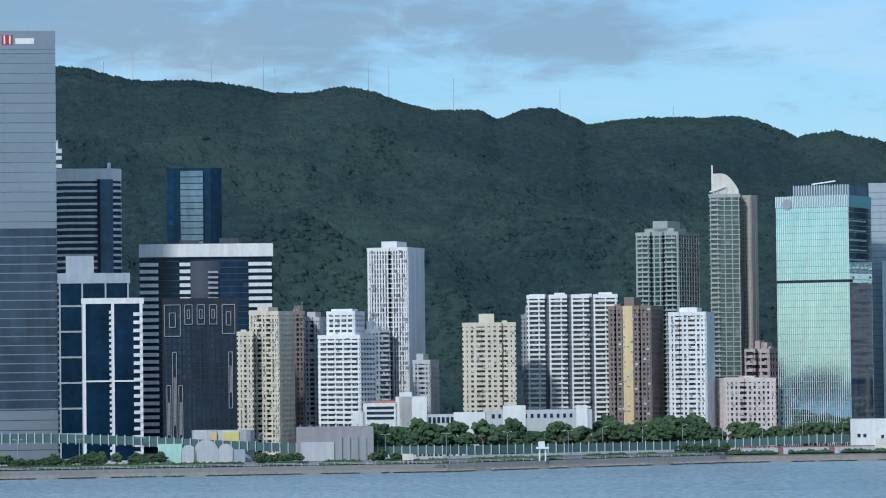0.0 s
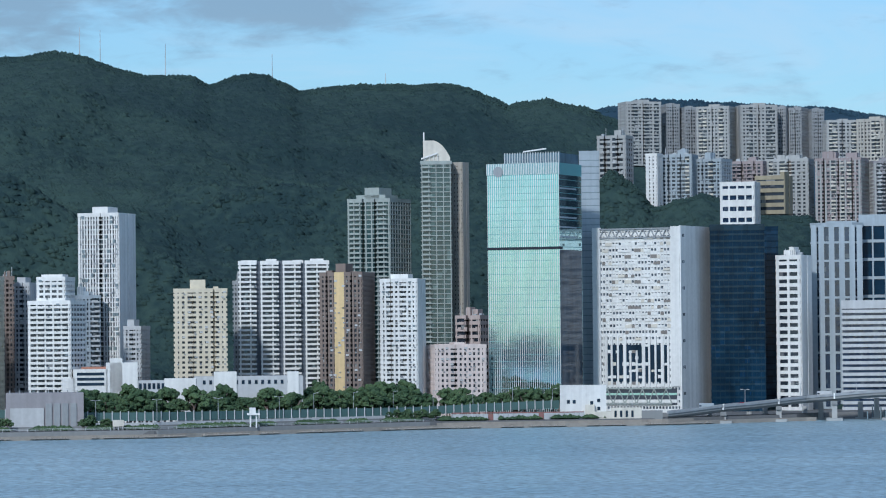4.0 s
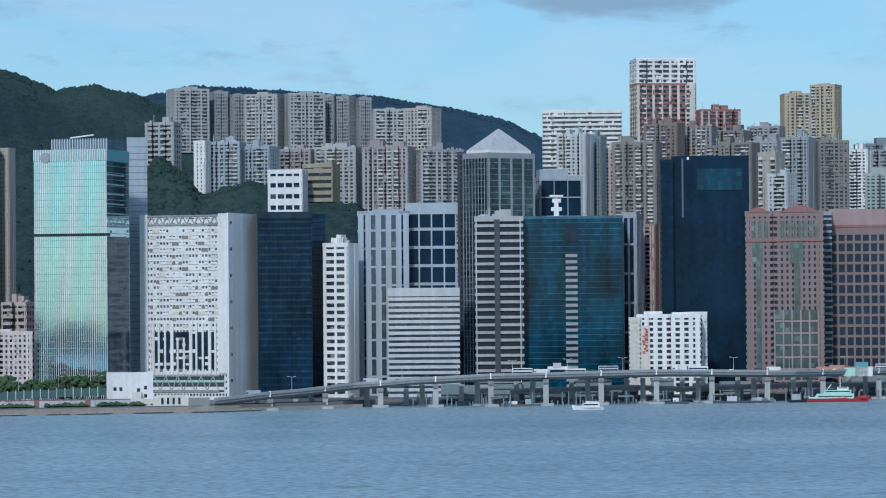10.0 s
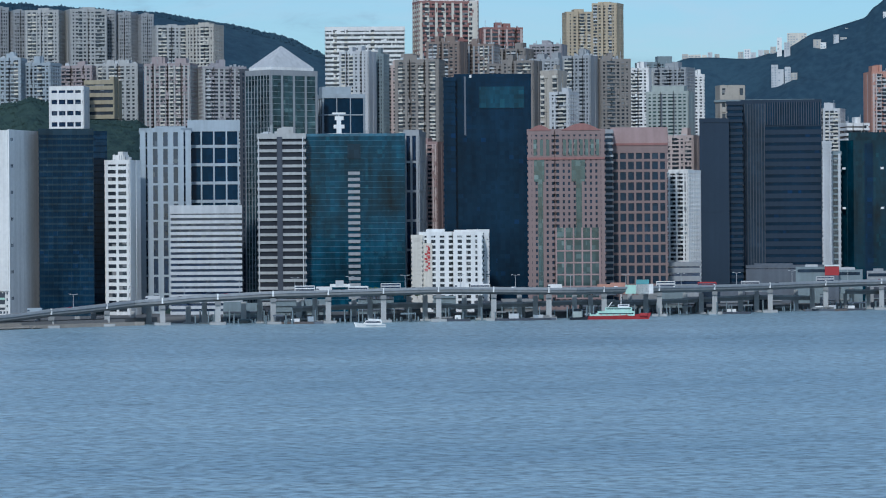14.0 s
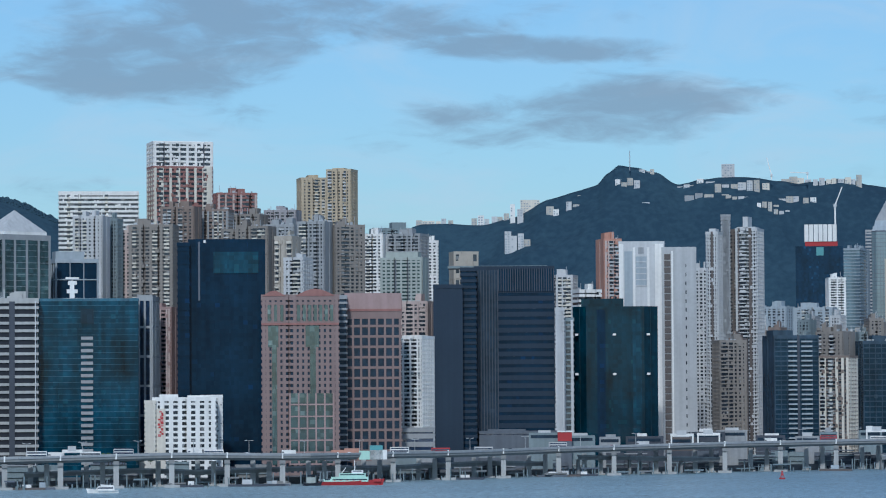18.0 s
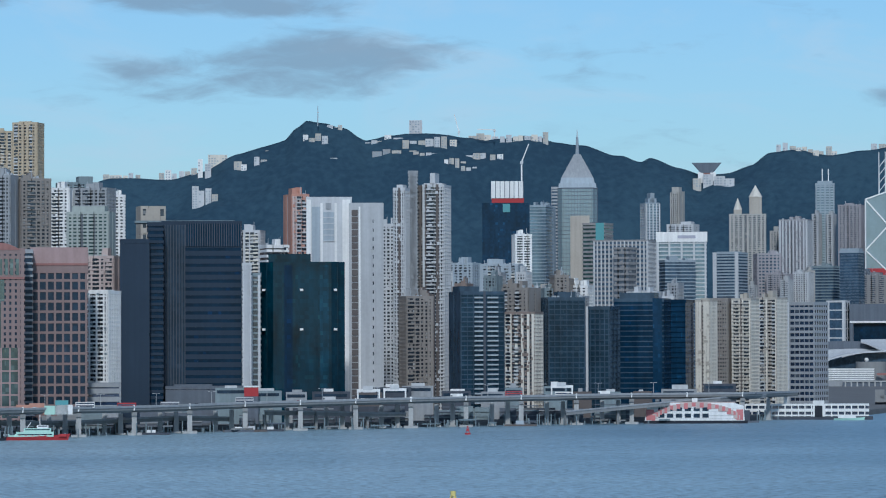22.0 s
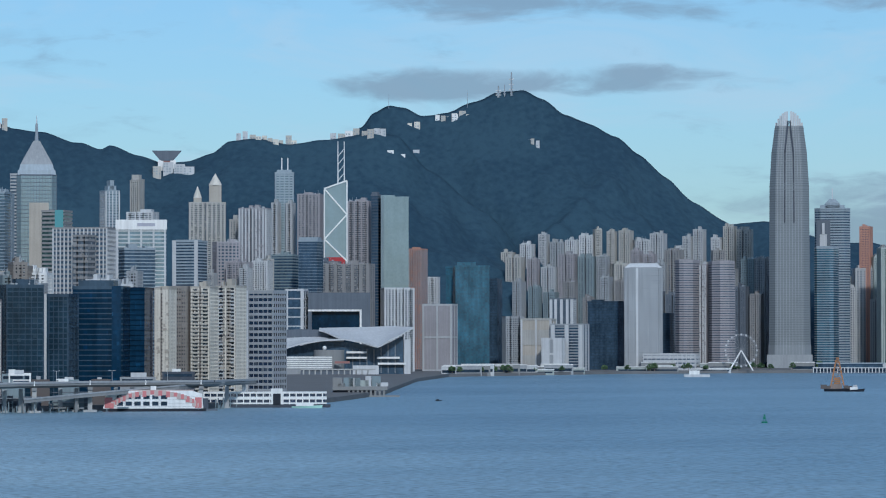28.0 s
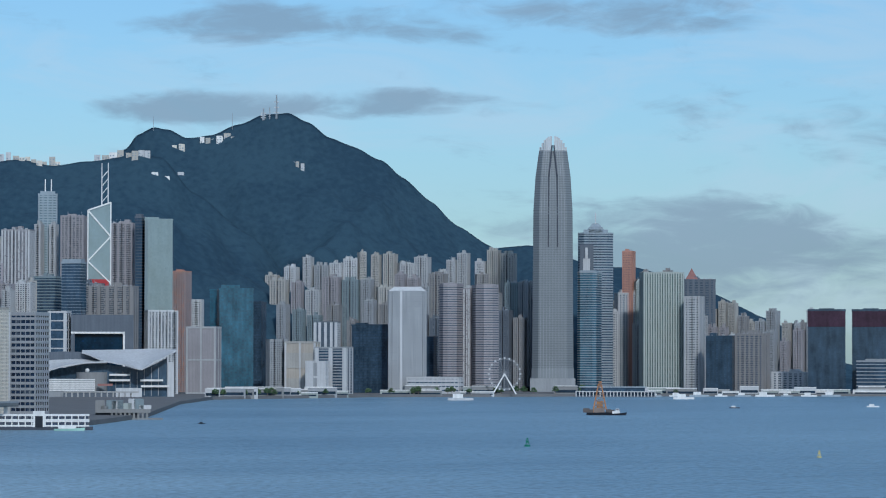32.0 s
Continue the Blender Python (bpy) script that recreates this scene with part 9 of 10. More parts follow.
# ---------------------------------------------------------------- lamps and gantries
def lamp_post(b, d, z, high=7.5, arms=2):
    e = thing("street_lamp", "tall grey street lamp with outstretched arms", "street lamp", b, d, z, group="street lamps")
    s = bmesh.new()
    ring(s, 0, 0, 0, 0.16, 0.09, high, 6)
    part("pole", s, "steel", e)
    for k in range(arms):
        g = -1 if k else 1
        s = bmesh.new()
        strut(s, (0, 0, high), (g * 1.5, 0, high + 0.25), 0.07)
        arm = part("arm", s, "steel", e)
        s = bmesh.new()
        box(s, g * 1.5 - 0.45, g * 1.5 + 0.45, -0.2, 0.2, high + 0.15, high + 0.38)
        part("lamp_head", s, "pale", arm)


for i in range(24):
    b = 9.2 + i * 0.86
    lamp_post(b, road_d(b) + ROAD_DEEP / 2, curve(DECK, b) - 0.2, 6.5)


def gantry(b, d, z, w, h, mat="white"):
    e = thing("road_gantry", "pale road sign gantry over the elevated road", "gantry", b, d, z)
    for x in (-w / 2, w / 2):
        slab_part(e, "post", x - 0.4, x + 0.4, -0.4, 0.4, 0, h, mat)
    slab_part(e, "beam", -w / 2 - 0.5, w / 2 + 0.5, -0.5, 0.5, h - 1.4, h, mat)
    slab_part(e, "sign_board", -w * 0.25, w * 0.2, -0.7, -0.4, h - 0.6, h + 1.6, "pale")


for b in (22.820, 23.232, 25.835):
    gantry(b, road_d(b) + 8, curve(DECK, b) - 0.3, 11, 6.0)
gantry(13.344, road_d(13.344) + 9, curve(DECK, 13.344) - 0.3, 8, 3.6)


# ---------------------------------------------------------------- promenade, seawall and noise barrier of the eastern shore
def ribbon(name, b0, b1, step, d, z0, z1, deep, mat, label, kind="structure"):
    s = bmesh.new()
    n = int((b1 - b0) / step)
    prev = None
    for i in range(n + 1):
        b = b0 + (b1 - b0) * i / n
        dd = d(b)
        cur = [s.verts.new(spot(b, dd + a, z)) for a, z in ((0, z0), (deep, z0), (deep, z1), (0, z1))]
        if prev:
            for k in range(4):
                s.faces.new((prev[k], prev[(k + 1) % 4], cur[(k + 1) % 4], cur[k]))
        prev = cur
    return tagged(new(name, mesh_of(name, s, mat)), label, name, kind=kind)


ribbon("seawall", -9, 10.3, 0.15, lambda b: shore_at(b) - 0.6 + 0.5 * noise.noise(Vector((b * 9, 0, 0))), -1, 1.6, 3, "rock", "dark stained stone seawall at the waterline")
ribbon("seawall_coping", -9, 4.3, 0.3, lambda b: shore_at(b) + 1.4, 1.5, 3.2, 1.2, "concrete", "pale concrete seawall coping")
ribbon("earth_bank", 4.4, 8.4, 0.1, lambda b: shore_at(b) + 1.0 + 1.0 * noise.noise(Vector((b * 6, 3, 0))), 0.5, 2.6, 10, "rock", "bare brown earth bank along the water")
ribbon("promenade", -9, 4.4, 0.3, lambda b: shore_at(b) + 2.7, 3.0, 3.25, 11, "paving", "worn paved promenade")
railing = new("railing")
tagged(railing, "thin grey promenade railing", "railing")
post = bmesh.new()
box(post, -0.08, 0.08, -0.08, 0.08, 0, 1.1)
post = mesh_of("post", post, "pale")
for i in range(90):
    b = -7.2 + i * 0.128
    p = spot(b, shore_at(b) + 3.2, 3.25)
    again("post", post, railing, p.x, p.y, p.z)
s = bmesh.new()
for i in range(60):
    b, c = -7.2 + i * 0.193, -7.2 + (i + 1) * 0.193
    for h in (0.6, 1.1):
        strut(s, spot(b, shore_at(b) + 3.2, 3.25 + h), spot(c, shore_at(c) + 3.2, 3.25 + h), 0.06)
part("rail", s, "pale", railing)


def bar_d(b):
    return shore_at(b) + 40


BAR = [(-8, 13.51), (-6.349, 13.42), (-0.743, 6.17), (1.898, 5.56), (4.006, 5.28), (6.297, 7.17)]
barrier = new("noise_barrier")
tagged(barrier, "long dull green glass noise barrier with pale posts", "noise barrier")
n = 110
for i in range(n):
    b0 = -7.6 + (6.314 + 7.6) * i / n
    b1 = -7.6 + (6.314 + 7.6) * (i + 1) / n
    z0, z1 = curve(BAR, b0), curve(BAR, b1)
    s = bmesh.new()
    v = [s.verts.new(spot(b, bar_d(b) + k, z)) for b, zz in ((b0, z0), (b1, z1)) for k, z in ((0, zz), (0.25, zz), (0.25, zz + 3.4), (0, zz + 3.4))]
    for f in ((0, 1, 5, 4), (1, 2, 6, 5), (2, 3, 7, 6), (3, 0, 4, 7), (3, 2, 1, 0), (4, 5, 6, 7)):
        s.faces.new([v[k] for k in f])
    part("panel", s, "barrier", barrier)
    s = bmesh.new()
    strut(s, spot(b0, bar_d(b0) - 0.3, z0 - 0.5), spot(b0, bar_d(b0) - 0.3, z0 + 3.9), 0.2)
    part("post", s, "pale", barrier)
ribbon("highway", -9, 8.2, 0.2, lambda b: bar_d(b) - 14, 2.8, 3.4, 26, "asphalt", "dark ground-level highway")
ribbon("highway_edge", -9, 8.0, 0.2, lambda b: bar_d(b) - 15, 3.0, 4.6, 0.6, "concrete", "pale concrete highway edge wall")
s = bmesh.new()
ribbon("road_shelf", -9, 4.0, 0.2, lambda b: bar_d(b) - 1.2, 2.9, 5.4, 1.0, "pale", "pale retaining wall under the barrier")

hoard = new("hoarding")
tagged(hoard, "white and red site hoarding along the shore", "hoarding")
n = 26
b0, b1 = 4.640, 6.691
for i in range(n):
    a, c = b0 + (b1 - b0) * i / n, b0 + (b1 - b0) * (i + 0.94) / n
    s = bmesh.new()
    strut(s, spot(a, shore_at(a) + 13, 4.4), spot(c, shore_at(c) + 13, 4.4), 1.35)
    part("panel", s, "brick" if i in (7, 17) else "pale", hoard)
s = bmesh.new()
strut(s, spot(b0, shore_at(b0) + 13, 6.3), spot(b1, shore_at(b1) + 13, 5.9), 0.25)
part("red_rail", s, "brick", hoard)


# shrubs along the promenade and rubble at the waterline
def scatter(name, label, mat, count, b0, b1, off, z, small, large, seed, flat=0.7):
    rng = np.random.default_rng(seed)
    base = np.array([(1, 0, 0), (0, 1, 0), (-1, 0, 0), (0, -1, 0), (0, 0, 1.0), (0, 0, -0.6)])
    tri = np.array([(0, 1, 4), (1, 2, 4), (2, 3, 4), (3, 0, 4), (1, 0, 5), (2, 1, 5), (3, 2, 5), (0, 3, 5)])
    vs, fs = [], []
    for k in range(count):
        b = rng.uniform(b0, b1)
        if noise.noise(Vector((b * 2.2, seed, 0))) < -0.12:
            continue
        r = rng.uniform(small, large)
        vs.append(base * rng.uniform(0.6, 1.4, (6, 3)) * r * np.array((1.3, 1, flat)) + np.array(spot(b, shore_at(b) + rng.uniform(*off), z)))
        fs.append(tri + 6 * len(fs))
    me = bpy.data.meshes.new(name)
    me.from_pydata(np.concatenate(vs).tolist(), [], np.concatenate(fs).tolist())
    me.materials.append(M[mat])
    tagged(new(name, me), label, name, kind="stuff")


scatter("shrub_belt", "dark green shrubs along the promenade", "leaf", 6500, -8, 8.2, (10, 24), LAND + 0.6, 0.7, 2.0, 31)
scatter("waterline_rubble", "dark wet stones along the seawall foot", "rock", 3000, -8.5, 9.0, (-1.6, 0.6), 0.5, 0.35, 1.0, 32)


# ---------------------------------------------------------------- trees
def leaf_tree(kindseed):
    rng = np.random.default_rng(kindseed)
    s = bmesh.new()
    bmesh.ops.create_icosphere(s, subdivisions=1, radius=1.0)
    base = np.array([v.co[:] for v in s.verts])
    tri = np.array([[v.index for v in f.verts] for f in s.faces])
    s.free()
    vs, fs = [], []
    for k in range(70):
        a, u = rng.uniform(0, 6.283), rng.uniform(0.2, 1.0)
        r = 3.3 * math.sqrt(rng.uniform(0.05, 1.0)) * math.sin(math.pi * (0.2 + 0.72 * u))
        c = np.array((r * math.cos(a), r * math.sin(a), 2.2 + 4.6 * u))
        q = rng.uniform(0.35, 0.95)
        vs.append(base * rng.uniform(0.6, 1.35, (len(base), 3)) * q * np.array((1, 1, 0.75)) + c)
        fs.append(tri + len(base) * len(fs))
    me = bpy.data.meshes.new("crown")
    me.from_pydata(np.concatenate(vs).tolist(), [], np.concatenate(fs).tolist())
    me.materials.append(M["leaf"])
    t = bmesh.new()
    ring(t, 0, 0, 0, 0.28, 0.16, 3.4, 7)
    for k in range(4):
        a = k * 1.6 + rng.uniform(0, 1)
        strut(t, (0, 0, 2.4 + 0.3 * k), (1.7 * math.cos(a), 1.7 * math.sin(a), 4.4 + 0.4 * k), 0.09)
    return me, mesh_of("trunk", t, "brown")


TREES = [leaf_tree(k) for k in range(5)]


def tree(b, d, z, size, label="leafy green street tree"):
    e = thing("tree", label, "tree", b, d, z, group="shore trees")
    crown, trunk = TREES[rnd.randrange(5)]
    rz = rnd.uniform(0, 360)
    for nm, me in (("crown", crown), ("trunk", trunk)):
        o = again(nm, me, e, rz=rz)
        o.scale = (size, size, size * rnd.uniform(0.85, 1.15))


rnd = random.Random(8)
# grove behind the barrier, low shrubs before it
for i in range(105):
    b = rnd.uniform(-1.114, 4.033)
    tree(b, bar_d(b) + rnd.uniform(6, 40), LAND, rnd.uniform(1.3, 2.2), "dense leafy tree behind the noise barrier")
for i in range(36):
    b = rnd.uniform(4.033, 6.342)
    tree(b, bar_d(b) + rnd.uniform(6, 26), LAND, rnd.uniform(1.1, 1.9), "dense leafy tree behind the noise barrier")
for i in range(46):
    b = rnd.uniform(-6.871, -4.343)
    tree(b, bar_d(b) - rnd.uniform(8, 24), LAND, rnd.uniform(0.45, 0.85), "small round shore tree")
for x0, x1, k in ((450, 530, 12), (655, 725, 9)):
    for i in range(k):
        b = rnd.uniform(-6.872, 1.897) * 0 + -6.872 + (1.897 - -6.872) * rnd.uniform(x0, x1) / 1000
        tree(b, shore_at(b) + rnd.uniform(14, 22), LAND, rnd.uniform(0.5, 0.8), "small round shore tree")
for i in range(16):
    b = rnd.uniform(3.611, 4.443)
    tree(b, shore_at(b) + rnd.uniform(14, 24), LAND, rnd.uniform(0.5, 0.75), "small round shore tree")
for i in range(14):
    b = rnd.uniform(13.800, 14.589)
    tree(b, road_d(b) + rnd.uniform(18, 26), 10, rnd.uniform(0.5, 0.8), "small tree by the elevated road")
for i in range(10):
    b = -6.6 + i * 0.95
    if b < 7:
        lamp_post(b, bar_d(b) - 3, 3.4, 11)
for i in range(9):
    b = 2.487 + i * 0.62
    lamp_post(b, bar_d(b) + 4, 3.4, 12, 1)


# ---------------------------------------------------------------- shore buildings
def drum(e, name, x, r, z, h, mat, dome=0.0, label=""):
    s = bmesh.new()
    ring(s, x, r, z, r, r, h, 20)
    if dome:
        for k in range(4):
            a, c = math.pi / 8 * k, math.pi / 8 * (k + 1)
            ring(s, x, r, z + h + dome * math.sin(a), r * math.cos(a), r * math.cos(c) + 0.01, dome * (math.sin(c) - math.sin(a)), 20)
    return part(name, s, mat, e, label)


def barrel(e, name, x0, x1, h, deep, mat, label="", y=0.0):
    """A block with a half-round top."""
    s = bmesh.new()
    r = (x1 - x0) / 2
    prof = [(x0, 0), (x1, 0)] + [((x0 + x1) / 2 + r * math.cos(math.pi * i / 10), h - r + r * math.sin(math.pi * i / 10)) for i in range(11)]
    f = [s.verts.new((x, y, z)) for x, z in prof]
    q = [s.verts.new((x, y + deep, z)) for x, z in prof]
    s.faces.new(f)
    s.faces.new(q[::-1])
    for i in range(len(prof)):
        s.faces.new((f[i], q[i], q[(i + 1) % len(prof)], f[(i + 1) % len(prof)]))
    return part(name, s, mat, e, label)


works = thing("water_works", "cluster of mint green vaulted plant houses on the shore", "plant house", -3.862, 1462, LAND)
u = lambda x: lat(works, -6.871 + (1.898 - -6.871) * x / 1000)
slab_part(works, "mint_block", u(278), u(320), 0, 8, 0, 9.0, "mint")
for a, c, h in ((318, 346, 8.5), (341, 385, 10.5), (384, 412, 8.8)):
    barrel(works, "vaulted_house", u(a), u(c), h, 9, "pale", "pale green vaulted roof house")
slab_part(works, "low_house", u(410), u(432), 0, 8, 0, 6.5, "bluegrey")
for x in (286, 300, 330, 360, 395, 420):
    slab_part(works, "plinth", u(x) - 1.6, u(x) + 1.6, -1.0, 0.5, 0, 1.2, "pale")
tank = thing("storage_tank", "white round tank with a yellow panel", "tank", -3.246, 1474, LAND)
drum(tank, "shell", 0, 8.0, 0, 16.96 - LAND, "pale")
slab_part(tank, "yellow_panel", -4.2, 1.8, -0.5, 3, 3, 16.74 - LAND - 0.4, "lemon", "bright yellow panel")
tank = thing("storage_tank", "pale round tank with an olive stripe", "tank", -3.676, 1476, LAND)
drum(tank, "shell", 0, 6.0, 0, 17.07 - LAND, "pale")
slab_part(tank, "olive_stripe", 1.5, 4.0, 0.2, 4, 2, 16.84 - LAND - 0.4, "yellow")

pump = thing("pump_house", "mauve grey flat-roofed pump house with ribbed front", "pump house", -1.701, 1470, LAND)
u = lambda x: lat(pump, -6.871 + (1.899 - -6.871) * x / 1000)
hz = 17.90 - LAND
slab_part(pump, "body", u(523), u(660), 0, 18, 0, hz, "mauve")
slab_part(pump, "lower_wall", u(531), u(590), -0.6, 0.2, 0, hz * 0.6, "pale")
for i in range(4):
    slab_part(pump, "louvre_bay", u(593 + i * 14.5), u(604 + i * 14.5), -0.6, 0.2, 0, hz * 0.72, "grey")
for i in range(8):
    slab_part(pump, "roof_post", u(530 + i * 17) - 0.2, u(530 + i * 17) + 0.2, 1, 1.4, hz, hz + 1.1, "grey")

school = thing("school", "long white low school with rows of windows", "school", 0.452, 1550, LAND)
u = lambda x: lat(school, -6.867 + (1.905 - -6.867) * x / 1000)
v = lambda y: 29.35 + (17.45 - 29.35) * (y - 700) / 50 - LAND
for a, c, y, m in ((622, 645, 728, "white"), (641, 702, 712, "white"), (699, 755, 701, "white"), (706, 728, 693, "white"), (752, 805, 733, "pale"), (802, 858, 730, "white"), (855, 1048, 727, "pale"), (890, 930, 719, "white"), (1020, 1040, 720, "white")):
    slab_part(school, "wing", u(a), u(c), 0 if m == "white" else 0.6, 12, 0, v(y), m)
for y in (718, 727, 736):
    slab_part(school, "window_band", u(648), u(696), -0.15, 0.3, v(y + 5), v(y), "smoke")
for i in range(15):
    x = 870 + i * 11.5
    slab_part(school, "window", u(x), u(x + 5), 0.35, 0.9, v(741), v(734), "smoke")
for i in range(6):
    x = 757 + i * 8
    slab_part(school, "window", u(x), u(x + 5), 0.35, 0.9, v(748), v(738), "smoke")
slab_part(school, "red_roof", u(655), u(700), 4, 10, v(712), v(708), "terracotta")

hut = thing("shore_hut", "small white hut on stilts at the seawall", "hut", -0.550, 1452, 3.2)
slab_part(hut, "cabin", -2.2, 2.2, 0, 3, 1.5, 4, "cream")
for x in (-1.7, 0, 1.7):
    slab_part(hut, "stilt", x - 0.25, x + 0.25, -0.5, 0.2, -3, 1.5, "concrete")
tower_hut = thing("watch_post", "white raised watch post with a ladder frame", "watch post", 1.546, 1478, LAND)
slab_part(tower_hut, "deck", -2.6, 2.6, 0, 4, 5, 5.8, "white")
slab_part(tower_hut, "cabin", -1.6, 1.0, 0.5, 3, 5.8, 8, "white")
for x in (-1.2, 1.2):
    slab_part(tower_hut, "leg", x - 0.3, x + 0.3, 1, 1.8, 0, 5, "white")
site = thing("site_cabin", "white site cabin by the hoarding", "cabin", 4.273, 1590, LAND)
slab_part(site, "cabin", -3, 2, 0, 3, 2, 5.5, "white")
slab_part(site, "lower_cabin", -3, 5.5, 0.5, 3, 0, 2.4, "pale")
annex = thing("annex_block", "white flat-roofed annex with few windows", "annex", 6.685, 1575, LAND)
ww = lat(annex, 7.046) * 2
slab_part(annex, "body", -ww / 2, ww / 2, 0, 14, 0, 17.27 - LAND, "white")
for x, z in ((-7, 7), (-4.5, 7), (3, 6.5), (6, 7.5), (3, 3.6), (6, 4)):
    slab_part(annex, "window", x, x + 1.3, -0.15, 0.3, z - 0.5, z + 1.0, "smoke")
jetty = thing("pump_station", "old cream pump station on the sea wall", "pump station", 7.264, 1572, 1.0)
for x0, x1, h in ((-15, -11, 8), (-11, -4, 5), (-4, 9, 6.6), (9, 18, 5.2)):
    slab_part(jetty, "shed", x0, x1, 0, 7, 0, h, "cream" if x0 < 9 else "concrete")
for i in range(4):
    slab_part(jetty, "slot_window", -2.6 + i * 2.4, -1.6 + i * 2.4, -0.12, 0.3, 2.6, 5.4, "smoke")

# low sheds, ramps and stored goods behind the elevated road
rnd = random.Random(31)
for i in range(52):
    b = rnd.uniform(11.5, 29.0)
    e = thing("shore_shed", "low grey concrete shed under the elevated road", "shed", b, shore_at(b) + rnd.uniform(32, 46), 0, group="sheds under the road")
    w, h = rnd.uniform(6, 18), rnd.uniform(6, 11)
    m = rnd.choice(("dark", "mid", "slate", "slate", "concrete"))
    slab_part(e, "body", -w / 2, w / 2, 0, 8, 0, h, m)
    for k in range(rnd.randint(2, 4)):
        slab_part(e, "ledge", -w / 2, w / 2, -0.8, 0, 2 + k * 2.6, 2.5 + k * 2.6, rnd.choice(("grey", "slate", "mid")))
    slab_part(e, "opening", -w * 0.4, w * 0.3, -0.2, 0.4, 1, 2.6, "black")

for i in range(16):
    b = 20.7 + i * 0.5 + rnd.uniform(-0.12, 0.12)
    e = thing("podium_block", "low dark podium block behind the elevated road", "podium", b, shore_at(b) + rnd.uniform(47, 54), LAND, group="low podium blocks")
    w, h = rnd.uniform(9, 20), rnd.uniform(13.5, 18.5)
    slab_part(e, "body", -w / 2, w / 2, 0, 7, 0, h, rnd.choice(("mid", "slate", "grey", "dark", "umber")))
    slab_part(e, "window_band", -w * 0.44, w * 0.42, -0.15, 0.3, h - 2.8, h - 1.2, "smoke")
    slab_part(e, "roof_house", -w * 0.2, w * rnd.uniform(0.0, 0.3), 1, 5, h, h + rnd.uniform(0.8, 2.4), rnd.choice(("pale", "grey", "white")))

yard = thing("deck_market", "row of orange and mint canopies beside the elevated road", "canopy row", 17.658, 1712, 11)
for x0, x1, h, m in ((-14, -9, 3, "pale"), (-9, -3, 4.5, "orange"), (-3, 4, 5.2, "orange"), (4, 9, 4, "mint"), (9, 15, 6.5, "turquoise"), (9, 17, 4.4, "white")):
    slab_part(yard, "canopy", x0, x1, 0, 5, 0, h, m)
redbox = thing("red_kiosk", "red boxed kiosk with a white roof on a dark plinth", "kiosk", 20.997, shore_at(20.997) + 40, 0)
kz = 17.07
slab_part(redbox, "plinth", -3.6, 3.6, 0.1, 5, 0, kz, "slate")
slab_part(redbox, "body", -3.6, 3.6, 0, 5, kz, kz + 4.6, "red")
slab_part(redbox, "roof", -3.9, 3.9, -0.4, 5.4, kz + 4.6, kz + 5.3, "white")


# ---------------------------------------------------------------- vessels and buoys
def hull(s, length, beam, z0, z1, bow=0.25):
    h = length / 2
    o = [(-h, -beam / 2), (h - length * bow, -beam / 2), (h, 0), (h - length * bow, beam / 2), (-h, beam / 2)]
    prism(s, o, z0, z1)


def sheer_hull(s, length, beam, draft, deck, rise, stations=12):
    """A boat's hull: narrow at the keel, flared and rising towards the bow."""
    rows = []
    for i in range(stations + 1):
        u = i / stations
        w = max(0.02, beam / 2 * (1 - max(0.0, (u - 0.4) / 0.6) ** 2.2))
        x, z = -length / 2 + length * u, deck + rise * u ** 2.5
        lean = rise * 0.8 * u ** 3
        rows.append([s.verts.new((x + lean, -w, z)), s.verts.new((x, -w * 0.6, -draft)), s.verts.new((x, w * 0.6, -draft)), s.verts.new((x + lean, w, z))])
    for a, c in zip(rows, rows[1:]):
        for k in range(4):
            s.faces.new((a[k], a[(k + 1) % 4], c[(k + 1) % 4], c[k]))
    s.faces.new(rows[0][::-1])
    s.faces.new(rows[-1])


def vessel(name, label, category, b, d, turn=0.0):
    e = thing(name, label, category, b, d, 0, turn)
    return e


# white ferry with a red wave pattern
ferry = vessel("harbour_ferry", "white double-deck ferry with pink red swirls", "ferry", 27.913, 2000)
fl = lat(ferry, 28.712) - lat(ferry, 27.095)
s = bmesh.new()
box(s, -fl / 2, fl / 2, 0, 9, -0.5, 1.6)
part("hull", s, "black", ferry)
s = bmesh.new()
o = [(-fl * 0.49, 1.6), (fl * 0.47, 1.6), (fl * 0.46, 9.5), (fl * 0.36, 11.2), (-fl * 0.36, 11.2), (-fl * 0.46, 9.5)]
f = [s.verts.new((x, 0.2, z)) for x, z in o]
q = [s.verts.new((x, 8.8, z)) for x, z in o]
s.faces.new(f)
s.faces.new(q[::-1])
for i in range(6):
    s.faces.new((f[i], q[i], q[(i + 1) % 6], f[(i + 1) % 6]))
part("superstructure", s, "white", ferry)
for r in range(2):
    for i in range(6):
        x = -fl * 0.36 + i * fl * 0.085
        slab_part(ferry, "window", x, x + fl * 0.06, 0.02, 0.3, 3.2 + r * 3.6, 5.4 + r * 3.4, "smoke")
for i in range(30):
    a = math.pi * (0.08 + 0.84 * i / 29)
    x, z = math.cos(a) * fl * 0.42, 1.5 + math.sin(a) * 9.2
    slab_part(ferry, "red_swirl", x - 1.1, x + 1.1, -0.05 - 0.002 * i, 0.25, max(1.7, z - 1.5 - 0.5 * (i % 3)), z + 0.7, "coral" if i % 2 else "rose")
for x0, x1 in ((-0.475, -0.40), (0.39, 0.455)):
    slab_part(ferry, "end_patch", x0 * fl, x1 * fl, 0.0, 0.3, 1.9, 7.6, "coral", "pink red painted end")
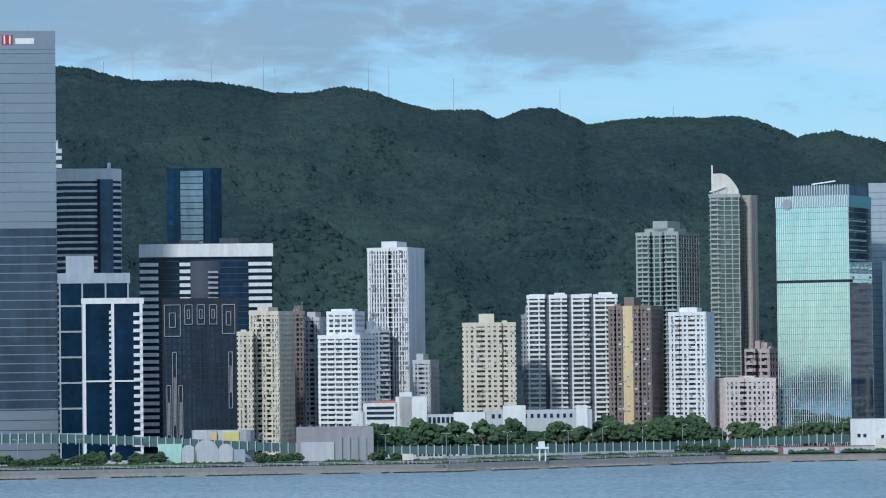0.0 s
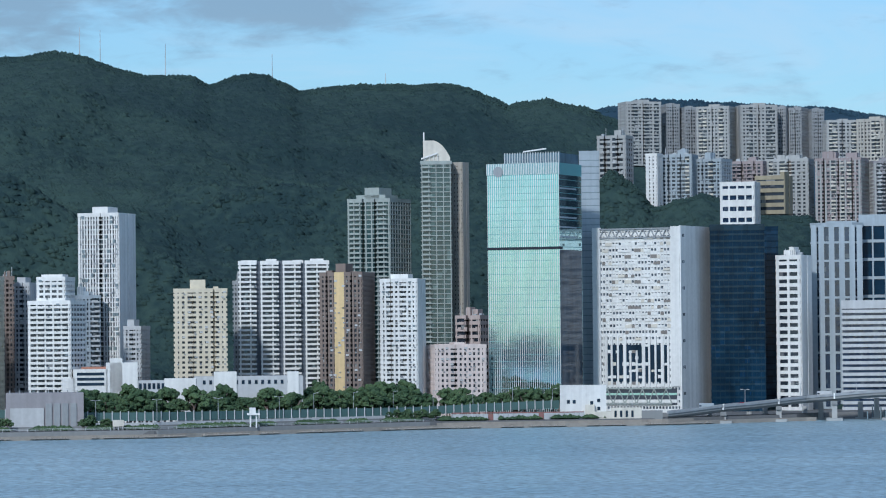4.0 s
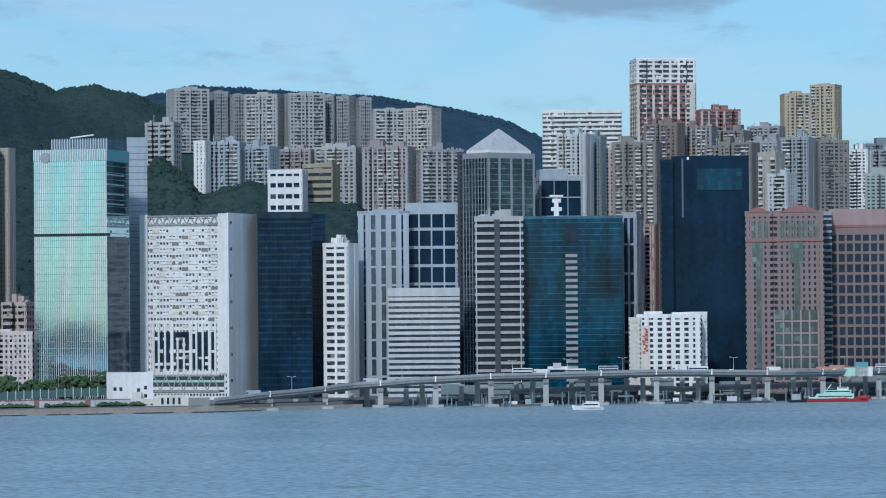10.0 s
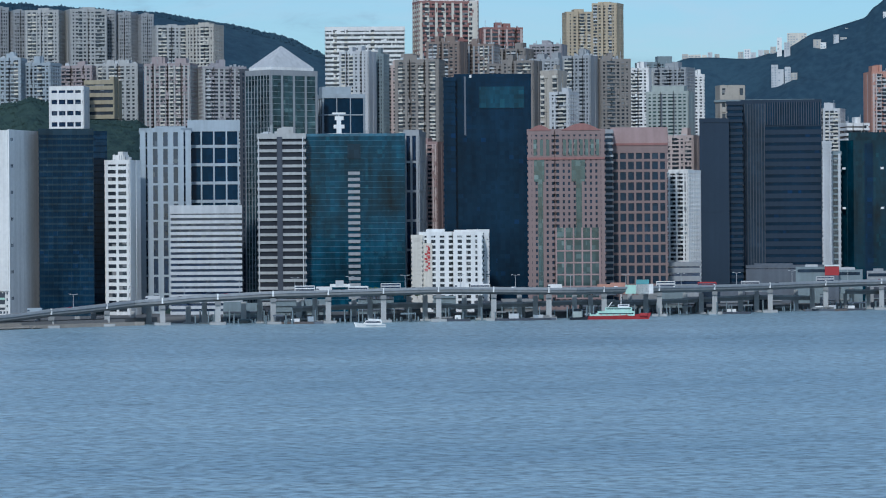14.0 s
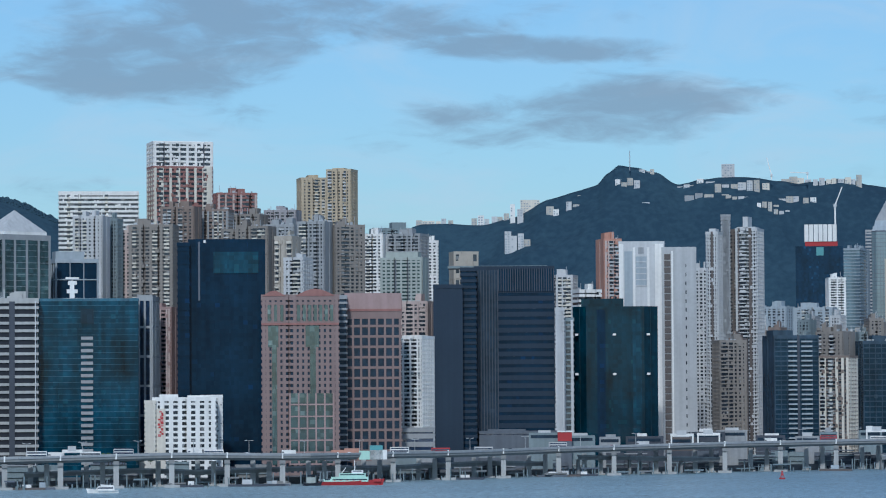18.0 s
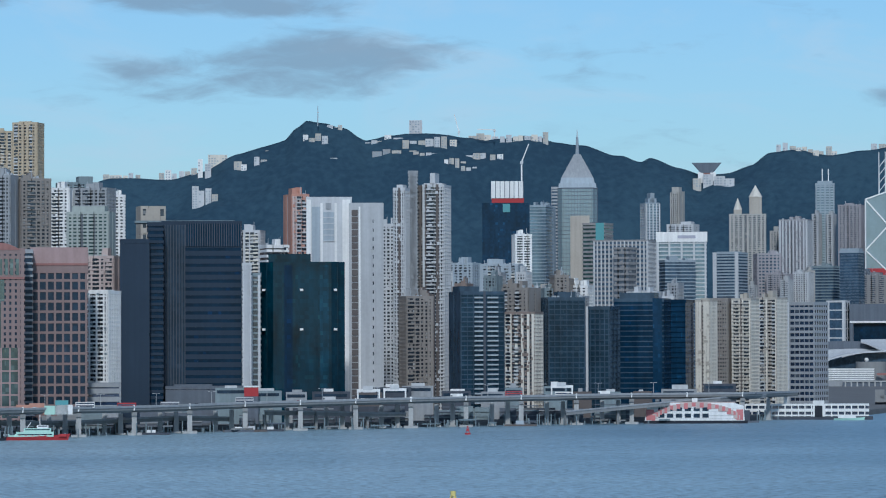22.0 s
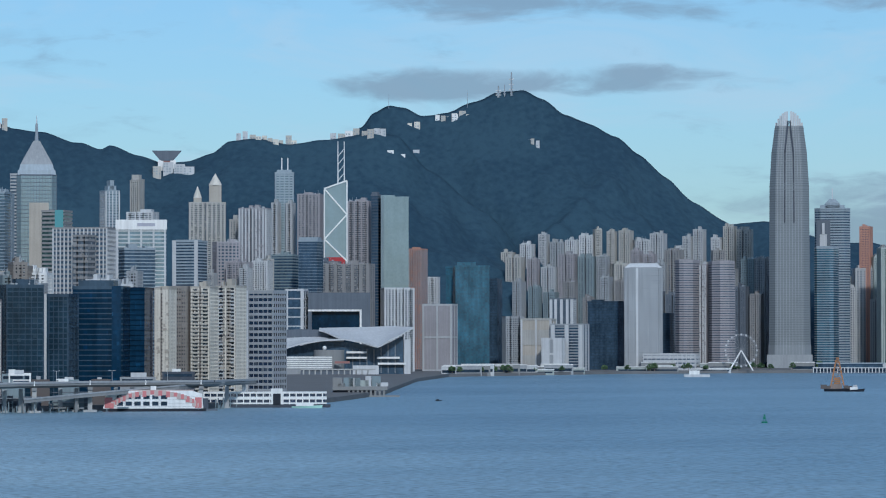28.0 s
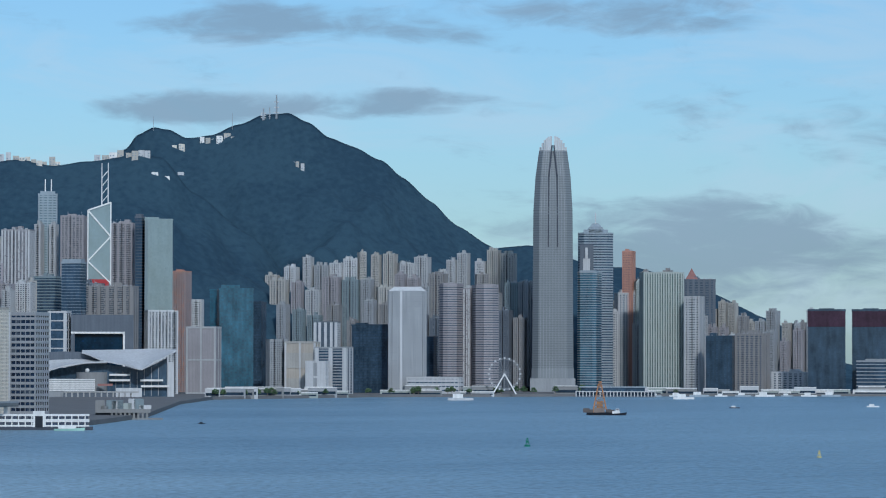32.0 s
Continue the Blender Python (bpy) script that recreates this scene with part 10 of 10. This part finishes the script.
for k in range(4):
    slab_part(ferry, "deck_line", -fl * 0.44, fl * 0.42, 0.08, 0.3, 2.5 + k * 1.9, 2.62 + k * 1.9, "grey")
slab_part(ferry, "roof_rail", -fl * 0.38, fl * 0.38, 0.5, 8, 11.2, 11.7, "rose")
slab_part(ferry, "funnel", -2, 1, 3, 6, 11.7, 13.8, "white")
slab_part(ferry, "stern_frame", fl * 0.46, fl * 0.52, 1, 8, 1.4, 7, "dark")

pier_hall = vessel("ferry_pier", "long white two-storey ferry pier hall", "pier", 29.668, 2105)
pl = lat(pier_hall, 30.674) - lat(pier_hall, 28.704)
slab_part(pier_hall, "base", -pl / 2, pl / 2, 0, 14, -0.5, 1.8, "dark")
for z in (2.0, 5.4):
    slab_part(pier_hall, "gallery_glass", -pl / 2, pl * 0.46, 1, 13, z, z + 3.0, "office")
    slab_part(pier_hall, "gallery_slab", -pl / 2, pl * 0.47, 0, 14, z + 2.6, z + 3.6, "white")
    slab_part(pier_hall, "gallery_rail", -pl / 2, pl * 0.47, 0, 0.3, z, z + 0.9, "white")
for i in range(19):
    x = -pl / 2 + i * pl * 0.052
    slab_part(pier_hall, "column", x - 0.3, x + 0.3, -0.05, 0.6, 1.8, 8.8, "white")
slab_part(pier_hall, "stair_tower", pl * 0.03, pl * 0.12, -0.5, 10, 1.8, 10.8, "white")
slab_part(pier_hall, "dark_gate", pl * 0.045, pl * 0.105, -0.7, 0, 1.8, 8.0, "black")
slab_part(pier_hall, "mast_base", -pl * 0.2, -pl * 0.17, 4, 6, 9, 13, "steel")
boat2 = vessel("moored_boat", "low green and white moored boat", "boat", 30.280, 2088)
s = bmesh.new()
sheer_hull(s, 17, 4, 0.3, 1.0, 0.8)
part("hull", s, "mint", boat2)
slab_part(boat2, "cabin", -6, 4, -1.4, 1.4, 1.2, 2.8, "white")

quay = vessel("quay", "dark concrete quay on piles with roof canopies", "quay", 31.111, 2480)
ql = lat(quay, 31.450) - lat(quay, 30.596)
slab_part(quay, "deck", -ql / 2, ql / 2, 0, 20, 4.5, 7.0, "concrete")
for i in range(9):
    x = -ql / 2 + ql * (0.3 + 0.08 * i)
    slab_part(quay, "pile", x - 0.7, x + 0.7, 0.5, 2, -0.5, 4.5, "concrete")
slab_part(quay, "dark_wall", -ql / 2, ql * 0.3, 3, 18, -0.5, 4.5, "dark")
slab_part(quay, "apron", -ql / 2, ql * 0.72, -6, 8, -0.5, 1.0, "concrete")
rnd = random.Random(12)
for i in range(9):
    x = -ql / 2 + ql * 0.1 * i
    slab_part(quay, "roof_canopy", x, x + rnd.uniform(4, 9), 5, 14, 7, 7 + rnd.uniform(2, 8), rnd.choice(("pale", "sage", "concrete", "mid", "stone")))

# red hulled work ship under the road
ship = vessel("work_ship", "red hulled work ship with pale green superstructure", "ship", 17.655, 1676)
sl = lat(ship, 18.165) - lat(ship, 17.171)
s = bmesh.new()
sheer_hull(s, sl, 5, 0.4, 1.5, 1.4)
part("hull", s, "red", ship)
slab_part(ship, "bow_block", sl * 0.36, sl * 0.48, -2, 2, 1.6, 2.8, "red")
for x0, x1, z0, z1 in ((-0.3, 0.28, 1.6, 3.8), (-0.18, 0.24, 3.8, 5.4), (0.02, 0.2, 5.4, 6.8), (-0.42, -0.3, 1.6, 2.8)):
    slab_part(ship, "deck_house", x0 * sl, x1 * sl, -2, 2, z0, z1, "mint" if z0 < 5 else "white")
    slab_part(ship, "port_light_band", (x0 + 0.02) * sl, (x1 - 0.02) * sl, -2.05, -1.9, z0 + 0.8, z0 + 1.25, "smoke")
for k in range(5):
    slab_part(ship, "life_ring", (-0.26 + 0.1 * k) * sl, (-0.235 + 0.1 * k) * sl, -2.12, -2.0, 2.0, 2.3, "coral")
s = bmesh.new()
strut(s, (2, 0, 6), (2, 0, 11.5), 0.15)
strut(s, (-6, 0, 3), (-2, 0, 8), 0.15)
part("mast", s, "white", ship)
tender = vessel("work_boat", "small pale green work boat with tyres", "boat", 17.057, 1670)
s = bmesh.new()
sheer_hull(s, 8, 3, 0.3, 1.0, 0.8)
part("hull", s, "black", tender)
slab_part(tender, "wheelhouse", -2.5, 1.5, -1, 1, 1.2, 3.8, "sage")

motor = vessel("motor_yacht", "white motor yacht with dark windows and a short wake", "yacht", 13.820, 1565)
s = bmesh.new()
sheer_hull(s, 13, 4, 0.3, 1.2, 0.9)
part("hull", s, "white", motor)
motor.rotation_euler.z += radians(180)
profile(motor, "cabin", [(-4.8, 1.2), (3.4, 1.4), (2.0, 2.9), (-4.6, 2.9)], -1.5, 1.5, "white")
profile(motor, "window_band", [(-4.2, 1.9), (2.5, 1.9), (1.9, 2.5), (-4.1, 2.5)], -1.56, 1.56, "office")
profile(motor, "flybridge", [(-4.4, 2.9), (0.8, 2.9), (1.3, 3.7), (-4.4, 3.4)], -1.3, 1.3, "white")
slab_part(motor, "rub_rail", -6.4, 2.0, -2.05, 2.05, 0.75, 0.9, "bluegrey")
slab_part(motor, "canopy", -4.5, 0.2, -1.2, 1.2, 4.2, 4.4, "dark")
s = bmesh.new()
for x in (-4.2, 0):
    strut(s, (x, -1, 3.4), (x, -1, 4.3), 0.06)
strut(s, (1.0, 0, 3.4), (1.0, 0, 5.2), 0.06)
part("canopy_pole", s, "steel", motor)


def buoy(b, d, mat, label, size=1.0):
    e = thing("buoy", label, "buoy", b, d, 0, group="harbour buoys")
    s = bmesh.new()
    ring(s, 0, 0, -0.4, 1.5 * size, 1.5 * size, 1.2 * size, 12)
    part("float", s, mat, e)
    s = bmesh.new()
    for k in range(4):
        a = k * math.pi / 2 + 0.4
        strut(s, (1.0 * size * math.cos(a), 1.0 * size * math.sin(a), 0.8 * size), (0.35 * size * math.cos(a), 0.35 * size * math.sin(a), 3.6 * size), 0.1 * size)
    ring(s, 0, 0, 1.9 * size, 0.8 * size, 0.5 * size, 1.0 * size, 8)
    part("tower_frame", s, mat, e)
    s = bmesh.new()
    ring(s, 0, 0, 3.6 * size, 0.4 * size, 0.4 * size, 0.7 * size, 8)
    part("lantern", s, mat, e)


buoy(24.365, 1752, "red", "red channel buoy with lantern", 0.95)
buoy(37.403, 1719, "green", "green channel buoy with lantern", 0.95)
buoy(41.932, 1542, "lemon", "yellow mooring buoy with lantern", 0.7)
buoy(24.134, 868, "lemon", "yellow channel buoy with lantern", 1.6)

barge = vessel("crane_barge", "dark hulled lighter with an orange crane tower", "barge", 38.552, 2724)
bl = lat(barge, 38.72) - lat(barge, 38.262)
s = bmesh.new()
sheer_hull(s, bl, 9, 0.5, 1.9, 0.7)
part("hull", s, "black", barge)
bh = 25.0
for g in (-1, 1):
    s = bmesh.new()
    strut(s, (g * 5.2 - 1, -2.5, 2), (g * 1.0 - 1, -0.8, bh * 0.92), 0.5)
    strut(s, (g * 5.2 - 1, 2.5, 2), (g * 1.0 - 1, 0.8, bh * 0.92), 0.5)
    part("crane_leg", s, "amber", barge)
s = bmesh.new()
for k in range(6):
    z, q = 4 + k * 3.4, 5.0 - k * 0.72
    strut(s, (-q - 1, -2.2, z), (q - 1, -2.2, z + 1.6), 0.28)
    strut(s, (q - 1, -2.2, z + 1.6), (0.8 - q - 1, -2.0, z + 3.4), 0.28)
part("crane_lattice", s, "brown", barge, kind="stuff")
slab_part(barge, "crane_house", -5.5, 2.5, -3, 3, 1.9, 5.5, "brown")
slab_part(barge, "crane_cab", -3.4, 1.2, -2, 2, 5.5, 10.5, "amber")
slab_part(barge, "crane_head", -2.0, 0.2, -1.2, 1.2, bh * 0.84, bh, "amber")
for x, q in ((-11, 2.4), (-7.4, 1.6), (5.2, 1.8), (8.4, 1.4)):
    slab_part(barge, "deck_gear", x - q, x + q, -3, 2, 1.9, 2.6 + q, "umber")
tug = vessel("harbour_tug", "small black tug with white wheelhouse beside a barge", "tug", 38.80, 2716)
s = bmesh.new()
sheer_hull(s, 13, 5, 0.4, 1.3, 1.0)
part("hull", s, "black", tug)
slab_part(tug, "deck_house", -3.6, 2.2, -1.6, 1.6, 1.3, 3.2, "white")
slab_part(tug, "wheelhouse", -1.2, 1.6, -1.3, 1.3, 3.2, 4.9, "white")
slab_part(tug, "window_band", -1.1, 1.5, -1.36, 1.36, 3.8, 4.4, "office")


def small_boat(t_b, d, length, mat, label="small dark launch under way"):
    e = vessel("launch", label, "boat", t_b, d)
    s = bmesh.new()
    hull(s, length, length * 0.25, -0.3, length * 0.1, 0.3)
    part("hull", s, mat, e)
    slab_part(e, "wheelhouse", -length * 0.3, length * 0.1, -length * 0.1, length * 0.1, length * 0.1, length * 0.25, "white" if mat != "black" else "black")


small_boat(32.335, 2314, 4.5, "black", "small black launch on open water")
small_boat(40.622, 3141, 9, "dark")
small_boat(42.759, 3253, 11, "white", "white launch near the western pier")
small_boat(36.360, 3707, 26, "pale", "long pale ferry off the waterfront")
small_boat(39.834, 3874, 22, "white", "white ferry at the western piers")
for i in range(9):
    b = 39.395 + 0.34 * i
    small_boat(b, shore_at(b) - 25 - 6 * (i % 3), 14 + 4 * (i % 3), "white" if i % 2 else "bluegrey", "moored ferry at the western piers")


# ---------------------------------------------------------------- far waterfront
def ferris():
    d = 4090
    e = thing("ferris_wheel", "large thin white observation wheel on an A frame", "ferris wheel", 37.046, d, LAND)
    r = (lat(e, 37.302) - lat(e, 36.808)) / 2
    zc = 25.52 - LAND
    for rr in (r, r * 0.93):
        s = bmesh.new()
        for i in range(40):
            a, c = 2 * math.pi * i / 40, 2 * math.pi * (i + 1) / 40
            strut(s, (rr * math.cos(a), 0, zc + rr * math.sin(a)), (rr * math.cos(c), 0, zc + rr * math.sin(c)), 0.2)
        part("rim", s, "grey", e)
    s = bmesh.new()
    for i in range(20):
        a = 2 * math.pi * i / 20
        strut(s, (0, 0, zc), (r * math.cos(a), 0, zc + r * math.sin(a)), 0.12)
    part("spoke", s, "grey", e, kind="stuff")
    for g in (-1, 1):
        s = bmesh.new()
        strut(s, (g * 13, -3, 0), (0, -3, zc), 0.75)
        part("leg", s, "white", e)
    for i in range(20):
        a = 2 * math.pi * i / 20
        slab_part(e, "cabin", r * math.cos(a) - 0.9, r * math.cos(a) + 0.9, -0.9, 0.9, zc + r * math.sin(a) - 1.0, zc + r * math.sin(a) + 0.8, "pale")


ferris()
hall = thing("ferry_pier", "long pale two-storey ferry pier on white columns", "pier", 38.77, 4085, 0)
hx0, hx1 = lat(hall, 38.15), lat(hall, 39.40)
slab_part(hall, "base", hx0, hx1, 0, 16, -0.5, 1.6, "slate")
slab_part(hall, "lower_gallery", hx0 + 1, hx1 - 1, 2, 14, 1.6, 6.0, "smoke")
slab_part(hall, "upper_gallery", hx0 + 6, hx1 - 12, 3, 14, 6.6, 10.6, "hazeglass")
slab_part(hall, "deck_slab", hx0, hx1, 0, 16, 5.6, 6.6, "pale")
slab_part(hall, "roof", hx0 + 4, hx1 - 10, 1, 16, 10.6, 11.8, "bluegrey")
for i in range(24):
    x = hx0 + 0.8 + (hx1 - hx0 - 1.6) * i / 23
    slab_part(hall, "column", x - 0.55, x + 0.55, -0.4, 0.8, 0.5, 5.6, "pale")
rnd = random.Random(77)
for i in range(44):
    b = rnd.uniform(32.3, 43)
    e = thing("waterfront_hall", "low pale waterfront hall at the sea wall", "hall", b, shore_at(b) + rnd.uniform(6, 40), 0, group="far waterfront halls")
    w, h = rnd.uniform(14, 46), rnd.uniform(6, 13)
    slab_part(e, "body", -w / 2, w / 2, 0, 12, 0, h, rnd.choice(("pale", "white", "grey", "concrete", "sage")))
    slab_part(e, "window_band", -w * 0.45, w * 0.45, -0.3, 0.2, h * 0.35, h * 0.6, "smoke")
    slab_part(e, "roof_edge", -w * 0.5, w * 0.5, -0.6, 0.4, h - 0.8, h, "white")
for i in range(30):
    b = rnd.uniform(32.3, 40)
    tree(b, shore_at(b) + rnd.uniform(4, 14), 2, rnd.uniform(0.9, 1.5), "dark leafy waterfront tree")

# ---------------------------------------------------------------- the near shore behind the camera, which the mirror glass across the water shows
rnd = random.Random(77)
s = bmesh.new()
box(s, -3000, 3000, -1300, -60, -2, 3)
for k in range(640):
    x, y, w = rnd.uniform(-2900, 2900), -90 - 700 * rnd.random() ** 1.6, rnd.uniform(8, 26)
    if abs(x) < 90 and y > -150:
        continue
    h = rnd.uniform(16, 30) + (rnd.uniform(5, 28) if rnd.random() < 0.2 else 0)
    box(s, x - w, x + w, y - 10, y + 10, 3, h)
tagged(new("backdrop", mesh_of("backdrop", s, "slate")), "grey city blocks on the near shore", "backdrop", kind="structure")
